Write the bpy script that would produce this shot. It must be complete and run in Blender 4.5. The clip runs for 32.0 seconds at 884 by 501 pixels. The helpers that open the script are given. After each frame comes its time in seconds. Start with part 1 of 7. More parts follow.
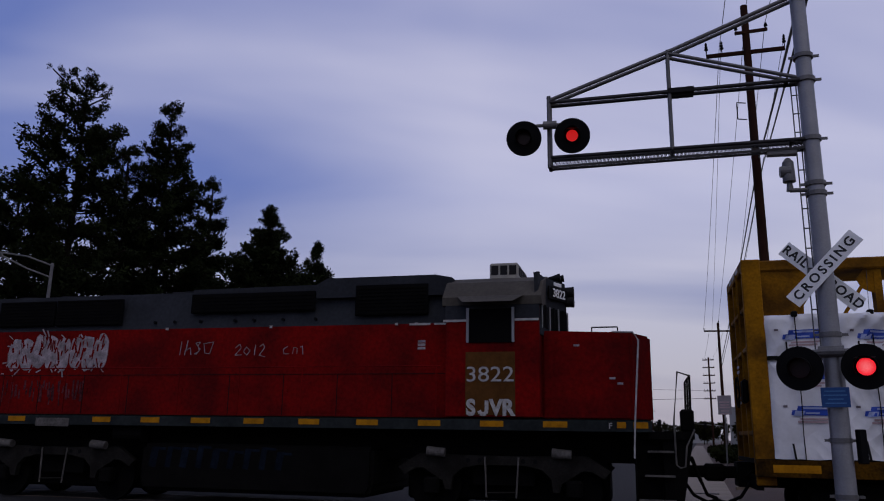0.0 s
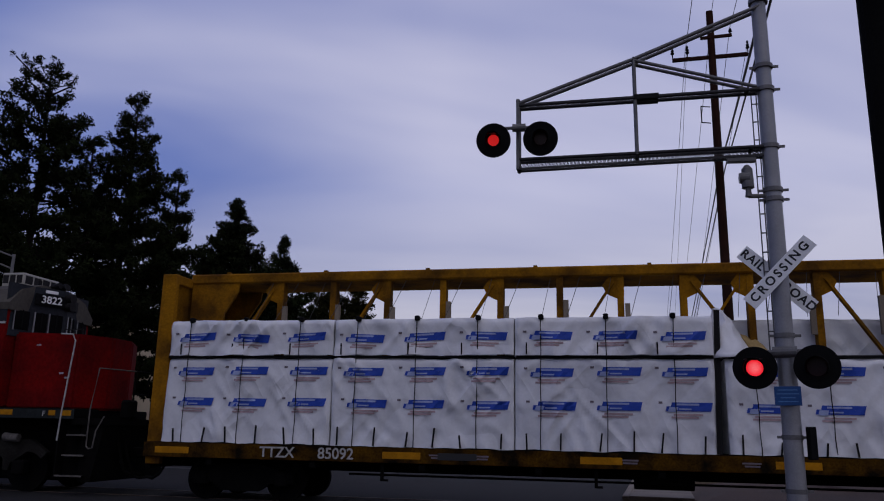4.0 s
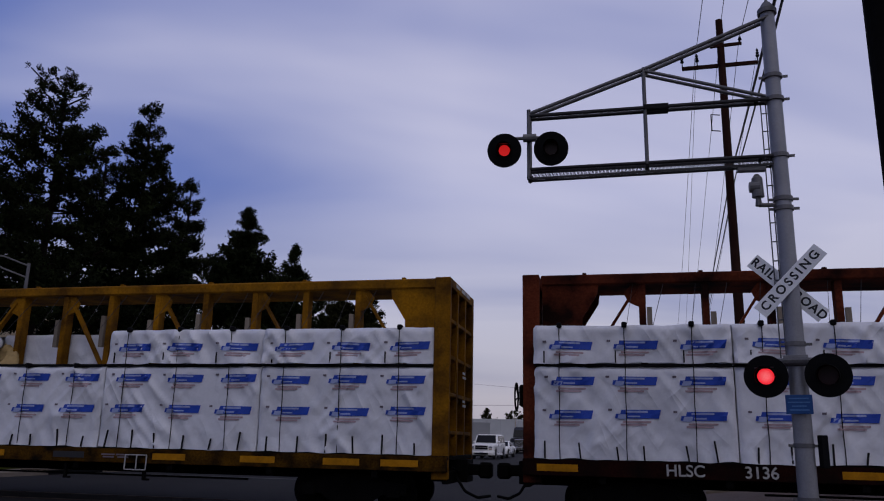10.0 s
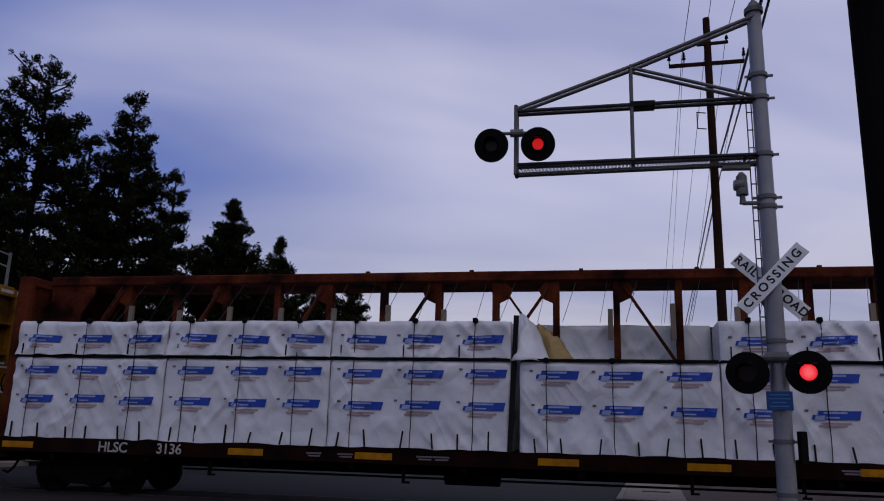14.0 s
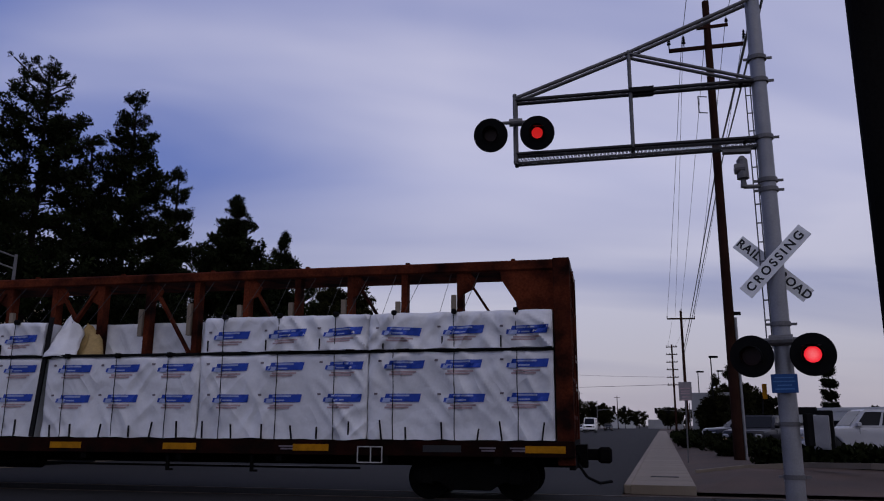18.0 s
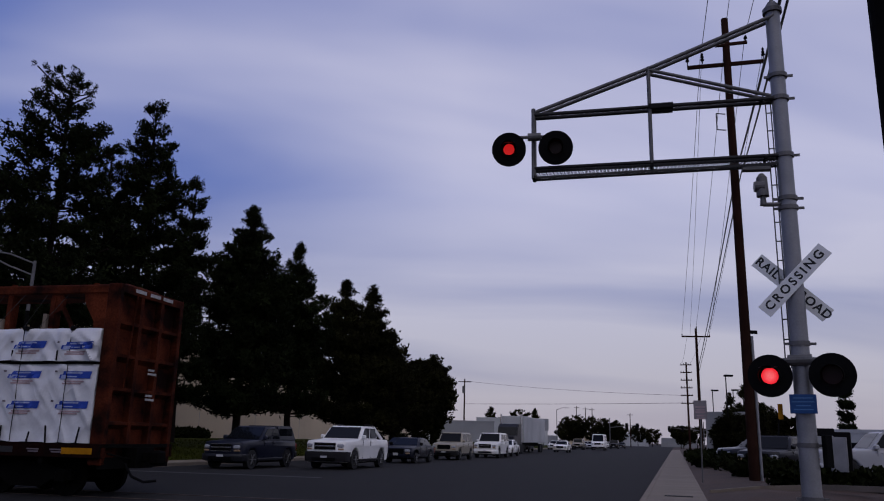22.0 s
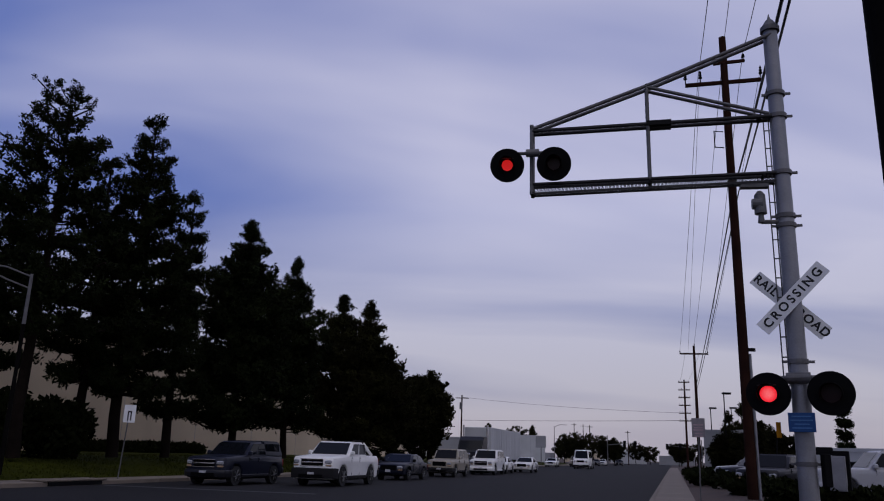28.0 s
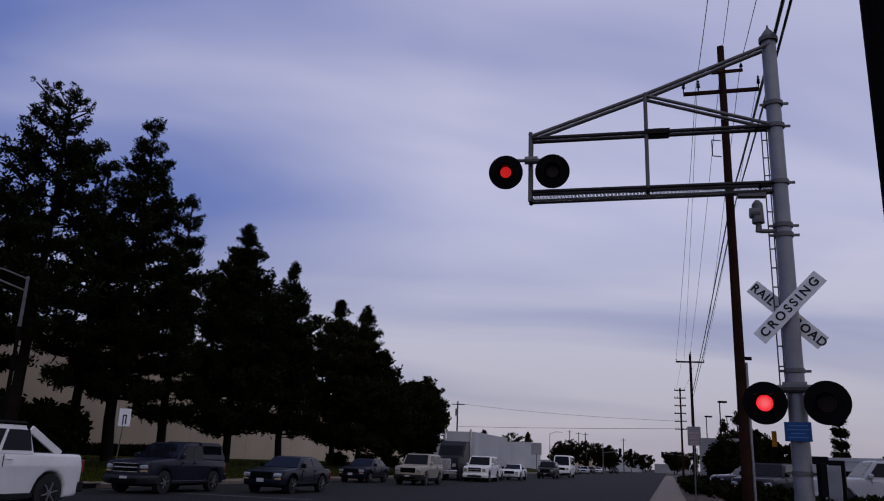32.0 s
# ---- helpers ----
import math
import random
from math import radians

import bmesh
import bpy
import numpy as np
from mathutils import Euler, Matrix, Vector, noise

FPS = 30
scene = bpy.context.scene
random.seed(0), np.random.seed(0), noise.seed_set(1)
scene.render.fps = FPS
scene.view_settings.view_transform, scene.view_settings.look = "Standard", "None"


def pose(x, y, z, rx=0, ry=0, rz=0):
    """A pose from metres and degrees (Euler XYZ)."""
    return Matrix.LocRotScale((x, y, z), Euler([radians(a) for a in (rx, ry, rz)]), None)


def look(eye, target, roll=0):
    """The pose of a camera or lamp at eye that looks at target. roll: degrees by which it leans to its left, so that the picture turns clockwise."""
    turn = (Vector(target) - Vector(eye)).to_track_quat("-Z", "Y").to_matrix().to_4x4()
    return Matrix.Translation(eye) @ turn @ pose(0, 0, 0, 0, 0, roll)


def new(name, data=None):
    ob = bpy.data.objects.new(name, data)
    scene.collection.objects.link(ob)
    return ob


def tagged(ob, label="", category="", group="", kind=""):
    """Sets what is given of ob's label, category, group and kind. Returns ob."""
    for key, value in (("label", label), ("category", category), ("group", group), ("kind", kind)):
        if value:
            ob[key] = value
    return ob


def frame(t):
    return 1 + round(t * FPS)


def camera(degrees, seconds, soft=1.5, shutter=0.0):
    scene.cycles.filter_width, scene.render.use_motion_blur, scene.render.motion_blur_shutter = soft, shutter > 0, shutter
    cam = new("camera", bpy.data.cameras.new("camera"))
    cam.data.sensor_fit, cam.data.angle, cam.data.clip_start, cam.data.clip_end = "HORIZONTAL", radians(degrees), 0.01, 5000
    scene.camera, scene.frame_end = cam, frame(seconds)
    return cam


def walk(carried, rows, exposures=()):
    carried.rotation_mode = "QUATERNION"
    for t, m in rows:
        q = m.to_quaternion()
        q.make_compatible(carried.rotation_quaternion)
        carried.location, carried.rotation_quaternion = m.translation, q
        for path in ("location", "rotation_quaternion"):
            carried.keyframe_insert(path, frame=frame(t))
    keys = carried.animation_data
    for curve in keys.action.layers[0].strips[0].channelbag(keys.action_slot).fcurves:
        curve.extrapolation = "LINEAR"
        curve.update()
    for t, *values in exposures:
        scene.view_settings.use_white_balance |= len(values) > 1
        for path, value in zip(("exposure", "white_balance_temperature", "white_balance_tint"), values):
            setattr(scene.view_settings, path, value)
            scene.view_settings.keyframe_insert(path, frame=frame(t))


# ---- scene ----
# ---- camera ----
cam = camera(59.03, 32.0, soft=1.1)


def held(x, y, z, yaw, pitch, lean):
    return pose(x, y, z, 90 + pitch, 0, yaw) @ pose(0, 0, 0, 0, 0, -lean)


PATH = [
    (0.0, held(0.070, 0.305, 1.470, -3.95, 13.32, -0.87)),
    (0.5, held(0.058, 0.199, 1.473, -5.37, 13.89, -1.87)),
    (1.0, held(0.052, 0.182, 1.473, -5.48, 13.65, -1.63)),
    (1.5, held(0.058, 0.194, 1.473, -5.40, 13.72, -1.68)),
    (2.0, held(0.057, 0.219, 1.473, -5.14, 13.79, -2.05)),
    (2.5, held(0.052, 0.194, 1.473, -5.34, 13.68, -1.51)),
    (3.0, held(0.024, 0.139, 1.472, -6.41, 13.42, -1.04)),
    (3.5, held(0.027, 0.118, 1.472, -6.84, 13.09, -1.28)),
    (5.5, held(-0.025, 0.046, 1.473, -4.19, 13.00, -0.21)),
    (6.0, held(-0.023, 0.028, 1.470, -4.48, 13.44, 0.12)),
    (6.5, held(-0.018, 0.009, 1.465, -5.13, 12.88, 0.38)),
    (7.0, held(-0.028, -0.008, 1.467, -5.90, 12.89, -1.02)),
    (7.5, held(-0.022, -0.006, 1.467, -5.74, 12.82, -1.33)),
    (8.0, held(-0.036, -0.014, 1.466, -6.30, 13.10, -1.09)),
    (8.5, held(-0.034, -0.011, 1.466, -6.20, 12.99, -1.58)),
    (9.0, held(-0.033, -0.006, 1.465, -6.54, 12.97, -2.15)),
    (9.5, held(-0.020, 0.006, 1.467, -5.44, 13.51, -1.18)),
    (10.0, held(-0.021, 0.000, 1.466, -5.68, 13.60, -1.19)),
    (10.5, held(-0.023, -0.014, 1.464, -5.72, 13.24, -1.02)),
    (11.0, held(-0.019, -0.016, 1.464, -6.09, 13.11, -0.60)),
    (11.5, held(-0.024, -0.023, 1.463, -6.70, 13.08, -1.83)),
    (12.0, held(-0.017, -0.012, 1.465, -7.27, 13.69, -2.11)),
    (12.5, held(-0.044, -0.015, 1.462, -8.87, 13.12, -3.12)),
    (13.0, held(-0.033, -0.004, 1.464, -7.74, 13.03, -2.78)),
    (13.5, held(-0.015, -0.016, 1.464, -6.20, 12.81, -2.22)),
    (14.0, held(-0.026, -0.012, 1.464, -6.77, 13.19, -1.59)),
    (14.5, held(-0.023, 0.004, 1.462, -7.42, 13.12, -2.11)),
    (16.5, held(-0.022, -0.036, 1.460, -7.08, 13.10, -1.33)),
    (17.0, held(-0.010, -0.020, 1.460, -6.75, 12.89, -0.86)),
    (17.5, held(0.012, -0.035, 1.471, -6.52, 12.64, -0.85)),
    (18.0, held(0.016, -0.032, 1.466, -6.41, 12.52, -0.23)),
    (18.5, held(0.023, -0.027, 1.468, -6.30, 12.17, -0.24)),
    (19.0, held(0.013, -0.032, 1.467, -6.24, 12.63, -0.71)),
    (19.5, held(0.006, -0.036, 1.462, -6.22, 12.61, -0.63)),
    (20.0, held(0.008, -0.029, 1.463, -6.38, 12.53, -1.08)),
    (20.5, held(-0.010, -0.034, 1.463, -6.16, 13.01, -1.23)),
    (21.0, held(-0.022, -0.035, 1.463, -6.07, 12.80, -1.16)),
    (21.5, held(-0.025, -0.017, 1.466, -5.38, 13.23, -0.97)),
    (22.0, held(-0.022, -0.025, 1.464, -5.34, 13.48, -1.40)),
    (22.5, held(-0.020, -0.033, 1.461, -5.53, 13.32, -1.39)),
    (23.0, held(-0.022, -0.033, 1.462, -5.68, 13.40, -1.20)),
    (23.5, held(-0.018, -0.014, 1.464, -5.65, 13.74, -1.72)),
    (24.0, held(-0.016, -0.001, 1.468, -5.33, 14.47, -1.32)),
    (24.5, held(-0.022, -0.036, 1.465, -5.28, 13.79, -0.37)),
    (25.0, held(-0.019, -0.023, 1.465, -5.43, 14.39, -1.19)),
    (25.5, held(-0.012, -0.002, 1.468, -5.29, 14.58, -1.59)),
    (27.5, held(-0.019, -0.006, 1.466, -5.40, 14.62, -1.70)),
    (28.0, held(-0.014, -0.001, 1.467, -5.45, 14.63, -1.72)),
    (28.5, held(-0.011, 0.003, 1.467, -5.46, 14.50, -1.69)),
    (29.0, held(-0.019, 0.007, 1.467, -5.50, 14.52, -1.72)),
    (29.5, held(-0.015, 0.007, 1.468, -5.63, 14.78, -1.97)),
    (30.0, held(-0.024, -0.007, 1.467, -5.62, 15.13, -2.09)),
    (30.5, held(-0.020, 0.006, 1.470, -5.52, 15.44, -2.42)),
    (31.0, held(-0.024, -0.007, 1.467, -5.70, 15.16, -2.31)),
    (31.5, held(-0.021, -0.004, 1.469, -5.68, 15.30, -2.25)),
    (32.0, held(-0.029, -0.008, 1.470, -5.66, 15.07, -2.18)),
]
walk(cam, PATH, exposures=[(0.0, 0.0), (32.0, 0.0)])
# ---- axes of the place ----
ROAD_TURN = -21.9                      # the road runs 21.9 degrees to the right of the y axis
TRACK_TURN = -18.40                    # the track's direction against the x axis
RU = Vector((math.cos(radians(ROAD_TURN)), math.sin(radians(ROAD_TURN)), 0))
RV = Vector((-RU.y, RU.x, 0))
TA = Vector((math.cos(radians(TRACK_TURN)), math.sin(radians(TRACK_TURN)), 0))
TN = Vector((-TA.y, TA.x, 0))          # away from the camera
TRACK_MID = 16.70


def road_pt(u, v, z=0.0):
    return RU * u + RV * v + Vector((0, 0, z))


def road_pose(u, v, z=0.0, turn=0.0):
    p = road_pt(u, v, z)
    return pose(p.x, p.y, p.z, 0, 0, ROAD_TURN + turn)


def track_pose(a, z=0.0):
    p = TA * a + TN * TRACK_MID
    return pose(p.x, p.y, z, 0, 0, TRACK_TURN)


# ---- daylight: a cloudy sky ----
world = bpy.data.worlds.new("sky")
scene.world = world
world.use_nodes = True
wn, wl = world.node_tree.nodes, world.node_tree.links
wn.clear()
w_out = wn.new("ShaderNodeOutputWorld")
w_bg = wn.new("ShaderNodeBackground")
w_bg.inputs["Strength"].default_value = 0.1
w_sky = wn.new("ShaderNodeTexSky")
w_sky.sky_type = "NISHITA"
w_sky.sun_disc = False
w_sky.sun_elevation = radians(54)
w_sky.sun_rotation = radians(190)
w_sky.air_density = 1.4
w_sky.dust_density = 1.5
w_co = wn.new("ShaderNodeTexCoord")
w_sep = wn.new("ShaderNodeSeparateXYZ")
wl.new(w_co.outputs["Generated"], w_sep.inputs[0])
w_h = wn.new("ShaderNodeMath")
w_h.operation = "ADD"
w_h.inputs[1].default_value = 0.16
wl.new(w_sep.outputs["Z"], w_h.inputs[0])
w_hm = wn.new("ShaderNodeMath")
w_hm.operation = "MAXIMUM"
w_hm.inputs[1].default_value = 0.05
wl.new(w_h.outputs[0], w_hm.inputs[0])
w_div = wn.new("ShaderNodeVectorMath")
w_div.operation = "DIVIDE"
wl.new(w_co.outputs["Generated"], w_div.inputs[0])
w_comb = wn.new("ShaderNodeCombineXYZ")
for k in range(3):
    wl.new(w_hm.outputs[0], w_comb.inputs[k])
wl.new(w_comb.outputs[0], w_div.inputs[1])
w_map = wn.new("ShaderNodeMapping")
w_map.inputs["Rotation"].default_value = (0, 0, radians(12))
w_map.inputs["Scale"].default_value = (0.5, 1.15, 0.3)
w_map.inputs["Location"].default_value = (3.1, 7.4, 0)
wl.new(w_div.outputs[0], w_map.inputs[0])
w_noise = wn.new("ShaderNodeTexNoise")
w_noise.inputs["Scale"].default_value = 1.1
w_noise.inputs["Detail"].default_value = 4
w_noise.inputs["Roughness"].default_value = 0.42
w_noise.inputs["Distortion"].default_value = 0.35
wl.new(w_map.outputs[0], w_noise.inputs["Vector"])
w_cloud = wn.new("ShaderNodeValToRGB")          # the cloud's own brightness
w_cloud.color_ramp.elements[0].position = 0.27
w_cloud.color_ramp.elements[0].color = (1.3, 1.75, 4.75, 1)
w_cloud.color_ramp.elements[1].position = 0.64
w_cloud.color_ramp.elements[1].color = (6.05, 5.9, 7.75, 1)
w_clear = wn.new("ShaderNodeMapRange")          # the cover thins towards the west
w_clear.inputs["From Min"].default_value, w_clear.inputs["From Max"].default_value = -0.58, 0.10
w_clear.inputs["To Min"].default_value, w_clear.inputs["To Max"].default_value = -0.27, 0.055
wl.new(w_sep.outputs["X"], w_clear.inputs["Value"])
w_cover = wn.new("ShaderNodeMath")
wl.new(w_noise.outputs["Fac"], w_cover.inputs[0])
wl.new(w_clear.outputs[0], w_cover.inputs[1])
wl.new(w_cover.outputs[0], w_cloud.inputs[0])
w_low = wn.new("ShaderNodeMapRange")            # greyer and duller low down
w_low.inputs["From Min"].default_value = 0.0
w_low.inputs["From Max"].default_value = 0.30
wl.new(w_sep.outputs["Z"], w_low.inputs["Value"])
w_haze = wn.new("ShaderNodeMix")
w_haze.data_type = "RGBA"
w_haze.inputs["A"].default_value = (4.05, 3.75, 4.7, 1)
wl.new(w_low.outputs[0], w_haze.inputs["Factor"])
wl.new(w_cloud.outputs[0], w_haze.inputs["B"])
w_mix = wn.new("ShaderNodeMix")
w_mix.data_type = "RGBA"
w_mix.inputs["Factor"].default_value = 0.85     # the share of cloud before the blue
wl.new(w_sky.outputs[0], w_mix.inputs["A"])
wl.new(w_haze.outputs["Result"], w_mix.inputs["B"])
wl.new(w_mix.outputs["Result"], w_bg.inputs["Color"])
wl.new(w_bg.outputs[0], w_out.inputs[0])

sun = new("sun", bpy.data.lights.new("sun", "SUN"))
sun.data.energy = 0.30
sun.data.angle = radians(45)
sun.data.color = (1.0, 0.95, 0.9)
sun.matrix_world = look((0, 0, 30), (3, 17, 6))


# ---- materials ----
def mat(name, color, rough=0.7, metal=0.0, vary=0.25, scale=3.0, fine=40.0, bump=0.15, tint=None, spec=0.35, coat=0.0, piece=0.0):
    """A surface with broad stains, fine grain and fine relief."""
    m = bpy.data.materials.new(name)
    m.use_nodes = True
    n, l = m.node_tree.nodes, m.node_tree.links
    b = n["Principled BSDF"]
    b.inputs["Metallic"].default_value = metal
    b.inputs["Specular IOR Level"].default_value = spec
    b.inputs["Coat Weight"].default_value = coat
    co = n.new("ShaderNodeTexCoord")
    big = n.new("ShaderNodeTexNoise")
    big.inputs["Scale"].default_value = scale
    big.inputs["Detail"].default_value = 5
    small = n.new("ShaderNodeTexNoise")
    small.inputs["Scale"].default_value = fine
    small.inputs["Detail"].default_value = 3
    l.new(co.outputs["Object"], big.inputs["Vector"])
    l.new(co.outputs["Object"], small.inputs["Vector"])
    ramp = n.new("ShaderNodeValToRGB")
    c = Vector(color)
    d = Vector(tint) if tint else c * (1 - vary)
    ramp.color_ramp.elements[0].position, ramp.color_ramp.elements[1].position = 0.36, 0.64
    ramp.color_ramp.elements[0].color = (*d, 1)
    ramp.color_ramp.elements[1].color = (*c, 1)
    l.new(big.outputs["Fac"], ramp.inputs[0])
    mix = n.new("ShaderNodeMix")
    mix.data_type, mix.blend_type = "RGBA", "MULTIPLY"
    mix.inputs["Factor"].default_value = min(1.0, vary * 1.6)
    l.new(ramp.outputs[0], mix.inputs["A"])
    l.new(small.outputs["Fac"], mix.inputs["B"])
    last = mix.outputs["Result"]
    if piece:
        info = n.new("ShaderNodeObjectInfo")
        hsv = n.new("ShaderNodeHueSaturation")
        span = n.new("ShaderNodeMapRange")
        span.inputs["To Min"].default_value, span.inputs["To Max"].default_value = 1 - piece, 1 + piece
        l.new(info.outputs["Random"], span.inputs["Value"])
        l.new(span.outputs[0], hsv.inputs["Value"])
        l.new(last, hsv.inputs["Color"])
        last = hsv.outputs[0]
    l.new(last, b.inputs["Base Color"])
    rr = n.new("ShaderNodeMapRange")
    rr.inputs["To Min"].default_value, rr.inputs["To Max"].default_value = max(0.02, rough - 0.12), min(1, rough + 0.12)
    l.new(big.outputs["Fac"], rr.inputs["Value"])
    l.new(rr.outputs[0], b.inputs["Roughness"])
    if bump:
        bp = n.new("ShaderNodeBump")
        bp.inputs["Strength"].default_value = bump
        bp.inputs["Distance"].default_value = 0.01
        l.new(small.outputs["Fac"], bp.inputs["Height"])
        l.new(bp.outputs[0], b.inputs["Normal"])
    return m


def glow(name, color, strength):
    m = bpy.data.materials.new(name)
    m.use_nodes = True
    b = m.node_tree.nodes["Principled BSDF"]
    b.inputs["Base Color"].default_value = (*color, 1)
    b.inputs["Emission Color"].default_value = (*color, 1)
    b.inputs["Emission Strength"].default_value = strength
    return m


def glass(name, color, rough=0.04):
    m = bpy.data.materials.new(name)
    m.use_nodes = True
    b = m.node_tree.nodes["Principled BSDF"]
    b.inputs["Base Color"].default_value = (*color, 1)
    b.inputs["Roughness"].default_value = rough
    b.inputs["Specular IOR Level"].default_value = 0.12
    return m


M_ASPHALT = mat("asphalt", (0.027, 0.026, 0.026), 0.92, spec=0.12, vary=0.35, scale=0.25, fine=90, bump=0.35)
M_DIRT = mat("dirt", (0.085, 0.050, 0.032), 0.95, vary=0.4, scale=0.6, fine=30, bump=0.5)
M_CONCRETE = mat("concrete", (0.225, 0.182, 0.135), 0.85, vary=0.25, scale=0.8, fine=60, bump=0.25, piece=0.08)
M_PAINT = mat("road_paint", (0.10, 0.10, 0.10), 0.8, vary=0.5, scale=2.5, fine=60)
M_GRASS = mat("grass", (0.046, 0.052, 0.006), 0.95, vary=0.4, scale=0.5, fine=25, bump=0.8, tint=(0.028, 0.032, 0.004), spec=0.02)
M_RUST = mat("rail_steel", (0.12, 0.085, 0.065), 0.6, metal=0.5, vary=0.4)
M_WALL = mat("stucco", (0.62, 0.50, 0.34), 0.9, vary=0.12, scale=0.3, fine=50)
M_WALL_WHITE = mat("white_wall", (0.55, 0.55, 0.54), 0.85, vary=0.15, scale=0.3, fine=40)
M_WALL_GREY = mat("grey_wall", (0.33, 0.33, 0.33), 0.85, vary=0.15, scale=0.3, fine=40)
M_LEAF = mat("conifer_needles", (0.022, 0.030, 0.010), 0.95, vary=0.5, scale=0.6, fine=8, bump=0, tint=(0.009, 0.012, 0.005), spec=0.03)
M_LEAF_BROAD = mat("broad_leaves", (0.030, 0.030, 0.009), 0.95, vary=0.5, scale=0.5, fine=8, bump=0, tint=(0.013, 0.012, 0.005), spec=0.03)
M_HEDGE = mat("hedge_leaves", (0.020, 0.025, 0.008), 0.95, vary=0.5, scale=1.5, fine=12, bump=0, spec=0.03)
M_BARK = mat("bark", (0.018, 0.013, 0.010), 0.95, spec=0.03, vary=0.4, scale=2, fine=15, bump=0.8)
M_WOOD_POLE = mat("creosoted_wood", (0.042, 0.018, 0.012), 0.95, spec=0.05, vary=0.4, scale=1.2, fine=35, bump=0.5)
M_DARK_POLE = mat("dark_weathered_wood", (0.008, 0.0075, 0.007), 0.95, spec=0.04, vary=0.4, scale=1.2, fine=35, bump=0.5)
M_ALU = mat("dull_aluminium", (0.29, 0.29, 0.30), 0.5, metal=0.5, vary=0.2, scale=2.5, fine=50, bump=0.08)
M_GALV = mat("galvanised_steel", (0.17, 0.165, 0.165), 0.55, metal=0.35, vary=0.3, scale=4, fine=60, bump=0.1)
# galvanising of the chords and grating, darkened in the colour to look backlit
M_ARM_BACKLIT = mat("weathered_dark_galvanising", (0.045, 0.043, 0.045), 0.6, metal=0.3, vary=0.4, scale=4, fine=60, bump=0.1)
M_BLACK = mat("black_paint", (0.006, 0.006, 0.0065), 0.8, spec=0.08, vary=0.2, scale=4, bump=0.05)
M_DARK_STEEL = mat("dark_steel", (0.012, 0.011, 0.011), 0.75, spec=0.15, vary=0.4, scale=3, bump=0.2)
M_WIRE = mat("wire", (0.02, 0.02, 0.022), 0.6, bump=0)
M_SIGN_WHITE = mat("sign_white", (0.85, 0.85, 0.83), 0.5, vary=0.12, scale=5, bump=0.03)
M_AIRCON = mat("dull_white_metal", (0.36, 0.34, 0.29), 0.7, vary=0.25, scale=4, bump=0.05)
# parking sign's white, with the shade it stands in put into the colour
M_SIGN_SHADED = mat("worn_sign_face", (0.30, 0.27, 0.27), 0.7, vary=0.25, scale=4, bump=0.03)
M_SIGN_BLUE = mat("sign_blue", (0.008, 0.055, 0.19), 0.5, vary=0.1, scale=5, bump=0.02)
M_LETTER_BLACK = mat("black_letters", (0.015, 0.015, 0.015), 0.6, vary=0.1, bump=0)
M_LETTER_WHITE = mat("white_letters", (0.55, 0.53, 0.50), 0.6, vary=0.35, scale=9, bump=0)
M_LAMP_ON = glow("lit_red_lens", (1.0, 0.030, 0.050), 1.05)
def lens_glow(m):
    """A moulded lens: small facets, and a paler middle where the bulb stands."""
    n, l = m.node_tree.nodes, m.node_tree.links
    b = n["Principled BSDF"]
    co = n.new("ShaderNodeTexCoord")
    cell = n.new("ShaderNodeTexVoronoi")
    cell.inputs["Scale"].default_value = 48
    l.new(co.outputs["Object"], cell.inputs["Vector"])
    far = n.new("ShaderNodeVectorMath")
    far.operation = "LENGTH"
    l.new(co.outputs["Object"], far.inputs[0])
    span = n.new("ShaderNodeMapRange")
    span.inputs["From Min"].default_value, span.inputs["From Max"].default_value = 0.02, 0.10
    span.inputs["To Min"].default_value, span.inputs["To Max"].default_value = 1.0, 0.0
    l.new(far.outputs["Value"], span.inputs["Value"])
    hue = n.new("ShaderNodeValToRGB")
    hue.color_ramp.elements[0].color = (1.0, 0.02, 0.035, 1)
    hue.color_ramp.elements[1].color = (1.0, 0.16, 0.18, 1)
    l.new(span.outputs[0], hue.inputs[0])
    l.new(hue.outputs[0], b.inputs["Emission Color"])
    power = n.new("ShaderNodeMapRange")
    power.inputs["From Max"].default_value = 0.6
    power.inputs["To Min"].default_value, power.inputs["To Max"].default_value = 1.25, 0.75
    l.new(cell.outputs["Distance"], power.inputs["Value"])
    l.new(power.outputs[0], b.inputs["Emission Strength"])


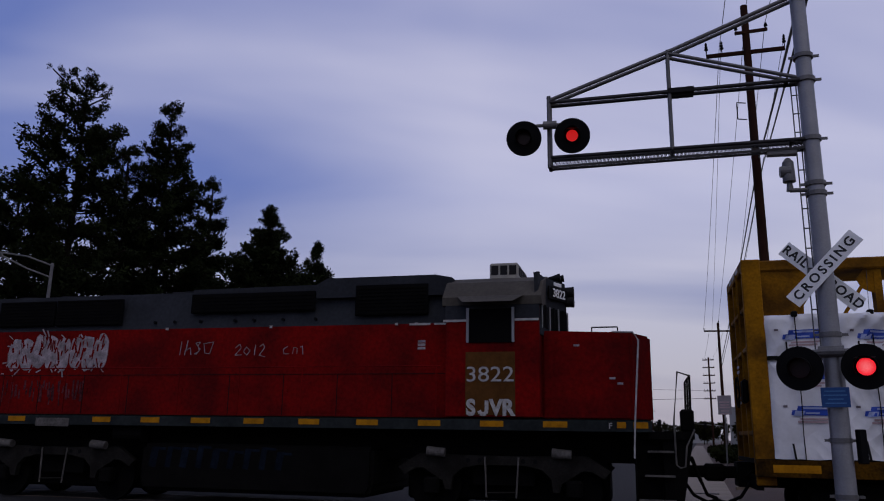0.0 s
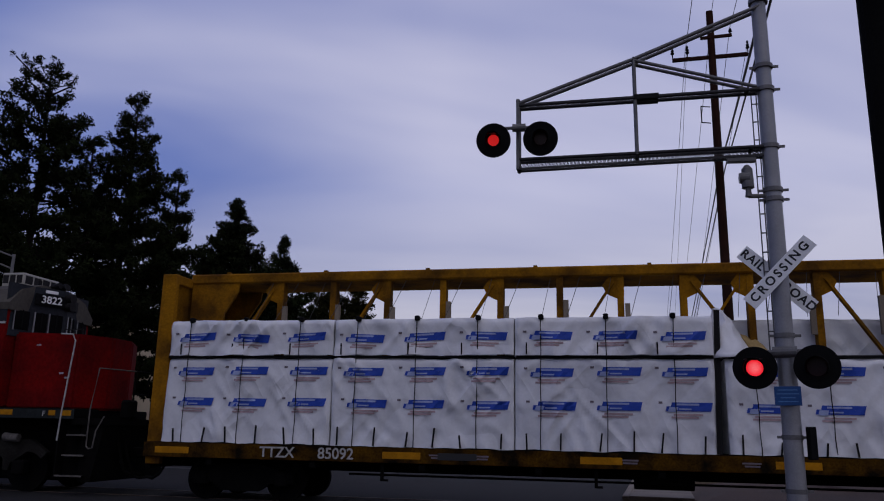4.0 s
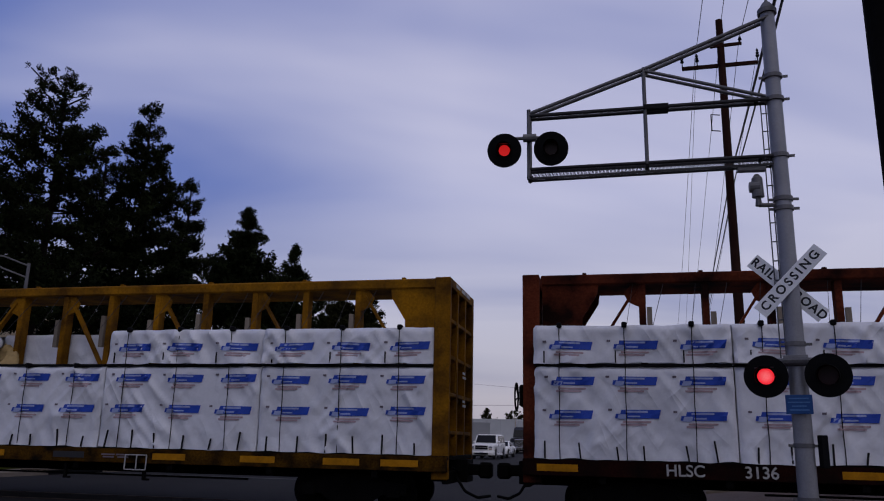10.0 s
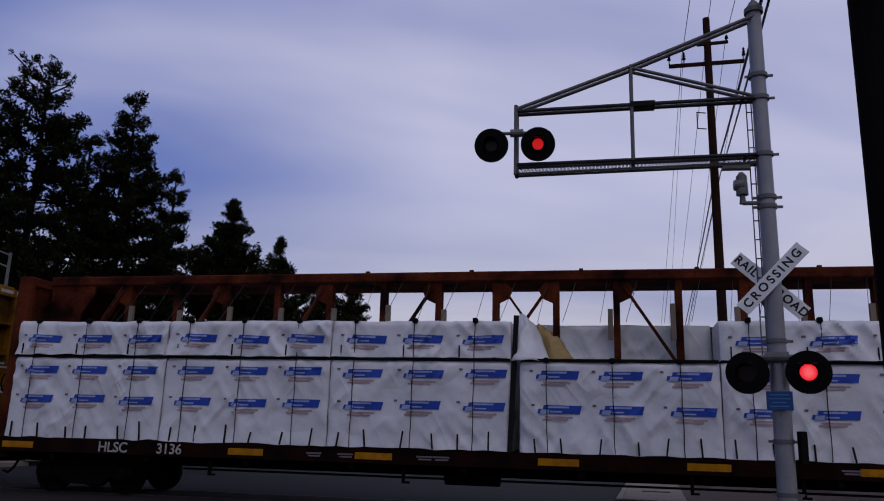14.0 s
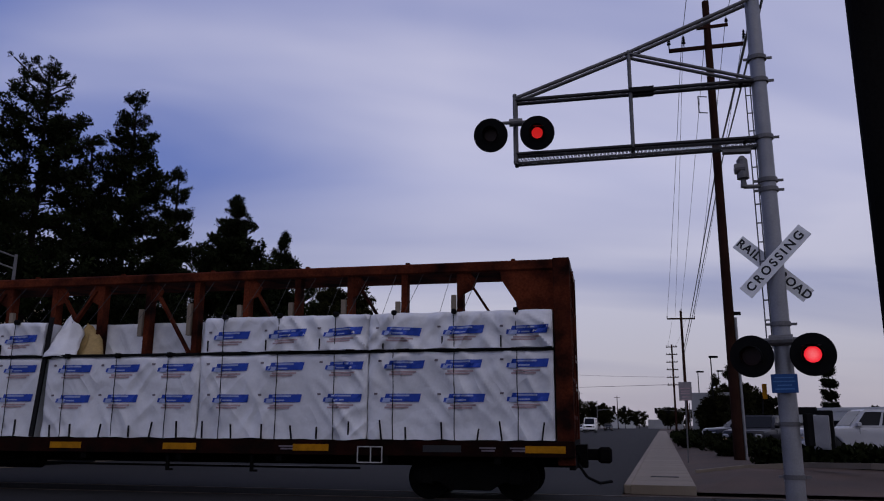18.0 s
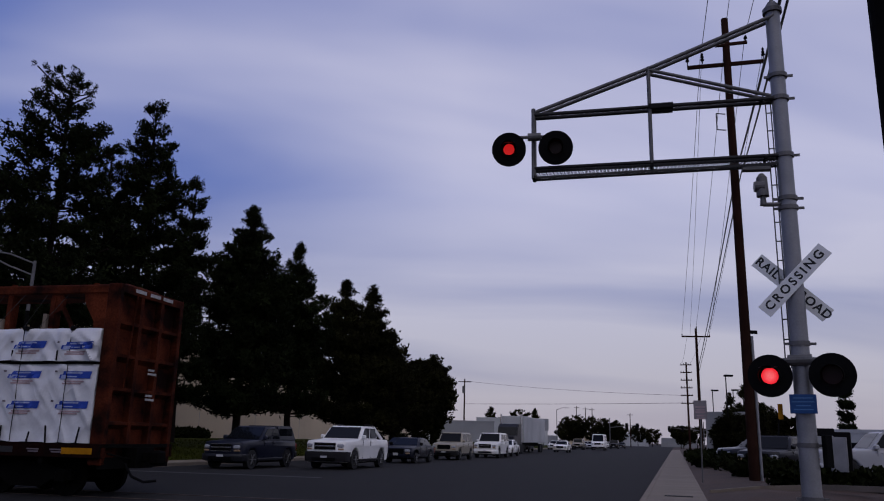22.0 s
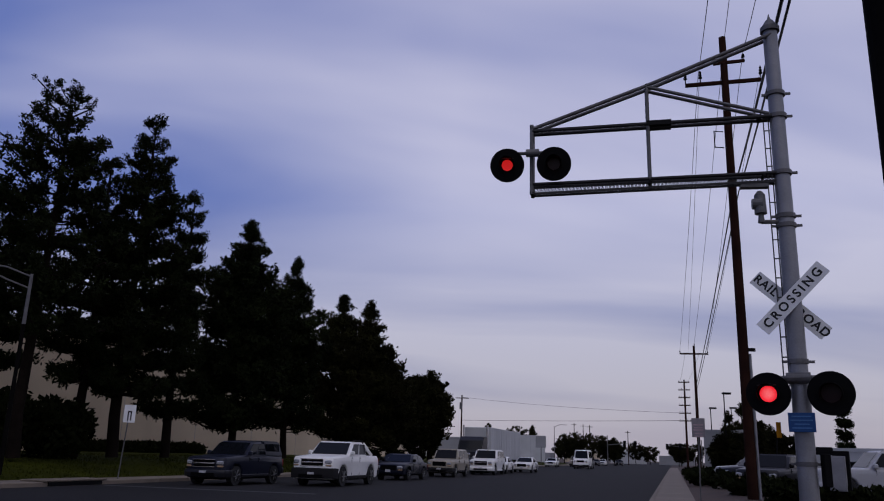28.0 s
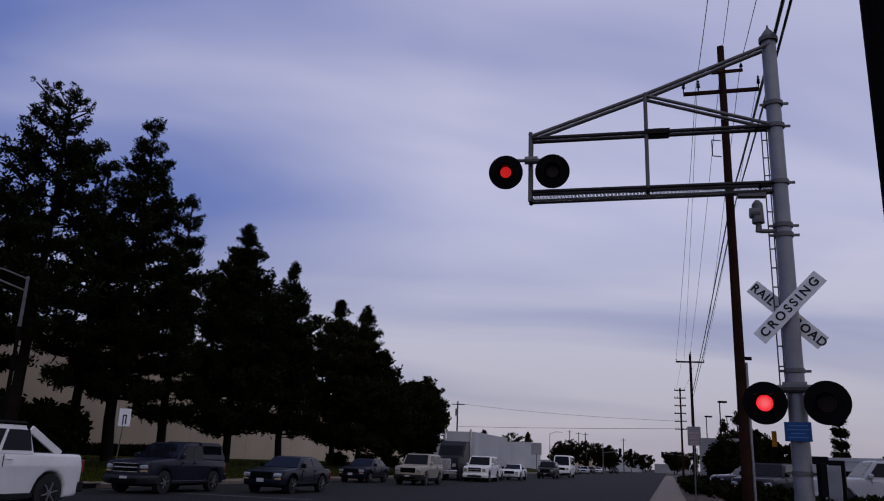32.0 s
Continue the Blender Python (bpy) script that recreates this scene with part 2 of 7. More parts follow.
lens_glow(M_LAMP_ON)
M_LAMP_DIM = glow("lit_red_lens_small", (0.55, 0.012, 0.012), 0.8)
# colour of the added vane, that of a lens gone out
M_VANE_UNLIT = mat("dark_red_lens", (0.02, 0.004, 0.004), 0.35, vary=0.1, bump=0)
M_TARP = mat("white_wrap", (0.64, 0.64, 0.655), 0.45, vary=0.10, scale=1.3, fine=18, bump=0.10, spec=0.5)
def creases(m):
    """Adds long soft creases and fine crumples to a wrap."""
    n, l = m.node_tree.nodes, m.node_tree.links
    co = n.new("ShaderNodeTexCoord")
    total = None
    for turn, size, weight in ((58, (2.2, 1, 0.42), 1.0), (-50, (2.0, 1, 0.38), 0.7)):
        mp = n.new("ShaderNodeMapping")
        mp.inputs["Rotation"].default_value = (0, radians(turn), 0)
        mp.vector_type = "TEXTURE"
        mp.inputs["Scale"].default_value = size
        tx = n.new("ShaderNodeTexNoise")
        tx.inputs["Scale"].default_value, tx.inputs["Detail"].default_value = 1.3, 0.6
        tx.inputs["Distortion"].default_value = 0.25
        l.new(co.outputs["Object"], mp.inputs[0])
        l.new(mp.outputs[0], tx.inputs["Vector"])
        a = n.new("ShaderNodeMath")
        a.operation = "SUBTRACT"
        a.inputs[1].default_value = 0.5
        l.new(tx.outputs["Fac"], a.inputs[0])
        c = n.new("ShaderNodeMath")
        c.operation = "ABSOLUTE"
        l.new(a.outputs[0], c.inputs[0])
        d = n.new("ShaderNodeMath")
        d.operation = "MULTIPLY_ADD"
        d.inputs[1].default_value = -weight
        l.new(c.outputs[0], d.inputs[0])
        if total is not None:
            l.new(total, d.inputs[2])
        total = d.outputs[0]
    where = n.new("ShaderNodeTexNoise")
    where.inputs["Scale"].default_value = 0.9
    l.new(co.outputs["Object"], where.inputs["Vector"])
    span = n.new("ShaderNodeMapRange")
    span.inputs["From Min"].default_value, span.inputs["From Max"].default_value = 0.42, 0.66
    l.new(where.outputs["Fac"], span.inputs["Value"])
    high = n.new("ShaderNodeMath")
    high.operation = "MULTIPLY"
    l.new(total, high.inputs[0])
    l.new(span.outputs[0], high.inputs[1])
    bp = n.new("ShaderNodeBump")
    bp.inputs["Strength"].default_value, bp.inputs["Distance"].default_value = 0.5, 0.25
    l.new(high.outputs[0], bp.inputs["Height"])
    for q in n:
        if q.bl_idname == "ShaderNodeBsdfPrincipled":
            l.new(bp.outputs[0], q.inputs["Normal"])
    return m


creases(M_TARP)
M_TARP_IN = mat("kraft_wrap", (0.38, 0.26, 0.10), 0.8, vary=0.25, scale=2, fine=20)
M_PRINT_BLUE = mat("blue_print", (0.012, 0.055, 0.38), 0.6, vary=0.15, scale=3, bump=0.02)
M_PRINT_RED = mat("faded_red_print", (0.46, 0.33, 0.34), 0.65, vary=0.2, scale=3, bump=0.02)
M_PRINT_GREY = mat("grey_print", (0.16, 0.13, 0.15), 0.65, vary=0.2, scale=3, bump=0.02)
M_NOTICE_INK = mat("notice_lettering", (0.07, 0.20, 0.40), 0.6, vary=0.2, scale=3, bump=0.0)
M_PRINT_PALE = mat("pale_print", (0.34, 0.40, 0.62), 0.6, vary=0.2, scale=3, bump=0.0)
M_YELLOW = mat("yellow_car_paint", (0.36, 0.155, 0.005), 0.8, vary=0.42, scale=1.3, fine=22, bump=0.15, tint=(0.10, 0.042, 0.004), spec=0.08)
M_BROWN = mat("red_brown_car_paint", (0.155, 0.034, 0.014), 0.85, vary=0.5, scale=1.3, fine=22, bump=0.15, tint=(0.014, 0.004, 0.003), spec=0.05)
# side sills: much darker, blotchy tones of the two car paints
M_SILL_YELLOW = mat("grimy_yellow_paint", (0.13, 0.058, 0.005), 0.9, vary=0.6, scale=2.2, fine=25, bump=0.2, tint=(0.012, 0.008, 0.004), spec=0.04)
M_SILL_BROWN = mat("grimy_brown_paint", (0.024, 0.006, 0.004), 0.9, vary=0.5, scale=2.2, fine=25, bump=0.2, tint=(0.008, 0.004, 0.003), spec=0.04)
M_LOCO_RED = mat("locomotive_red", (0.225, 0.004, 0.004), 0.85, vary=0.45, scale=0.9, fine=14, bump=0.06, tint=(0.11, 0.003, 0.004), spec=0.05)
M_LOCO_GREY = mat("locomotive_grey", (0.032, 0.035, 0.042), 0.85, spec=0.1, vary=0.35, scale=1.0, fine=14, bump=0.06)
M_LOCO_ROOF = mat("cab_roof_grey", (0.095, 0.085, 0.07), 0.85, spec=0.1, vary=0.3, scale=1.0, fine=14, bump=0.06)
M_LOCO_TAN = mat("patch_brown", (0.115, 0.048, 0.014), 0.9, spec=0.04, vary=0.3, scale=2.0, fine=14, bump=0.04)
M_REFLECT = mat("yellow_reflector", (0.50, 0.21, 0.006), 0.7, spec=0.08, vary=0.3, scale=6, bump=0.02)
M_GRAFFITI = mat("white_spray_paint", (0.52, 0.44, 0.46), 0.8, vary=0.5, scale=6, fine=25, bump=0)
M_OLD_TAG = mat("faded_pink_spray_paint", (0.20, 0.05, 0.06), 0.9, vary=0.6, scale=5, fine=20, bump=0, spec=0.05)
M_GRILLE = mat("dark_grille", (0.006, 0.006, 0.0065), 0.9, vary=0.3, bump=0.1, spec=0.03)
M_LOCO_EDGE = mat("walkway_edge_grey", (0.030, 0.036, 0.036), 0.9, vary=0.4, scale=2, fine=12, bump=0.06, spec=0.06)
M_PALE_DUST = mat("pale_dusty_paint", (0.17, 0.155, 0.14), 0.9, vary=0.45, scale=5, fine=25, bump=0.1, spec=0.06)
M_BLUE_TAG = mat("blue_grey_spray_paint", (0.010, 0.016, 0.028), 0.9, vary=0.5, scale=3, fine=15, bump=0, spec=0.04)
M_SOOT = mat("sooty_iron", (0.007, 0.0065, 0.006), 0.95, vary=0.4, scale=3, bump=0.2, spec=0.04)
M_DUSTY = mat("dusty_iron", (0.030, 0.027, 0.023), 0.95, vary=0.5, scale=3, bump=0.2, spec=0.05)
M_GLASS = glass("dark_glass", (0.006, 0.007, 0.009))
M_TYRE = mat("tyre_rubber", (0.018, 0.018, 0.018), 0.85, vary=0.2, bump=0.1)
M_RIM = mat("alloy_rim", (0.40, 0.40, 0.41), 0.35, metal=0.7, vary=0.15, bump=0)
M_CHROME = mat("chrome", (0.6, 0.6, 0.62), 0.15, metal=0.9, vary=0.05, bump=0)
M_HEADLAMP = mat("headlamp_glass", (0.45, 0.46, 0.48), 0.12, vary=0.35, scale=14, fine=60, bump=0.0, spec=0.5)
M_HEADLAMP_ON = glow("headlamp_lit", (1.0, 0.93, 0.8), 2.2)
M_AMBER = mat("pale_amber_lens", (0.36, 0.24, 0.14), 0.3, vary=0.1, bump=0)
M_PLATE = mat("plate", (0.5, 0.5, 0.5), 0.5, vary=0.1, bump=0)
M_TAIL = mat("tail_lamp", (0.25, 0.01, 0.01), 0.3, vary=0.1, bump=0)


def car_paint(name, color):
    dark = max(color) < 0.1
    return mat(name, color, 0.35, vary=0.10, scale=1.5, fine=30, bump=0.0, spec=0.15 if dark else 0.3, coat=0.08 if dark else 0.25)


M_CAR_WHITE = car_paint("white_paint", (0.88, 0.86, 0.81))
M_CAR_NAVY = car_paint("navy_paint", (0.008, 0.0095, 0.018))
M_CAR_SLATE = car_paint("slate_paint", (0.011, 0.013, 0.024))
M_CAR_TAN = car_paint("tan_paint", (0.34, 0.30, 0.23))
M_CAR_SILVER = car_paint("silver_paint", (0.42, 0.42, 0.43))
M_CAR_BLACK = car_paint("black_car_paint", (0.015, 0.015, 0.018))
M_TRIM = mat("grey_trim", (0.022, 0.021, 0.022), 0.9, spec=0.1, vary=0.15, bump=0.05)


# ---- mesh helpers ----
def box(bm, x0, x1, y0, y1, z0, z1, bevel=0.0):
    r = bmesh.ops.create_cube(bm, size=1.0, matrix=Matrix.LocRotScale(((x0 + x1) / 2, (y0 + y1) / 2, (z0 + z1) / 2), None, (abs(x1 - x0), abs(y1 - y0), abs(z1 - z0))))
    if bevel:
        edges = list({e for v in r["verts"] for e in v.link_edges})
        bmesh.ops.bevel(bm, geom=edges, offset=bevel, segments=1, affect="EDGES")


def tube(bm, p0, p1, r0, r1=None, seg=10):
    p0, p1 = Vector(p0), Vector(p1)
    d = p1 - p0
    m = Matrix.Translation((p0 + p1) / 2) @ d.to_track_quat("Z", "Y").to_matrix().to_4x4()
    bmesh.ops.create_cone(bm, cap_ends=True, segments=seg, radius1=r0, radius2=r0 if r1 is None else r1, depth=d.length, matrix=m)


def bar(bm, p0, p1, w, h, up=(0, 0, 1)):
    """A rectangular bar from p0 to p1."""
    p0, p1 = Vector(p0), Vector(p1)
    x = (p1 - p0).normalized()
    y = Vector(up).cross(x)
    if y.length < 1e-4:
        y = Vector((0, 1, 0)).cross(x)
    y.normalize()
    z = x.cross(y)
    m = Matrix((x, y, z)).transposed().to_4x4()
    m.translation = (p0 + p1) / 2
    bmesh.ops.create_cube(bm, size=1.0, matrix=m @ Matrix.Diagonal(((p1 - p0).length, w, h, 1)))


def prism(bm, profile, y0, y1):
    """A profile in x and z, drawn out along y."""
    a = [bm.verts.new((x, y0, z)) for x, z in profile]
    b = [bm.verts.new((x, y1, z)) for x, z in profile]
    n = len(profile)
    f = [bm.faces.new(a), bm.faces.new(b[::-1])]
    for i in range(n):
        f.append(bm.faces.new((a[i], b[i], b[(i + 1) % n], a[(i + 1) % n])))
    bmesh.ops.recalc_face_normals(bm, faces=f)
    return a + b


def swept(bm, pts, r, seg=6, r1=None):
    """A tube along a line of points, in one piece."""
    pts = [Vector(p) for p in pts]
    rings = []
    for i, p in enumerate(pts):
        d = (pts[min(i + 1, len(pts) - 1)] - pts[max(i - 1, 0)]).normalized()
        x = d.cross(Vector((0, 0, 1)) if abs(d.z) < 0.9 else Vector((0, 1, 0))).normalized()
        y = d.cross(x)
        rings.append([bm.verts.new(p + (x * math.cos(k * 2 * math.pi / seg) + y * math.sin(k * 2 * math.pi / seg)) * (r if r1 is None else r + (r1 - r) * i / (len(pts) - 1))) for k in range(seg)])
    f = [bm.faces.new(rings[0]), bm.faces.new(rings[-1][::-1])]
    for a, c in zip(rings, rings[1:]):
        for k in range(seg):
            f.append(bm.faces.new((a[k], c[k], c[(k + 1) % seg], a[(k + 1) % seg])))
    bmesh.ops.recalc_face_normals(bm, faces=f)


def part(name, bm, material, parent=None, label="", smooth=False):
    """A bmesh as one mesh object, under a thing or a part."""
    me = bpy.data.meshes.new(name)
    bm.to_mesh(me)
    bm.free()
    me.materials.append(material)
    if smooth:
        me.shade_smooth()
        me.set_sharp_from_angle(angle=radians(42))
    ob = new(name, me)
    if parent is not None:
        ob.parent = parent
    if label:
        ob["label"] = label
    return ob


def again(ob, m=None, parent=None):
    """One more object on the same mesh."""
    o = new(ob.name.split(".")[0], ob.data)
    o.parent = parent if parent is not None else ob.parent
    if m is not None:
        o.matrix_basis = m
    return o


def thing(name, m, label, category, group="", kind=""):
    ob = new(name)
    ob.empty_display_size = 0.3
    ob.matrix_basis = m
    return tagged(ob, label, category, group, kind)


def lettering(name, text, size, material, parent, m, depth=0.004, squeeze=1.0, bold=0.012):
    cu = bpy.data.curves.new(name, "FONT")
    cu.offset = size * bold
    cu.body, cu.size, cu.align_x, cu.align_y, cu.extrude = text, size, "CENTER", "CENTER", depth
    cu.materials.append(material)
    ob = new(name, cu)
    ob.parent = parent
    ob.matrix_basis = m @ Matrix.Diagonal((squeeze, 1, 1, 1))
    return ob


def B():
    return bmesh.new()


def one_box(name, dims, material, parent, label="", bevel=0.0):
    b = B()
    box(b, *dims, bevel=bevel)
    return part(name, b, material, parent, label)


def structure(name, bm, material, label, category):
    return tagged(part(name, bm, material), label, category, kind="structure")


# ---- ground, road, track ----
def flat(bm, pts, z):
    return bm.faces.new([bm.verts.new((p.x, p.y, z)) for p in pts])


b = B()
flat(b, [Vector((-900, -700)), Vector((1100, -700)), Vector((1100, 1500)), Vector((-900, 1500))], -0.06)
structure("ground", b, M_DIRT, "dry brown dirt ground reaching the horizon", "ground")
KERB_R, KERB_L = -0.90, -20.8
b = B()
flat(b, [road_pt(KERB_L, -60), road_pt(KERB_R, -60), road_pt(KERB_R, 700), road_pt(KERB_L, 700)], 0.0)
structure("road", b, M_ASPHALT, "dark worn asphalt road crossing the track", "road")
b = B()
flat(b, [road_pt(-20.3, 25.3), road_pt(-12.0, 25.9), road_pt(-12.0, 26.3), road_pt(-20.3, 25.7)], 0.005)
structure("lane_marking", b, M_PAINT, "worn white painted stop line before the track", "road marking")


def kerb(name, u0, u1, v0, v1):
    for k in range(int((v1 - v0) / 6)):
        bb = B()
        box(bb, 0, abs(u1 - u0), 0, 5.985, -0.05, 0.15, bevel=0.02)
        ob = tagged(part(name, bb, M_CONCRETE), "pale concrete kerb stone beside the road", "kerb", kind="structure")
        ob.matrix_basis = road_pose(min(u0, u1), v0 + 6 * k)


kerb("kerb", KERB_R, KERB_R + 0.16, 18.7, 180)
kerb("kerb", KERB_L - 0.16, KERB_L, 17.6, 180)
# paving slabs of the walk
walk_base = B()
box(walk_base, KERB_R + 0.16, 0.66, 18.7, 180, -0.05, 0.13)
walk_ob = tagged(part("pavement", walk_base, M_CONCRETE), "pale concrete pavement of cast slabs", "pavement", kind="structure")
walk_ob.matrix_basis = road_pose(0, 0)
slab = None
for k in range(70):
    if slab is None:
        bb = B()
        box(bb, KERB_R + 0.165, 0.655, 0.006, 1.494, 0.125, 0.15, bevel=0.006)
        slab = part("slab", bb, M_CONCRETE, walk_ob)
        slab.matrix_basis = pose(0, 18.7, 0)
    else:
        again(slab, pose(0, 18.7 + 1.5 * k, 0))
hatch = one_box("drain_cover", (-0.35, 0.35, -0.14, 0.14, 0, 0.012), M_DARK_STEEL, None, bevel=0.004)
tagged(hatch, "dark steel cover set in the pavement", "drain cover", kind="structure")
hatch.matrix_basis = road_pose(0.0, 21.7, 0.15)

# the left bank: pavement, inlet, lawn rising to the trees
b = B()
box(b, KERB_L - 1.6, KERB_L - 0.16, 17.6, 180, -0.05, 0.15)
ob = structure("pavement_left", b, M_CONCRETE, "pale concrete pavement along the lawn", "pavement")
ob.matrix_basis = road_pose(0, 0)
bm = B()
cols = [(-22.4, 0.14), (-23.8, 0.36), (-26.5, 0.66), (-30.0, 0.86), (-35.0, 0.94), (-60.0, 0.95)]
prev = None
for k in range(60):
    v = 8 + k * 3.0
    row = []
    for u, z in cols:
        p = road_pt(u, v)
        row.append(bm.verts.new((p.x, p.y, z * min(1, max(0.1, (v - 4) / 8)) + 0.05 * noise.noise((u * 0.3, v * 0.3, 0)))))
    if prev:
        for i in range(len(cols) - 1):
            bm.faces.new((prev[i], row[i], row[i + 1], prev[i + 1]))
    prev = row
bmesh.ops.recalc_face_normals(bm, faces=bm.faces[:])
structure("lawn", bm, M_GRASS, "dim green lawn on a low bank", "lawn")
rng = np.random.RandomState(5)
n_blade = 16000
uu = -22.5 - rng.rand(n_blade) ** 1.3 * 10
vv = 17 + rng.rand(n_blade) * 60
verts, faces = [], []
for i in range(n_blade):
    z0 = float(np.interp(-uu[i], [22.4, 23.8, 26.5, 30, 35], [0.14, 0.36, 0.66, 0.86, 0.94])) - 0.03
    p = road_pt(uu[i], vv[i], z0)
    a, h = rng.rand() * 6.28, 0.05 + rng.rand() * 0.09
    dx, dy = math.cos(a) * 0.035, math.sin(a) * 0.035
    k = len(verts)
    verts += [(p.x - dx, p.y - dy, p.z), (p.x + dx, p.y + dy, p.z), (p.x + dy, p.y - dx, p.z + h)]
    faces.append((k, k + 1, k + 2))
me = bpy.data.meshes.new("grass")
me.from_pydata(verts, [], faces)
me.materials.append(M_GRASS)
tagged(new("grass", me), "short mown grass blades on the bank", "grass", kind="stuff")

inlet = thing("storm_drain", road_pose(-20.78, 24.6), "concrete storm drain inlet open in the kerb", "storm drain", kind="structure")
one_box("lid", (-1.0, 0.05, -1.6, 1.6, 0.155, 0.22), M_CONCRETE, inlet, bevel=0.02)
one_box("mouth", (-0.05, 0.03, -1.35, 1.35, 0.01, 0.14), M_BLACK, inlet, "black inlet mouth")

# track: rails, sleepers, crossing panels
track = thing("railway_track", track_pose(0), "steel rails set in asphalt across the road", "railway track", kind="structure")
for y in (-0.75, 0.75):
    bb = B()
    box(bb, -160, 160, y - 0.035, y + 0.035, -0.06, 0.012)
    part("rail", bb, M_RUST, track)
for k in range(9):
    bb = B()
    box(bb, -18 + 2.5 * k, -15.53 + 2.5 * k, -0.66, 0.66, -0.05, 0.004, bevel=0.003)
    part("panel", bb, M_ASPHALT, track)
M_TIE = M_DARK_POLE
tie = None
for k in range(90):
    x = 8.0 + k * 0.6 if k < 45 else -19.5 - (k - 45) * 0.6
    if tie is None:
        bb = B()
        box(bb, -0.11, 0.11, -1.25, 1.25, -0.12, -0.035, bevel=0.01)
        tie = part("sleeper", bb, M_TIE, track)
        tie.matrix_basis = pose(x, 0, 0)
    else:
        again(tie, pose(x, 0, 0))


# ---- the train ----
TRAIN_WHEELS = []


def wheel(parent, x, y, r=0.42):
    bb = B()
    tube(bb, (0, -0.07, 0), (0, 0.07, 0), r, seg=28)
    tube(bb, (0, -0.085, 0), (0, -0.06, 0), r * 0.8, r * 0.72, seg=28)
    tube(bb, (0, -0.13, 0), (0, 0.1, 0), 0.11, seg=14)
    ob = part("wheel", bb, M_SOOT, parent)
    ob.matrix_basis = pose(x, y, r)
    TRAIN_WHEELS.append((ob, x, y, r))
    return ob


def freight_truck(car, x):
    for y in (-0.75, 0.75):
        for dx in (-0.89, 0.89):
            wheel(car, x + dx, y)
        yy = y * 1.32
        bb = B()
        prism(bb, [(x - 1.15, 0.36), (x - 1.15, 0.56), (x - 0.75, 0.62), (x - 0.4, 0.74), (x + 0.4, 0.74), (x + 0.75, 0.62), (x + 1.15, 0.56), (x + 1.15, 0.36), (x + 0.65, 0.36), (x + 0.4, 0.2), (x - 0.4, 0.2), (x - 0.65, 0.36)], yy - 0.06, yy + 0.06)
        for dx in (-0.89, 0.89):
            box(bb, x + dx - 0.14, x + dx + 0.14, yy - 0.1, yy + 0.1, 0.3, 0.56, bevel=0.03)
        part("side_frame", bb, M_SOOT, car)
        for dx in (-0.15, 0.0, 0.15):
            bb = B()
            tube(bb, (x + dx, yy, 0.26), (x + dx, yy, 0.52), 0.06, seg=10)
            part("spring", bb, M_SOOT, car)
    bb = B()
    box(bb, x - 0.2, x + 0.2, -0.95, 0.95, 0.5, 0.72)
    part("bolster", bb, M_SOOT, car)
    for dx in (-0.89, 0.89):
        bb = B()
        tube(bb, (x + dx, -0.75, 0.42), (x + dx, 0.75, 0.42), 0.08)
        part("axle", bb, M_SOOT, car)


def coupler(car, x, sgn):
    bb = B()
    box(bb, x, x + sgn * 0.42, -0.1, 0.1, 0.76, 0.98, bevel=0.02)
    box(bb, x + sgn * 0.40, x + sgn * 0.68, -0.17, 0.13, 0.70, 1.02, bevel=0.05)
    part("coupler", bb, M_SOOT, car)
    bb = B()
    pts = [Vector((x, -0.45, 0.72)), Vector((x + sgn * 0.18, -0.42, 0.45)), Vector((x + sgn * 0.42, -0.3, 0.33)), Vector((x + sgn * 0.66, -0.16, 0.36))]
    for p, q in zip(pts, pts[1:]):
        tube(bb, p, q, 0.03, seg=8)
    part("air_hose", bb, M_BLACK, car)
    bb = B()
    tube(bb, (x + sgn * 0.05, -1.2, 0.95), (x + sgn * 0.05, -0.25, 0.8), 0.02, seg=6)
    part("uncoupling_lever", bb, M_SOOT, car)


def wrinkle(x, z, seed):
    """How far the wrap stands out: broad billows, sharp slanting folds, small crumples."""
    f = noise.noise((x * 1.7 + z * 0.9 + seed, z * 0.7, seed * 1.7)) * 0.028
    mask = max(0.0, noise.noise((x * 0.8 + seed * 2.7, z * 0.5, seed)) + 0.25)
    f += 0.075 * mask * (1 - abs(noise.noise((x * 2.2 + z * 1.7 + seed * 3, z * 0.5 - x * 0.3, seed)))) ** 4
    mask2 = max(0.0, noise.noise((x * 0.9 - seed, z * 0.6 + 4, seed * 0.7)) + 0.2)
    f += 0.06 * mask2 * (1 - abs(noise.noise((x * 2.6 - z * 2.0 - seed, z * 0.6 + x * 0.4, seed * 2)))) ** 4
    f += noise.noise((x * 9 + z * 6, z * 4 - x * 3, seed)) * 0.006
    return f * (1.75 if z > 2.92 else 1.15)


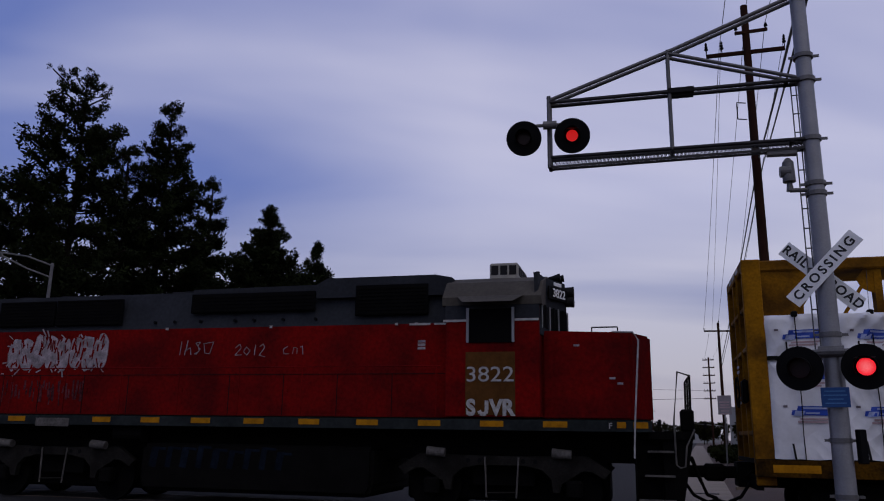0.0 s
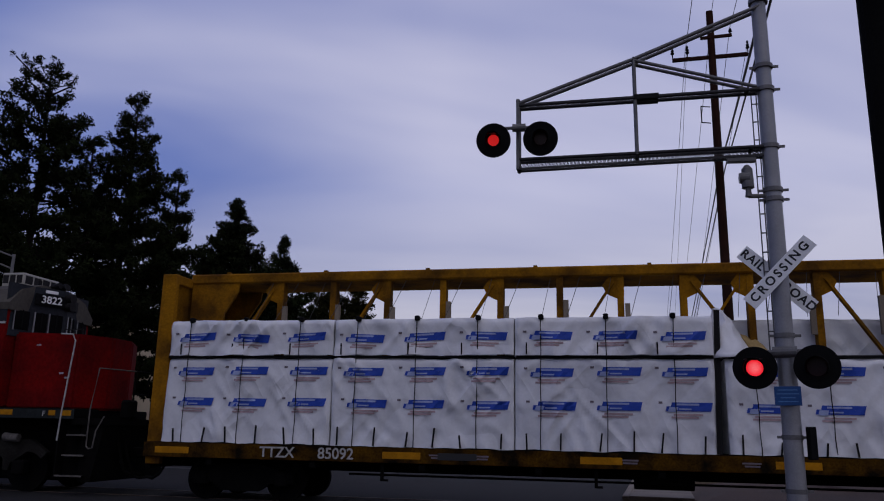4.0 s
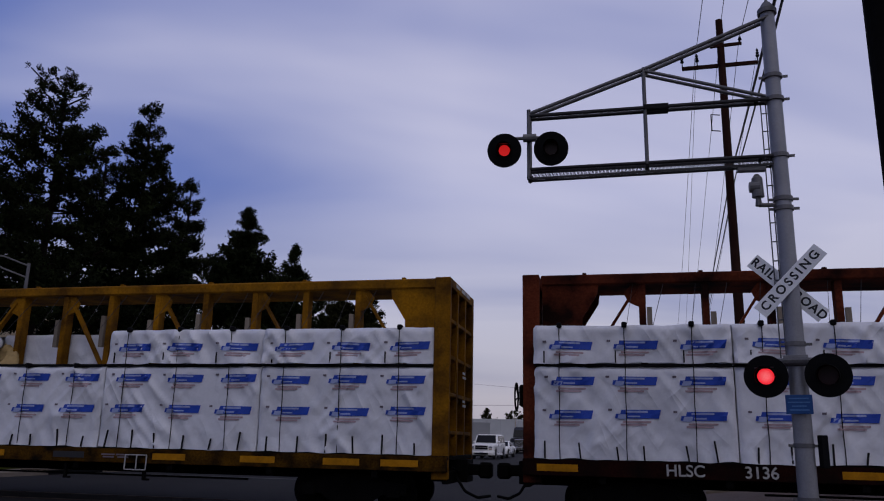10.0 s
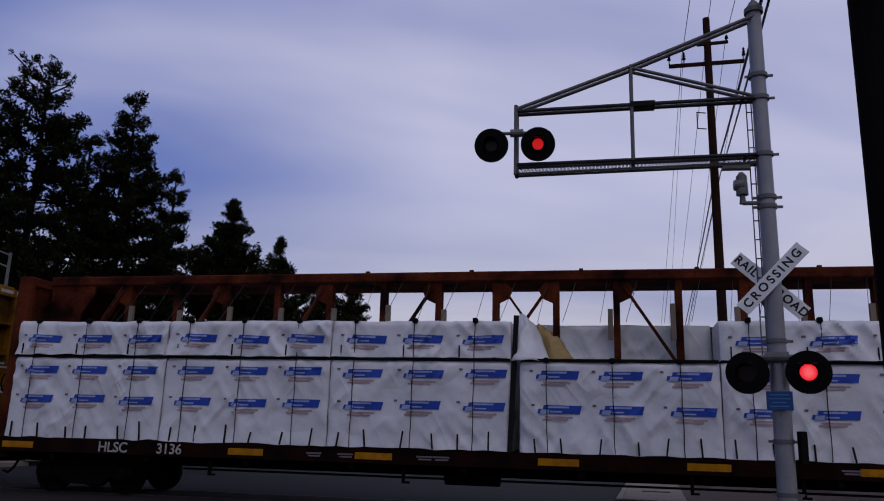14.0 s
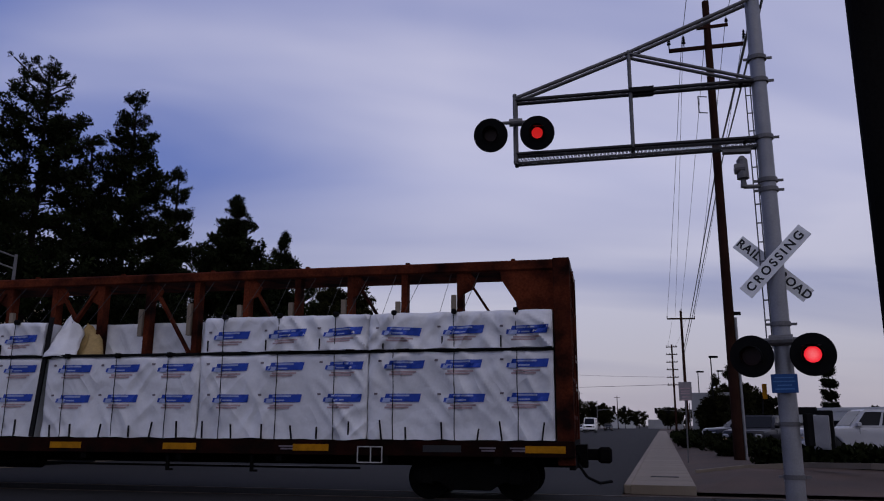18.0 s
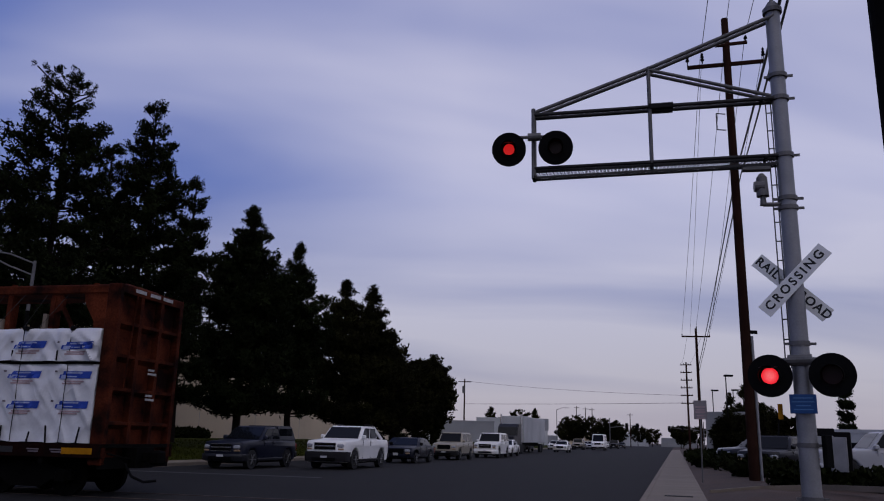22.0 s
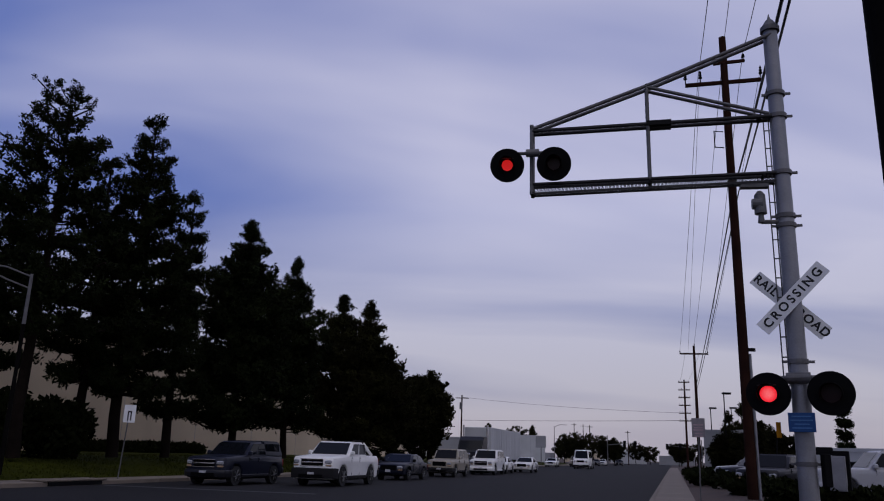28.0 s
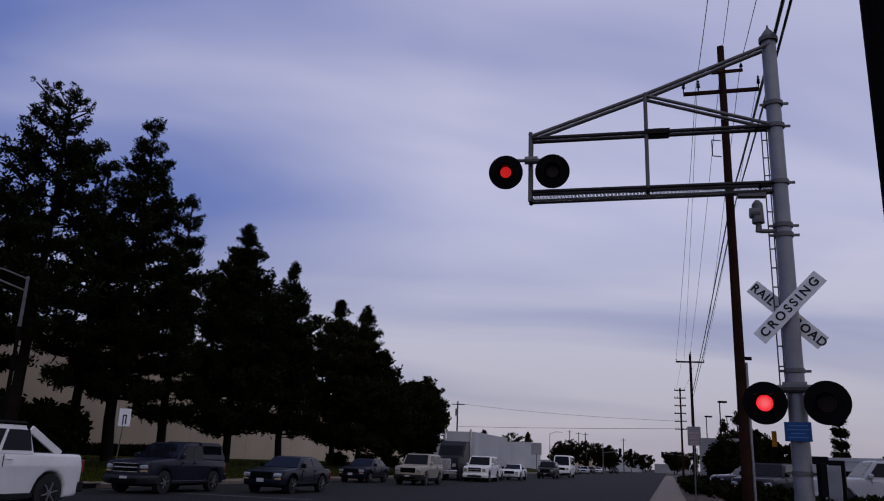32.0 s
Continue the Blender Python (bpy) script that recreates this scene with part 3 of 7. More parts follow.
def wrap_sheet(x0, x1, z0, z1, y, seed, sag=0.03):
    """A bundle of boards in a wrinkled white wrap, its near side at y and the far side at the centre beam."""
    bb = B()
    nx, nz = 72, max(8, int((z1 - z0) * 20))
    grid = []
    for j in range(nz + 1):
        row = []
        for i in range(nx + 1):
            fx, fz = i / nx, j / nz
            x, z = x0 + (x1 - x0) * fx, z0 + (z1 - z0) * fz
            fold = wrinkle(x, z, seed)
            edge = min(fx, 1 - fx) * (x1 - x0)
            rnd = 0.05 * max(0, 1 - edge / 0.08) ** 2 + 0.06 * max(0, 1 - (1 - fz) * (z1 - z0) / 0.1) ** 2
            flare = 0.05 * max(0, 1 - fz * (z1 - z0) / 0.25) * (0.5 + noise.noise((x * 3, seed, 1)))
            zz = z + (0.02 * noise.noise((x * 1.8, seed, 4)) if j == nz else 0) + (sag * noise.noise((x * 2.5, seed, 9)) if j == 0 else 0)
            row.append(bb.verts.new((x, y + rnd - fold - flare, zz)))
        grid.append(row)
    for j in range(nz):
        for i in range(nx):
            bb.faces.new((grid[j][i], grid[j][i + 1], grid[j + 1][i + 1], grid[j + 1][i]))
    back = 1.0
    top_back = [bb.verts.new((v.co.x, y + back, z1 - 0.02)) for v in grid[nz]]
    for i in range(nx):
        bb.faces.new((grid[nz][i], grid[nz][i + 1], top_back[i + 1], top_back[i]))
    for col in (0, nx):
        ends = [grid[j][col] for j in range(nz + 1)]
        low = bb.verts.new((ends[0].co.x, y + back, z0))
        bb.faces.new(ends + [top_back[col], low] if col == nx else [low, top_back[col]] + ends[::-1])
    bmesh.ops.recalc_face_normals(bb, faces=bb.faces[:])
    return bb


def quad_print(bm, x0, x1, z0, z1, y, skew=0.0, n=16):
    lo = [bm.verts.new((x0 + (x1 - x0) * i / n, y, z0)) for i in range(n + 1)]
    hi = [bm.verts.new((x0 + (x1 - x0) * i / n + skew, y, z1)) for i in range(n + 1)]
    for i in range(n):
        bm.faces.new((lo[i], lo[i + 1], hi[i + 1], hi[i]))


def cling(bm, y, seed, off):
    """Lays printed marks onto the wrinkles of the wrap."""
    for v in bm.verts:
        x, z = v.co.x, v.co.z
        fold = wrinkle(x, z, seed)
        v.co.y = y - fold - off


def bundle(car, x0, x1, z0, z1, seed, rows, y=-1.35):
    rr = random.Random(int(seed * 100))
    ob = part("wrapped_load", wrap_sheet(x0, x1, z0, z1, y, seed), M_TARP, car, "bundle of boards in creased white printed wrap", smooth=True)
    step = (x1 - x0) / 3.0
    for k in range(3):
        for zr in rows:
            tilt = rr.uniform(-0.05, 0.05) if len(rows) == 1 else rr.uniform(-0.01, 0.01)
            cx = x0 + (k + 0.56) * step + rr.uniform(-0.05, 0.05)
            cut = min(0.42, x1 - 0.04 - cx)
            zc = zr + rr.uniform(-0.02, 0.02)
            bb = B()
            quad_print(bb, cx - 0.40, cx + cut - 0.02, zc - 0.075, zc + 0.012, y, 0.02)
            quad_print(bb, cx - 0.30, cx + cut, zc + 0.012, zc + 0.085, y, 0.02)
            for v in bb.verts:
                v.co.z += tilt * (v.co.x - cx)
            cling(bb, y, seed, 0.016)
            part("blue_mark", bb, M_PRINT_BLUE, ob, "blue printed mark")
            bb = B()
            quad_print(bb, cx - 0.36, cx - 0.20, zc - 0.09, zc + 0.0, y, 0.03, 2)
            quad_print(bb, cx - 0.20, cx + 0.20, zc + 0.032, zc + 0.066, y, 0.0)
            quad_print(bb, cx - 0.16, cx + 0.06, zc - 0.05, zc - 0.022, y, 0.0, 4)
            for v in bb.verts:
                v.co.z += tilt * (v.co.x - cx)
            cling(bb, y, seed, 0.021)
            part("pale_lettering", bb, M_PRINT_PALE, ob, "pale bars of lettering")
            bb = B()
            quad_print(bb, cx - 0.26, cx + 0.26, zc - 0.155, zc - 0.12, y, 0.0)
            quad_print(bb, cx - 0.30, cx + 0.18, zc - 0.205, zc - 0.17, y, 0.0)
            for v in bb.verts:
                v.co.z += tilt * (v.co.x - cx)
            cling(bb, y, seed, 0.016)
            part("red_mark", bb, M_PRINT_RED, ob, "faded red printed bars")
            bb = B()
            quad_print(bb, cx - 0.52, cx - 0.45, zc + 0.06, zc + 0.10, y, 0.0, 2)
            cling(bb, y, seed, 0.016)
            part("grey_mark", bb, M_PRINT_GREY, ob)
    return ob


def strap(car, x, z_top, z_mid, lean=0.0, y=-1.35):
    bb = B()
    n = 12
    pts = [Vector((x + lean * (1 - i / n) + 0.006 * math.sin(i * 1.3 + x), y - 0.062, 1.14 + (z_top - 1.14) * i / n)) for i in range(n + 1)]
    swept(bb, pts + [Vector((x, y + 0.02, z_top + 0.02)), Vector((x, -0.35, z_top + 0.03))], 0.0095, 5)
    part("strap", bb, M_DARK_STEEL, car, "dark steel tie-down cable")
    bb = B()
    box(bb, x - 0.05, x + 0.05, y - 0.08, y + 0.05, z_top - 0.07, z_top + 0.035, bevel=0.02)
    part("corner_protector", bb, M_BLACK, car, "black corner protector")


def centre_beam_car(name, a_mid, paint, label, inner, split, marks, seed, reflect, placard):
    """A centre-beam flat car: two end bulkheads, a truss down the middle, wrapped boards on either side. x along the car, the near side at -y."""
    car = thing(name, track_pose(a_mid), label, "freight car")
    L = 11.55
    # deck and side sills
    bb = B()
    box(bb, -L, L, -1.38, 1.38, 1.07, 1.15)
    part("deck", bb, M_SOOT, car)
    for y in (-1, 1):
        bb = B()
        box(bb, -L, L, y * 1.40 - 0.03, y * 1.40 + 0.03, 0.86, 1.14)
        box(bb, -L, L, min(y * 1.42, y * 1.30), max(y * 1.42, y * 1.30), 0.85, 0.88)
        part("side_sill", bb, M_SILL_YELLOW if paint == M_YELLOW else M_SILL_BROWN, car, "side sill, darker than the car's paint")
    bb = B()
    box(bb, -L - 0.2, L + 0.2, -0.34, 0.34, 0.62, 1.07)
    part("centre_sill", bb, M_SOOT, car)
    for k in range(-9, 10, 2):
        bb = B()
        prism(bb, [(k * 1.12 - 0.06, 0.72), (k * 1.12 + 0.06, 0.72), (k * 1.12 + 0.06, 1.07), (k * 1.12 - 0.06, 1.07)], -1.38, 1.38)
        part("cross_bearer", bb, M_SOOT, car)
    # brake gear below
    bb = B()
    tube(bb, (-1.6, -0.6, 0.66), (-0.5, -0.6, 0.66), 0.2, seg=14)
    part("air_tank", bb, M_SOOT, car)
    bb = B()
    tube(bb, (-7.2, -0.95, 0.60), (7.2, -0.95, 0.58), 0.022, seg=6)
    part("brake_rod", bb, M_SOOT, car)
    for x in (-6.4, -2.3, 3.1, 5.0):
        bb = B()
        box(bb, x - 0.03, x + 0.03, -1.36, -1.30, 0.50, 0.86)
        box(bb, x - 0.03, x + 0.12, -1.36, -1.30, 0.50, 0.54)
        part("hanger", bb, M_SOOT, car)
    freight_truck(car, -9.5)
    freight_truck(car, 9.5)
    for x in reflect:
        bb = B()
        box(bb, x - 0.38, x + 0.38, -1.437, -1.43, 0.93, 1.06)
        part("reflector", bb, M_REFLECT if random.Random(int(x * 10)).random() > 0.25 else M_LETTER_BLACK, car, "yellow reflective patch on the sill")
    rr = random.Random(seed)
    for k in range(7):
        x = rr.uniform(-5.5, 10.5)
        bb = B()
        box(bb, x - 0.16, x + 0.16, -1.436, -1.43, 1.0, 1.03)
        part("stencil", bb, M_PRINT_GREY, car, "faded stencilled bar")
        one_box("stencil", (x - 0.12, x + 0.14, -1.436, -1.43, 0.95, 0.98), M_PRINT_GREY, car, "faded stencilled bar")
    for x in (placard,):
        bb = B()
        for p, q in (((x, 0.72), (x + 0.5, 0.72)), ((x, 1.02), (x + 0.5, 1.02)), ((x, 0.72), (x, 1.02)), ((x + 0.5, 0.72), (x + 0.5, 1.02)), ((x + 0.27, 0.72), (x + 0.27, 1.02))):
            bar(bb, (p[0], -1.46, p[1]), (q[0], -1.46, q[1]), 0.02, 0.02, up=(0, 1, 0))
        part("placard_frame", bb, M_LETTER_WHITE, car, "white metal placard frame")
    # end bulkheads
    for sgn in (-1, 1):
        x_out, x_in = sgn * L, sgn * (L - 0.33)
        bb = B()
        prof = [(-1.32, 0.86), (1.32, 0.86), (1.32, 4.42), (1.10, 4.74), (-1.10, 4.74), (-1.32, 4.42)]
        xs = sgn * (L - 0.20)
        prism(bb, [(-p[0], p[1]) for p in prof], xs - 0.02, xs + 0.02)
        bmesh.ops.rotate(bb, cent=(0, 0, 0), matrix=Matrix.Rotation(radians(90), 3, "Z"), verts=bb.verts)
        if sgn * (sum(v.co.x for v in bb.verts) / len(bb.verts)) < 0:
            bmesh.ops.scale(bb, vec=(-1, 1, 1), verts=bb.verts)
            bmesh.ops.reverse_faces(bb, faces=bb.faces[:])
        bulk = part("bulkhead_sheet", bb, paint, car)
        for y in (-1.26, 1.26):
            bb = B()
            box(bb, min(x_out, x_in), max(x_out, x_in), y - 0.075, y + 0.075, 0.70, 4.72, bevel=0.015)
            part("corner_post", bb, paint, car)
        bb = B()
        box(bb, min(x_out, x_in), max(x_out, x_in), -1.25, 1.25, 4.52, 4.72, bevel=0.015)
        part("top_beam", bb, paint, car)
        for z in (1.55, 2.30, 3.05, 3.80):
            bb = B()
            prism(bb, [(xs, z - 0.09), (x_out * 0.998, z + 0.02), (x_out * 0.998, z + 0.09), (xs, z + 0.10)], -1.26, 1.26)
            part("rib", bb, paint, car)
        for y in (-0.42, 0.42):
            bb = B()
            box(bb, min(xs, x_out * 0.9985), max(xs, x_out * 0.9985), y - 0.06, y + 0.06, 1.1, 4.52)
            part("stile", bb, paint, car)
        bb = B()
        tube(bb, (x_out + sgn * 0.03, -0.88, 2.4), (x_out + sgn * 0.03, -0.70, 4.55), 0.016, seg=6)
        part("brake_rod", bb, paint, car)
        bb = B()
        for y in (-0.55, 0.05, 0.6):
            box(bb, x_out, x_out + sgn * 0.006, y - 0.22, y + 0.2, 4.60, 4.68)
        part("stencil", bb, M_LETTER_WHITE, car, "scuffed white stencil on the top beam")
        if sgn < 0:
            bb = B()
            ring = [Vector((x_out - 0.17, -0.95 + 0.27 * math.cos(q * math.pi / 9), 2.32 + 0.27 * math.sin(q * math.pi / 9))) for q in range(19)]
            for p, q in zip(ring, ring[1:]):
                tube(bb, p, q, 0.018, seg=6)
            for q in range(4):
                tube(bb, (x_out - 0.14, -0.95, 2.32), ring[2 + q * 4], 0.013, seg=6)
            part("brake_wheel", bb, M_SOOT, car, "dark iron hand brake wheel")
            bb = B()
            box(bb, x_out - 0.10, x_out, -1.15, -0.75, 2.12, 2.55, bevel=0.04)
            part("brake_housing", bb, M_SOOT, car)
        for z in (2.15, 2.75):
            for w in (0.14, 0.1):
                one_box("stencil", (x_out, x_out + sgn * 0.012, 0.05, 0.05 + w * 2.5, z, z + 0.05), M_LETTER_WHITE, car, "small white stencilled bar")
                z += 0.09
        # gusset where the beam meets the bulkhead
        for y in (-0.62, 0.56):
            bb = B()
            prism(bb, [(x_in, 4.64), (x_in - sgn * 1.15, 4.64), (x_in - sgn * 1.12, 4.42), (x_in - sgn * 0.82, 3.95), (x_in - sgn * 0.78, 3.3), (x_in, 3.3)], y, y + 0.06)
            part("gusset", bb, paint, car)
        bb = B()
        box(bb, x_out * 0.99 if sgn > 0 else x_out, x_out if sgn > 0 else x_out * 0.99, -1.3, 1.3, 0.62, 0.86)
        part("end_sill", bb, M_SOOT, car)
        coupler(car, x_out, sgn)
    # top chord
    bb = B()
    box(bb, -L + 0.3, L - 0.3, -0.66, 0.66, 4.62, 4.84, bevel=0.03)
    part("top_chord", bb, paint, car)
    for k in range(10):
        x = -L + 1.2 + k * (2 * L - 2.4) / 9
        bb = B()
        box(bb, x - 0.04, x + 0.04, -0.64, -0.55, 4.84, 4.875)
        part("chord_lug", bb, paint, car)
    # posts and diagonals of the truss
    pitch, mid = 1.225, split + 0.12
    for side in (-1, 1):
        for k in range(9):
            x = mid + side * (0.63 + k * pitch)
            if abs(x) > L - 1.3:
                continue
            bb = B()
            box(bb, x - 0.065, x + 0.065, -0.60, -0.36, 1.15, 4.62)
            part("post", bb, paint, car)
            y = -0.56
            if k == 0 or k % 2:
                d = side if k else -side
                bb = B()
                prism(bb, [(x - d * 0.07, 4.62), (x - d * 0.07, 4.22), (x + d * 0.07, 4.16), (x + d * 0.28, 4.26), (x + d * 0.36, 4.44), (x + d * 0.22, 4.62)], y - 0.02, y + 0.02)
                part("gusset", bb, paint, car)
                bb = B()
                end = (x + d * pitch * 0.96, y, 2.9) if k else (mid - side * 0.02, y, 3.78)
                bar(bb, (x + d * 0.15, y, 4.5), end, 0.05, 0.13, up=(0, 1, 0))
                part("diagonal", bb, paint, car)
            if 0 < k < 8:
                bb = B()
                box(bb, x - 0.05 - side * 0.13, x + 0.05 - side * 0.13, -0.66, -0.57, 3.4, 4.08 + 0.06 * math.sin(k * 2.7 + seed))
                part("stake", bb, M_CONCRETE, car, "pale timber stake beside the post")
            # thin tie-down cable running from the chord
            bb = B()
            tube(bb, (x + 0.42, -0.6, 4.62), (x + 0.16, -1.2, 3.68), 0.006, seg=5)
            tube(bb, (x - 0.18, -0.6, 4.62), (x - 0.34, -1.1, 3.68), 0.005, seg=5)
            part("cable", bb, M_WIRE, car)
    # the load on both sides
    lo, hi = inner
    w_l, w_r = (split - 0.09 - lo) / 3, (hi - split - 0.07) / 3
    spans = [(lo + i * w_l, lo + (i + 1) * w_l) for i in range(3)] + [(split + 0.07 + i * w_r, split + 0.07 + (i + 1) * w_r) for i in range(3)]
    for i, (x0, x1) in enumerate(spans):
        bundle(car, x0 + 0.012, x1 - 0.012, 1.16, 2.88, seed + i * 1.37, (2.62, 1.98))
        if i != 3:
            bundle(car, x0 + 0.012, x1 - 0.012, 2.94, 3.68, seed + i * 2.11 + 0.6, (3.30,))
        # far side, seen over the gap
        bb = wrap_sheet(x0, x1, 1.16, 3.80, -1.30, seed + i, 0.0)
        bmesh.ops.rotate(bb, cent=((x0 + x1) / 2, 0, 0), matrix=Matrix.Rotation(math.pi, 3, "Z"), verts=bb.verts)
        part("wrapped_load", bb, M_TARP, car, "bundle of boards in creased white wrap", smooth=True)
        if i == 3:
            bb = wrap_sheet(x0, x1, 2.9, 3.74, -0.27, seed + 9.2, 0.03)
            for v in bb.verts:
                v.co.y = min(v.co.y, 1.3)
            part("wrapped_load", bb, M_TARP, car, "far bundle in white wrap seen through the beam", smooth=True)
        for k in range(3):
            x = x0 + (k + 0.42) * (x1 - x0) / 3
            strap(car, x, 2.92 if i == 3 else 3.70, 2.9, lean=-0.02 if i < 3 else 0.02)
        # black strip filling the line between the two tiers
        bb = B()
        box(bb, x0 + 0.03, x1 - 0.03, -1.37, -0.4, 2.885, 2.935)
        part("dunnage", bb, M_BLACK, car, "black strip between the tiers")
        for k in range(6):
            x = x0 + (k + 0.3 + 0.3 * rr.random()) * (x1 - x0) / 6
            h = 0.22 + 0.16 * rr.random()
            bb = B()
            bar(bb, (x, -1.43, 1.16), (x + rr.uniform(-0.05, 0.05), -1.42, 1.16 + h), 0.03, 0.025, up=(0, 1, 0))
            part("stick", bb, M_DARK_STEEL, car)
            if k % 2 == 0 and i != 3:
                bb = B()
                bar(bb, (x, -1.43, 2.95), (x, -1.43, 3.18), 0.025, 0.022, up=(0, 1, 0))
                part("stick", bb, M_DARK_STEEL, car)
    for text, x, size in marks:
        lettering("car_lettering", text, size, M_LETTER_WHITE, car, pose(x, -1.442, 0.99, 90, 0, 0))
    return car


def loose_wrap(car, x, torn):
    """The wrap that hangs open at the gap in the upper tier."""
    bb = B()
    n = 14
    rows = []
    for j in range(n + 1):
        f = j / n
        row = []
        for i in range(n + 1):
            g = i / n
            px = x - 0.30 + g * (0.95 - 0.55 * f) + 0.28 * f + 0.05 * noise.noise((g * 3, f * 3, x))
            py = -1.18 + 0.55 * f - 0.30 * math.sin(g * math.pi) * (1 - 0.4 * f) + 0.07 * noise.noise((g * 5, f * 4, x + 3))
            pz = 2.90 + 1.02 * f * (1 - 0.35 * g * g) + 0.04 * noise.noise((g * 4, f * 4, 7))
            row.append(bb.verts.new((px, py, pz)))
        rows.append(row)
    for j in range(n):
        for i in range(n):
            bb.faces.new((rows[j][i], rows[j][i + 1], rows[j + 1][i + 1], rows[j + 1][i]))
    ob = part("loose_wrap", bb, M_TARP, car, "loose white wrap hanging open", smooth=True)
    so = ob.modifiers.new("thick", "SOLIDIFY")
    so.thickness = 0.012
    bb = B()
    rows = []
    for j in range(n + 1):
        f = j / n
        row = []
        for i in range(n + 1):
            g = i / n
            px = x + 0.25 + g * (0.9 - 0.5 * f) + 0.1 * f
            py = -1.0 + 0.5 * f + 0.16 * math.sin(g * 7) * (1 - f) + 0.1 * noise.noise((g * 4, f * 3, x + 8))
            pz = 2.90 + (0.86 if torn else 0.62) * f * (1 - 0.3 * g) + 0.05 * noise.noise((g * 5, f * 5, 2))
            row.append(bb.verts.new((px, py, pz)))
        rows.append(row)
    for j in range(n):
        for i in range(n):
            bb.faces.new((rows[j][i], rows[j][i + 1], rows[j + 1][i + 1], rows[j + 1][i]))
    ob = part("torn_paper", bb, M_TARP_IN, car, "torn brown paper inside of the wrap", smooth=True)
    so = ob.modifiers.new("thick", "SOLIDIFY")
    so.thickness = 0.012
    bb = B()
    bar(bb, (x - 0.12, -1.38, 1.16), (x - 0.02, -1.25, 3.8), 0.1, 0.05, up=(0, 1, 0))
    part("dark_stake", bb, M_DARK_STEEL, car)


A_YELLOW = 0.0                           # the train's place is told from the yellow car's middle
A_BROWN = A_YELLOW + 24.57
yellow_car = centre_beam_car("centre_beam_car", A_YELLOW, M_YELLOW, "yellow centre-beam flat car loaded with white-wrapped boards", (-11.24, 11.23), 0.0, (("TTZX", -8.58, 0.29), ("85092", -7.34, 0.30)), 3, (-10.9, -6.0, -4.9, -2.2, 1.2, 3.2, 5.6, 7.6, 9.4, 10.6), 4.6)
brown_car = centre_beam_car("centre_beam_car", A_BROWN, M_BROWN, "red-brown centre-beam flat car loaded with white-wrapped boards", (-11.35, 11.2), -0.12, (("HLSC", -8.60, 0.29), ("3136", -7.30, 0.29)), 8, (-10.9, -5.6, -2.9, 0.7, 3.4, 6.3, 9.0, 11.0), 7.3)
loose_wrap(yellow_car, 0.02, False)
loose_wrap(brown_car, -0.10, True)


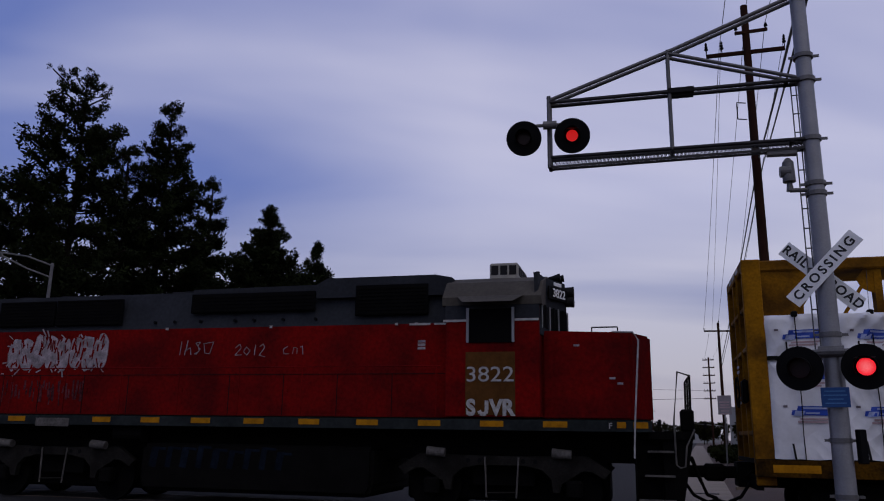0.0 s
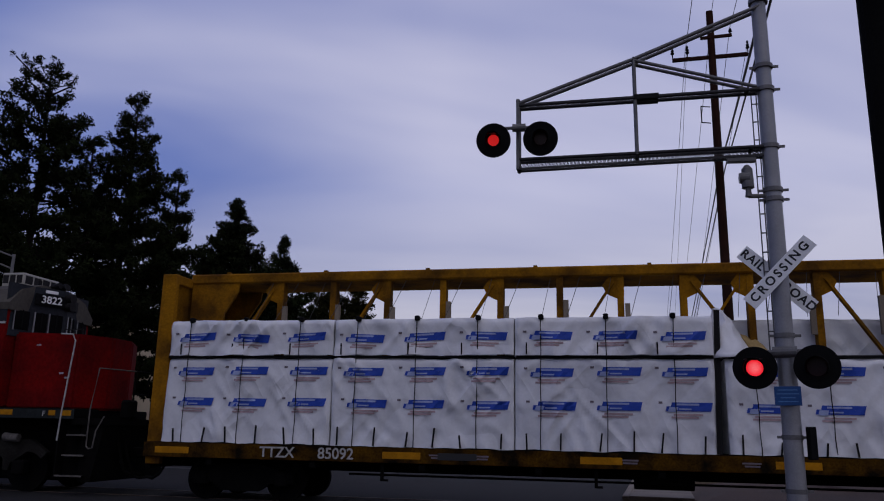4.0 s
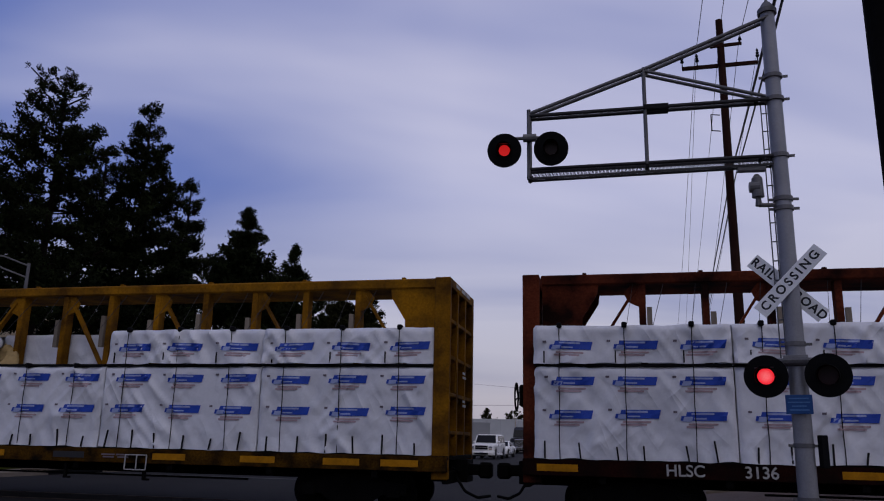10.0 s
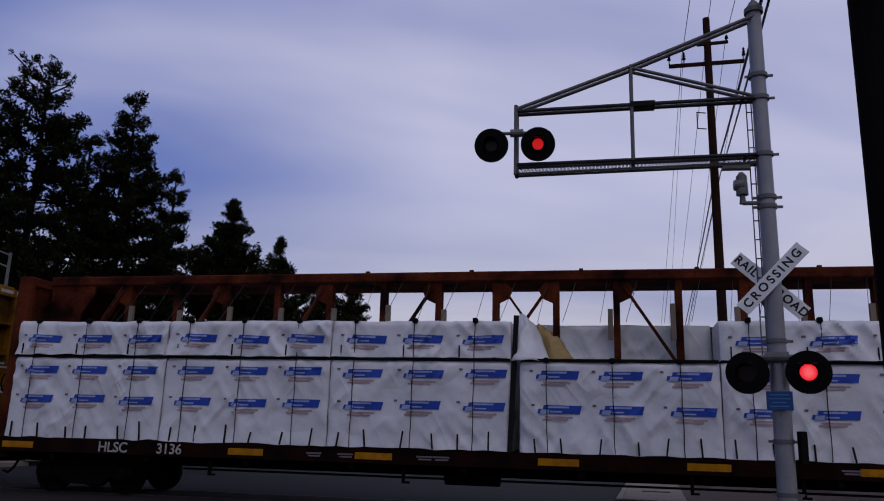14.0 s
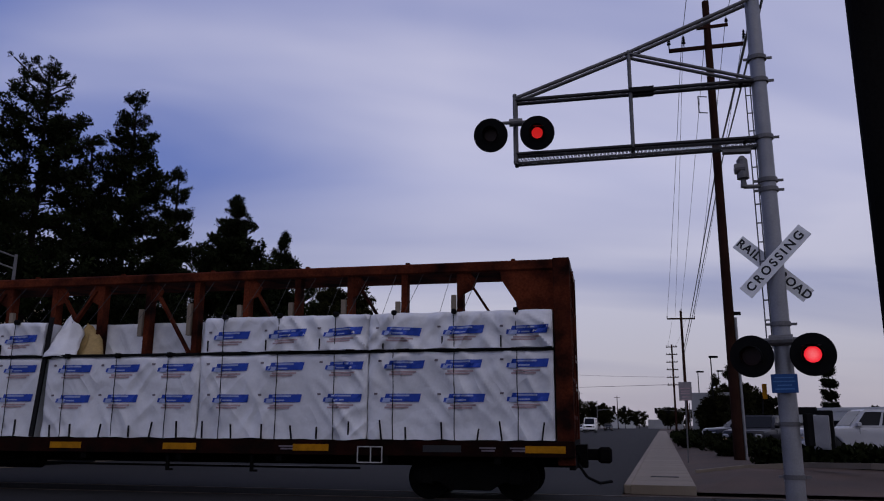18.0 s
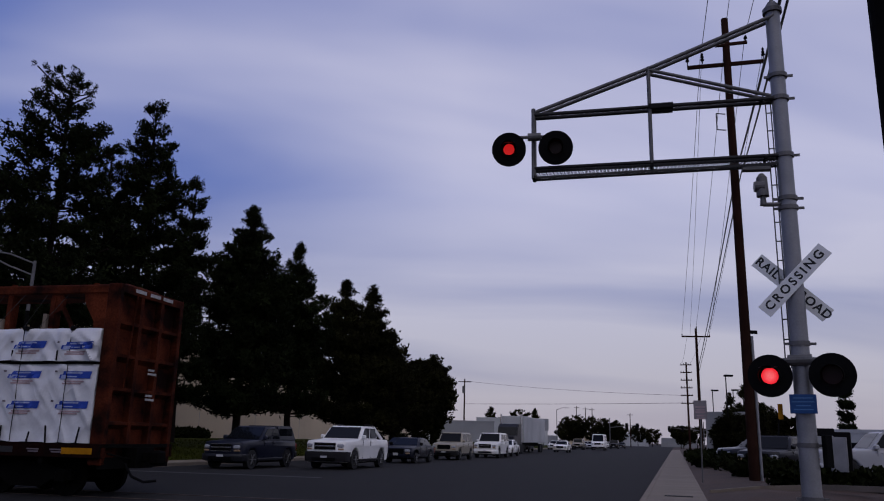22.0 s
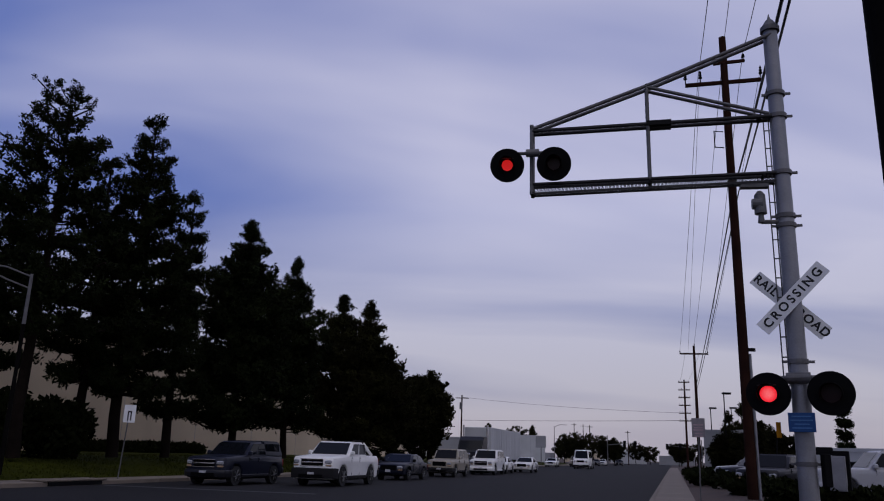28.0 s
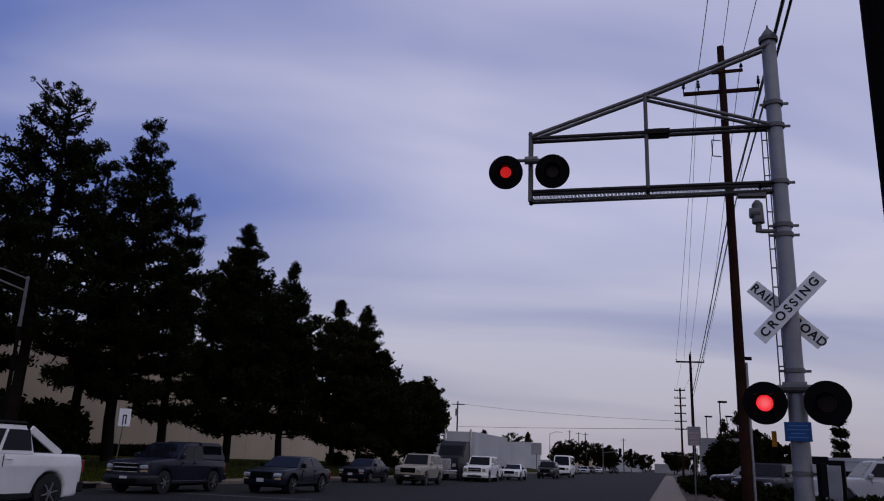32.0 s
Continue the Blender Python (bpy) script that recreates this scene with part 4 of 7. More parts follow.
def locomotive(a0):
    """A road-switcher: x along the track, the cab and short nose at the +x end, the near side at -y. x = 0 is the cab's front wall."""
    eng = thing("locomotive", track_pose(a0), "red and grey diesel locomotive with painted-over patches and graffiti", "locomotive")
    # frame and walkway
    bb = B()
    box(bb, -14.2, 1.95, -1.44, 1.44, 1.60, 1.80, bevel=0.015)
    part("walkway", bb, M_SOOT, eng)
    one_box("walkway_edge", (-14.2, 2.02, -1.45, -1.44, 1.58, 1.78), M_LOCO_EDGE, eng, "dull grey-green edge of the walkway")
    bb = B()
    box(bb, -14.1, 1.9, -0.6, 0.6, 1.0, 1.63)
    part("underframe", bb, M_SOOT, eng)
    for x in (-13.0, -11.92, -9.73, -8.53, -7.33, -6.11, -4.89, -3.65, -2.38, -1.15, 0.05, 1.69):
        bb = B()
        box(bb, x, x + (0.45 if x < 1 else 0.26), -1.457, -1.45, 1.645, 1.755)
        part("reflector", bb, M_REFLECT, eng, "yellow reflective patch")
    lettering("front_mark", "F", 0.15, M_LETTER_WHITE, eng, pose(1.28, -1.453, 1.68, 90, 0, 0))
    one_box("reflector", (1.40, 1.56, -1.457, -1.45, 1.645, 1.755), M_REFLECT, eng, "small yellow reflective patch")
    one_box("step_plate", (-11.18, -10.32, -1.465, -1.45, 1.54, 1.72), M_PALE_DUST, eng, "pale worn step plate", bevel=0.006)
    # long hood: red doors below, grey above
    bb = B()
    box(bb, -13.6, -1.85, -0.95, 0.95, 1.82, 3.71)
    part("hood_side", bb, M_LOCO_RED, eng, "faded red engine hood")
    bb = B()
    prism(bb, [(-13.6, 3.71), (-1.85, 3.71), (-1.85, 4.49), (-13.6, 4.49)], -0.95, 0.95)
    for v in bb.verts:
        if v.co.z > 4.4:
            v.co.y *= 0.82
            v.co.z += 0.06
    part("hood_top", bb, M_LOCO_GREY, eng, "dirty grey hood top")
    for x in (-12.66, -11.65, -10.46, -9.30, -8.03, -6.79, -5.52, -4.30, -3.10):
        bb = B()
        box(bb, x, x + 0.014, -0.957, -0.95, 1.84, 2.68)
        part("door_seam", bb, M_BLACK, eng)
        bb = B()
        box(bb, x + 0.10, x + 0.13, -0.975, -0.955, 2.30, 2.40, bevel=0.006)
        part("door_latch", bb, M_LOCO_RED, eng)
    one_box("hood_seam", (-13.5, -1.9, -0.957, -0.95, 2.68, 2.692), M_BLACK, eng)
    for x in (-8.75, -8.25, -7.6, -6.75, -6.3, -5.6, -4.85):
        bb = B()
        tube(bb, (x, -0.99, 3.86), (x, -0.94, 3.86), 0.035, seg=8)
        part("bolt_head", bb, M_BLACK, eng)
    for x in (-8.45, -5.9, -3.05, -2.62):
        one_box("grab_bracket", (x, x + 0.05, -0.99, -0.95, 3.68, 3.73), M_LETTER_WHITE, eng, "small pale bracket")
    for z in (3.18, 3.25, 3.32):
        one_box("stencil", (-2.56, -2.40, -0.956, -0.95, z, z + 0.05), M_GRAFFITI, eng, "small pale stencilled bar")
    for x0, x1 in ((-2.75, -2.30), (-2.22, -1.95)):
        one_box("white_stripe", (x0, x1, -0.956, -0.95, 3.68, 3.72), M_LETTER_WHITE, eng)
    for x0, x1, z0, z1 in ((-13.0, -11.45, 3.82, 4.42), (-11.4, -9.62, 3.82, 4.42), (-7.85, -4.88, 4.04, 4.47), (-3.95, -2.35, 3.90, 4.55)):
        bb = B()
        box(bb, x0, x1, -1.0, -0.93, z0, z1, bevel=0.01)
        g = part("grille", bb, M_GRILLE, eng, "black air intake grille")
        for k in range(int((z1 - z0) / 0.075)):
            sb = B()
            box(sb, x0 + 0.03, x1 - 0.03, -1.014, -0.998, z0 + 0.03 + k * 0.075, z0 + 0.06 + k * 0.075)
            part("slat", sb, M_SOOT, g)
    bb = B()
    prism(bb, [(-4.85, 4.3), (-1.85, 4.3), (-1.85, 4.66), (-2.2, 4.73), (-4.6, 4.73), (-4.85, 4.60)], -0.98, 0.98)
    part("filter_housing", bb, M_LOCO_GREY, eng, "raised grey filter housing")
    bb = B()
    prism(bb, [(-7.9, 4.45), (-4.9, 4.45), (-4.9, 4.62), (-7.9, 4.60)], -0.86, 0.86)
    part("blower_duct", bb, M_LOCO_GREY, eng)
    for x in (-12.7, -11.5, -10.3):
        bb = B()
        tube(bb, (x, 0, 4.50), (x, 0, 4.62), 0.55, seg=24)
        part("radiator_fan", bb, M_DARK_STEEL, eng)
    bb = B()
    for x in (-8.6,):
        box(bb, x - 0.3, x + 0.3, -0.2, 0.2, 4.45, 4.70, bevel=0.02)
    part("exhaust_stack", bb, M_DARK_STEEL, eng)
    # old lettering and tags on the hood
    rr = random.Random(4)
    bb = B()
    red = B()
    for k in range(8):                                # fat block letters, one overlapping the next
        x, w = -12.62 + k * 0.335, 0.36
        z0, z1 = 2.76 + 0.08 * rr.random(), 3.55 + 0.12 * rr.random()
        ring = [(x + w * (0.5 + 0.5 * math.cos(q * math.tau / 14) * (0.85 + 0.3 * rr.random())), (z0 + z1) / 2 + (z1 - z0) / 2 * math.copysign(abs(math.sin(q * math.tau / 14)) ** 0.6, math.sin(q * math.tau / 14)) * (0.9 + 0.16 * rr.random())) for q in range(14)]
        prism(bb, ring, -0.958 - 0.0006 * k, -0.951)
        for q in range(7):                            # gaps where the hood shows through
            p = Vector((x + w * rr.uniform(0.15, 0.85), -0.966, rr.uniform(z0 + 0.1, z1 - 0.1)))
            e = p + Vector((rr.uniform(-0.09, 0.09), 0, rr.choice((-1, 1)) * rr.uniform(0.08, 0.30)))
            bar(red, p, e, 0.022 + 0.03 * rr.random(), 0.004, up=(0, 1, 0))
    for k in range(60):
        p = Vector((rr.uniform(-12.7, -9.95), -0.969, rr.uniform(2.72, 3.66)))
        e = p + Vector((rr.uniform(-0.16, 0.16), 0, rr.uniform(-0.22, 0.22)))
        bar(bb, p, e, 0.016 + 0.02 * rr.random(), 0.004, up=(0, 1, 0))
    tag = part("graffiti", bb, M_GRAFFITI, eng, "white block-letter graffiti on the red hood")
    part("letter_outline", red, M_LOCO_RED, tag, "red strokes between the painted letters")
    scrawl = (((-8.06, 3.12), (-8.03, 3.42)), ((-7.94, 3.12), (-7.88, 3.44), (-7.90, 3.22), (-7.80, 3.28), (-7.78, 3.12)), ((-7.70, 3.14), (-7.58, 3.20), (-7.62, 3.32), (-7.56, 3.40), (-7.68, 3.38), (-7.56, 3.24), (-7.66, 3.12)),
              ((-7.48, 3.38), (-7.44, 3.16), (-7.32, 3.14), (-7.24, 3.40), (-7.50, 3.36)),
              ((-6.70, 3.26), (-6.60, 3.34), (-6.56, 3.26), (-6.70, 3.10), (-6.54, 3.11)), ((-6.44, 3.28), (-6.50, 3.18), (-6.42, 3.10), (-6.34, 3.20), (-6.44, 3.28)), ((-6.24, 3.10), (-6.22, 3.32)), ((-6.12, 3.28), (-6.04, 3.34), (-6.00, 3.26), (-6.12, 3.10), (-5.98, 3.06)),
              ((-5.46, 3.28), (-5.56, 3.22), (-5.54, 3.12), (-5.42, 3.12)), ((-5.34, 3.12), (-5.32, 3.26), (-5.24, 3.24), (-5.24, 3.12)), ((-5.18, 3.26), (-5.12, 3.28), (-5.10, 3.10)))
    bb = B()
    for stroke in scrawl:
        for p, q in zip(stroke, stroke[1:]):
            bar(bb, (p[0], -0.954, p[1]), (q[0], -0.954, q[1]), 0.013, 0.005, up=(0, 1, 0))
    part("scribble", bb, M_GRAFFITI, eng, "thin pale scrawl on the hood")
    bb = B()
    for k in range(46):                               # an older tag that has run
        x, z = rr.uniform(-12.66, -10.45), rr.uniform(2.36, 2.62)
        bar(bb, (x, -0.954, z), (x + rr.uniform(-0.03, 0.03), -0.954, z - rr.uniform(0.10, 0.42)), 0.02 + 0.035 * rr.random(), 0.004, up=(0, 1, 0))
    part("old_graffiti", bb, M_OLD_TAG, eng, "older pinkish graffiti that has run")
    # cab
    bb = B()
    box(bb, -1.85, 0.0, -1.45, 1.45, 1.82, 3.98, bevel=0.02)
    part("cab_body", bb, M_LOCO_RED, eng, "red cab side with brown painted-out patch")
    bb = B()
    prism(bb, [(-1.47, 3.98), (1.47, 3.98), (1.49, 4.14), (1.12, 4.50), (0.5, 4.70), (-0.5, 4.70), (-1.12, 4.50), (-1.49, 4.14)], -0.06, 1.92)
    bmesh.ops.rotate(bb, cent=(0, 0, 0), matrix=Matrix.Rotation(radians(90), 3, "Z"), verts=bb.verts)
    part("cab_roof", bb, M_LOCO_ROOF, eng, "grey cab roof")
    bb = B()
    box(bb, -1.86, 0.01, -1.462, -1.45, 3.66, 3.98)
    part("cab_band", bb, M_LOCO_GREY, eng)
    for x0, x1 in ((-1.90, -1.42), (-0.48, 0.0)):
        one_box("white_stripe", (x0, x1, -1.468, -1.462, 3.655, 3.70), M_LETTER_WHITE, eng)
    one_box("side_window", (-1.40, -0.50, -1.475, -1.455, 3.24, 3.90), M_GRILLE, eng, "open dark cab window")
    for x in (-1.40, -0.50):
        one_box("window_post", (x - 0.025, x + 0.025, -1.50, -1.46, 3.24, 3.92), M_ALU, eng)
    bb = B()
    prism(bb, [(-1.62, 4.16), (-0.28, 4.16), (-0.46, 3.99), (-1.44, 3.99)], -1.49, -1.475)
    for v in bb.verts:
        if v.co.z < 4.1:
            v.co.y -= 0.32
    part("sunshade", bb, M_LOCO_ROOF, eng, "grey folding sunshade over the window")
    one_box("patch", (-1.44, -0.47, -1.46, -1.45, 1.86, 3.06), M_LOCO_TAN, eng, "brown painted-out patch")
    lettering("road_number", "3822", 0.41, M_LETTER_WHITE, eng, pose(-0.96, -1.468, 2.615, 90, 0, 0), squeeze=1.18, bold=0.0)
    for text, x in (("S", -1.33), ("V", -0.84), ("R", -0.61)):
        lettering("reporting_mark", text, 0.41, M_LETTER_WHITE, eng, pose(x, -1.468, 1.985, 90, 0, 0), squeeze=0.92, bold=0.045)
    bb = B()
    hook = [(-1.02, 2.13), (-1.02, 1.95), (-1.04, 1.89), (-1.09, 1.87), (-1.14, 1.89), (-1.165, 1.94)]
    for p, q in zip(hook, hook[1:]):
        bar(bb, (p[0], -1.468, p[1]), (q[0], -1.468, q[1]), 0.075, 0.004, up=(0, 1, 0))
    part("reporting_mark", bb, M_LETTER_WHITE, eng)
    # front wall of the cab: windshields, number boards, headlamps
    plan = [(-0.05, -1.42), (0.02, -1.36), (0.10, -0.76), (0.42, -0.04), (0.42, 0.04), (0.10, 0.76), (0.02, 1.36), (-0.05, 1.42)]

    def upright(outline, z0, z1):
        b = B()
        lo_ring = [b.verts.new((p[0], p[1], z0)) for p in outline]
        hi_ring = [b.verts.new((p[0], p[1], z1)) for p in outline]
        b.faces.new(lo_ring[::-1])
        b.faces.new(hi_ring)
        for i in range(len(outline)):
            j = (i + 1) % len(outline)
            b.faces.new((lo_ring[i], lo_ring[j], hi_ring[j], hi_ring[i]))
        return b

    def on_facet(name, p, q, u0, u1, z0, z1, off, material, label=""):
        """A thin plate on one upright facet of the cab's front, from u0 to u1 along it."""
        p, q = Vector((p[0], p[1], 0)), Vector((q[0], q[1], 0))
        d = (q - p).normalized()
        n = Vector((d.y, -d.x, 0)) * off
        a, e = p.lerp(q, u0), p.lerp(q, u1)
        return part(name, upright([tuple(a)[:2], tuple(a + n)[:2], tuple(e + n)[:2], tuple(e)[:2]], z0, z1), material, eng, label)

    bb = upright(plan, 3.40, 4.62)
    for v in bb.verts:
        if v.co.z > 4.4:
            v.co.x -= 0.05
    part("cab_front", bb, M_LOCO_GREY, eng, "dark grey angled front of the cab")
    for side in (1, -1):
        ring = [(x, side * y) for x, y in plan[1:4]]
        for i, spans in ((0, ((0.18, 0.86),)), (1, ((0.08, 0.44), (0.52, 0.92)))):
            p, q = (ring[i], ring[i + 1]) if side > 0 else (ring[i + 1], ring[i])
            for u0, u1 in spans:
                on_facet("windshield", p, q, u0, u1, 3.56, 4.00, 0.012, M_GRILLE, "dark cab windshield")
                on_facet("windshield_frame", p, q, u0 - 0.035, u0, 3.54, 4.02, 0.02, M_ALU)
                on_facet("wiper", p, q, (u0 + u1) / 2, (u0 + u1) / 2 + 0.03, 3.62, 4.02, 0.028, M_BLACK)
        p, q = (ring[1], ring[2]) if side > 0 else (ring[2], ring[1])
        on_facet("number_board", p, q, 0.0, 0.98, 4.20, 4.46, 0.03, M_BLACK, "black number board")
        on_facet("plate", p, q, 0.30, 0.68, 4.50, 4.57, 0.014, M_SIGN_WHITE, "small white plate over the number board")
    lettering("board_number", "3822", 0.25, M_SIGN_WHITE, eng, pose(0.293, -0.415, 4.33, 90, 0, math.degrees(math.atan2(0.72, 0.32))), squeeze=1.02)
    bb = B()
    for z in (4.24, 4.44):
        tube(bb, (0.38, 0.0, z), (0.56, 0.0, z), 0.11, 0.12, seg=16)
    part("headlamp", bb, M_DARK_STEEL, eng)
    bb = B()
    box(bb, -1.16, -0.55, -0.45, 0.85, 4.66, 5.04, bevel=0.03)
    ac = part("air_conditioner", bb, M_AIRCON, eng, "dull white roof air conditioner")
    for k in range(3):
        one_box("grille", (-1.12 + k * 0.19, -0.97 + k * 0.19, -0.457, -0.45, 4.78, 4.98), M_TRIM, ac)
    for k in range(4):
        one_box("grille", (-0.55, -0.543, -0.38 + k * 0.3, -0.14 + k * 0.3, 4.78, 4.98), M_TRIM, ac)
    bb = B()
    tube(bb, (-0.15, -0.35, 4.66), (-0.15, -0.35, 4.84), 0.045, seg=10)
    for k, (y, d) in enumerate(((-0.2, 0.3), (-0.05, 0.36), (0.1, 0.3))):
        tube(bb, (0.0, y, 4.70), (d, y, 4.74), 0.025, 0.08, seg=10)
    part("horn", bb, M_DARK_STEEL, eng)
    # short nose
    bb = B()
    bb = upright([(0.0, -1.12), (1.70, -1.12), (2.06, -0.38), (2.06, 0.38), (1.70, 1.12), (0.0, 1.12)], 1.78, 3.50)
    for v in bb.verts:
        if v.co.z > 3 and v.co.x > 1.5:
            v.co.z -= 0.06
    bmesh.ops.bevel(bb, geom=bb.edges[:], offset=0.05, segments=2, affect="EDGES")
    part("nose", bb, M_LOCO_RED, eng, "red short nose with an angled front")
    for x, z in ((1.42, 2.45), (1.28, 2.55), (0.62, 3.18)):
        one_box("decal", (x, x + 0.11, -1.125, -1.12, z, z + 0.04), M_GRAFFITI, eng, "small pale sticker")
    bb = B()
    tube(bb, (0.95, -0.7, 3.46), (0.95, -0.7, 3.60), 0.014, seg=6)
    tube(bb, (1.45, -0.7, 3.43), (1.45, -0.7, 3.60), 0.014, seg=6)
    tube(bb, (0.95, -0.7, 3.60), (1.45, -0.7, 3.60), 0.014, seg=6)
    part("grab_iron", bb, M_DARK_STEEL, eng)
    bb = B()
    pts = [Vector(p) for p in ((1.36, -1.30, 3.43), (1.74, -1.42, 3.40), (1.84, -1.45, 3.25), (1.72, -1.46, 1.70), (1.69, -1.46, 1.12))]
    swept(bb, pts, 0.017, 8)
    part("handrail", bb, M_LETTER_WHITE, eng, "white handrail bent round the nose")
    # steps and the front platform
    bb = B()
    box(bb, 1.95, 2.75, -1.40, 1.40, 1.46, 1.60)
    part("front_platform", bb, M_SOOT, eng)
    bb = B()
    box(bb, 1.70, 2.40, -1.20, -1.12, 0.36, 1.60)
    box(bb, 1.69, 1.72, -1.45, -1.12, 0.36, 1.60)
    part("step_well", bb, M_SOOT, eng)
    for x, z in ((1.92, 1.25), (1.86, 0.83), (1.74, 0.41)):
        tread = one_box("step", (x, 2.38, -1.46, -1.14, z - 0.02, z), M_SOOT, eng)
        one_box("nosing", (x, 2.38, -1.475, -1.46, z - 0.025, z + 0.01), M_PALE_DUST, tread, "pale worn edge of the step")
    bb = B()
    swept(bb, [Vector(p) for p in ((2.76, -0.45, 2.66), (2.50, -1.42, 2.66), (2.40, -1.45, 1.78), (2.41, -1.46, 1.02), (2.47, -1.46, 0.97), (2.56, -1.46, 0.99), (2.60, -1.46, 1.34), (2.75, -1.44, 1.64))], 0.016, 8)
    part("handrail", bb, M_PALE_DUST, eng, "pale hooked grab rail by the steps")
    bb = B()
    for y in (-0.45, 0.45, 1.42):
        tube(bb, (2.74, y, 1.60), (2.76, y, 2.66), 0.022, seg=8)
    tube(bb, (2.76, -0.45, 2.66), (2.76, 1.42, 2.66), 0.02, seg=8)
    tube(bb, (2.75, -0.45, 2.15), (2.75, 1.42, 2.15), 0.016, seg=8)
    part("end_rail", bb, M_SOOT, eng, "dark rail across the front platform")
    bb = B()
    box(bb, 2.55, 2.80, -0.62, -0.30, 1.60, 2.02, bevel=0.04)
    part("junction_box", bb, M_SOOT, eng)
    bb = B()
    prism(bb, [(2.2, 0.28), (2.5, 0.28), (2.72, 1.46), (2.2, 1.55)], -1.35, 1.35)
    part("pilot", bb, M_SOOT, eng)
    for y in (-0.8, -0.55):
        bb = B()
        swept(bb, [Vector((2.70, y, 1.15)), Vector((2.84, y, 0.75)), Vector((2.95, y, 0.48)), Vector((3.12, y + 0.1, 0.42))], 0.03, 6)
        part("air_hose", bb, M_SOOT, eng)
    coupler(eng, 2.55, 1)
    coupler(eng, -14.2, -1)
    # handrail along the hood
    for k in range(9):
        x = -13.4 + k * 1.42
        bb = B()
        tube(bb, (x, -1.42, 1.82), (x, -1.42, 2.80), 0.012, seg=6)
        part("stanchion", bb, M_LOCO_RED, eng)
    bb = B()
    tube(bb, (-13.5, -1.42, 2.80), (-1.95, -1.42, 2.80), 0.012, seg=6)
    part("handrail", bb, M_LOCO_RED, eng)
    # running gear
    for xc in (-0.80, -10.85):
        # unseen motors as one added dark block, shutting out the bright ground behind
        bb = B()
        box(bb, xc - 2.0, xc + 2.0, -0.62, 0.62, 0.24, 1.30, bevel=0.05)
        part("traction_motor", bb, M_SOOT, eng)
        for y in (-0.78, 0.78):
            for dx in (-1.37, 1.37):
                wheel(eng, xc + dx, y, 0.51)
            yy = y * 1.38
            arch = [(xc + 2.05, 0.86), (xc + 1.62, 1.13), (xc + 0.45, 1.10), (xc - 0.45, 1.10), (xc - 1.62, 1.13), (xc - 2.05, 0.86), (xc - 1.92, 0.72), (xc - 1.72, 0.84), (xc - 1.55, 0.86)]
            arch += [(xc - 1.15, 0.62), (xc - 1.10, 0.46), (xc - 0.98, 0.46), (xc - 0.95, 0.70), (xc - 0.78, 0.86), (xc - 0.45, 0.93), (xc + 0.45, 0.93), (xc + 0.78, 0.86), (xc + 0.95, 0.70), (xc + 0.98, 0.46), (xc + 1.10, 0.46), (xc + 1.15, 0.62), (xc + 1.55, 0.86), (xc + 1.72, 0.84), (xc + 1.92, 0.72)]
            bb = B()
            prism(bb, arch, yy - 0.06, yy + 0.06)
            part("truck_frame", bb, M_DUSTY, eng, "dusty grey arched truck side frame")
            for dx in (-0.65, -0.42, 0.42, 0.65):
                bb = B()
                tube(bb, (xc + dx, yy - 0.064, 1.01), (xc + dx, yy + 0.064, 1.01), 0.045, seg=10)
                part("frame_hole", bb, M_BLACK, eng)
            for dx in (-1.37, 1.37):
                bb = B()
                box(bb, xc + dx - 0.15, xc + dx + 0.15, yy - 0.12, yy + 0.12, 0.36, 0.68, bevel=0.04)
                part("journal_box", bb, M_SOOT, eng)
            for dx in (-1.25, 1.18):
                bb = B()
                tube(bb, (xc + dx - 0.20, yy - 0.12, 1.17), (xc + dx + 0.16, yy - 0.12, 1.15), 0.095, 0.085, seg=14)
                part("brake_cylinder", bb, M_PALE_DUST, eng, "pale dusty brake cylinder")
            for dx, lean in ((-0.31, 0.03), (0.34, -0.05)):
                bb = B()
                tube(bb, (xc + dx, yy - 0.09, 1.08), (xc + dx + lean, yy - 0.09, 0.34), 0.018, seg=6)
                part("brake_rod", bb, M_PALE_DUST, eng, "pale brake rod")
            bb = B()
            tube(bb, (xc - 0.28, yy - 0.09, 0.42), (xc + 0.29, yy - 0.09, 0.44), 0.016, seg=6)
            part("brake_rod", bb, M_DUSTY, eng)
        bb = B()
        box(bb, xc - 0.6, xc + 0.6, -0.9, 0.9, 0.55, 1.0)
        part("bolster", bb, M_SOOT, eng)
    bb = B()
    prism(bb, [(-8.4, 0.26), (-3.4, 0.26), (-3.3, 0.45), (-3.3, 1.22), (-8.5, 1.22), (-8.5, 0.45)], -1.38, 1.38)
    bmesh.ops.bevel(bb, geom=bb.edges[:], offset=0.08, segments=2, affect="EDGES")
    tank = part("fuel_tank", bb, M_SOOT, eng, "black fuel tank")
    bb = B()
    for k in range(9):
        x = -8.2 + k * 0.36
        tall = 0.30 + 0.14 * rr.random()
        bar(bb, (x, -1.383, 0.74), (x + 0.05, -1.383, 0.74 + tall), 0.10 + 0.08 * rr.random(), 0.004, up=(0, 1, 0))
        bar(bb, (x, -1.385, 0.74 + tall), (x + 0.30, -1.385, 0.72 + tall), 0.05, 0.004, up=(0, 1, 0))
    part("tank_graffiti", bb, M_BLUE_TAG, tank, "faint blue-grey graffiti on the tank")["kind"] = "stuff"
    bb = B()
    tube(bb, (-9.3, -1.15, 1.42), (-8.6, -1.15, 1.42), 0.17, seg=14)
    part("air_tank", bb, M_SOOT, eng)
    return eng


A_LOCO = A_YELLOW - 15.29
engine = locomotive(A_LOCO)


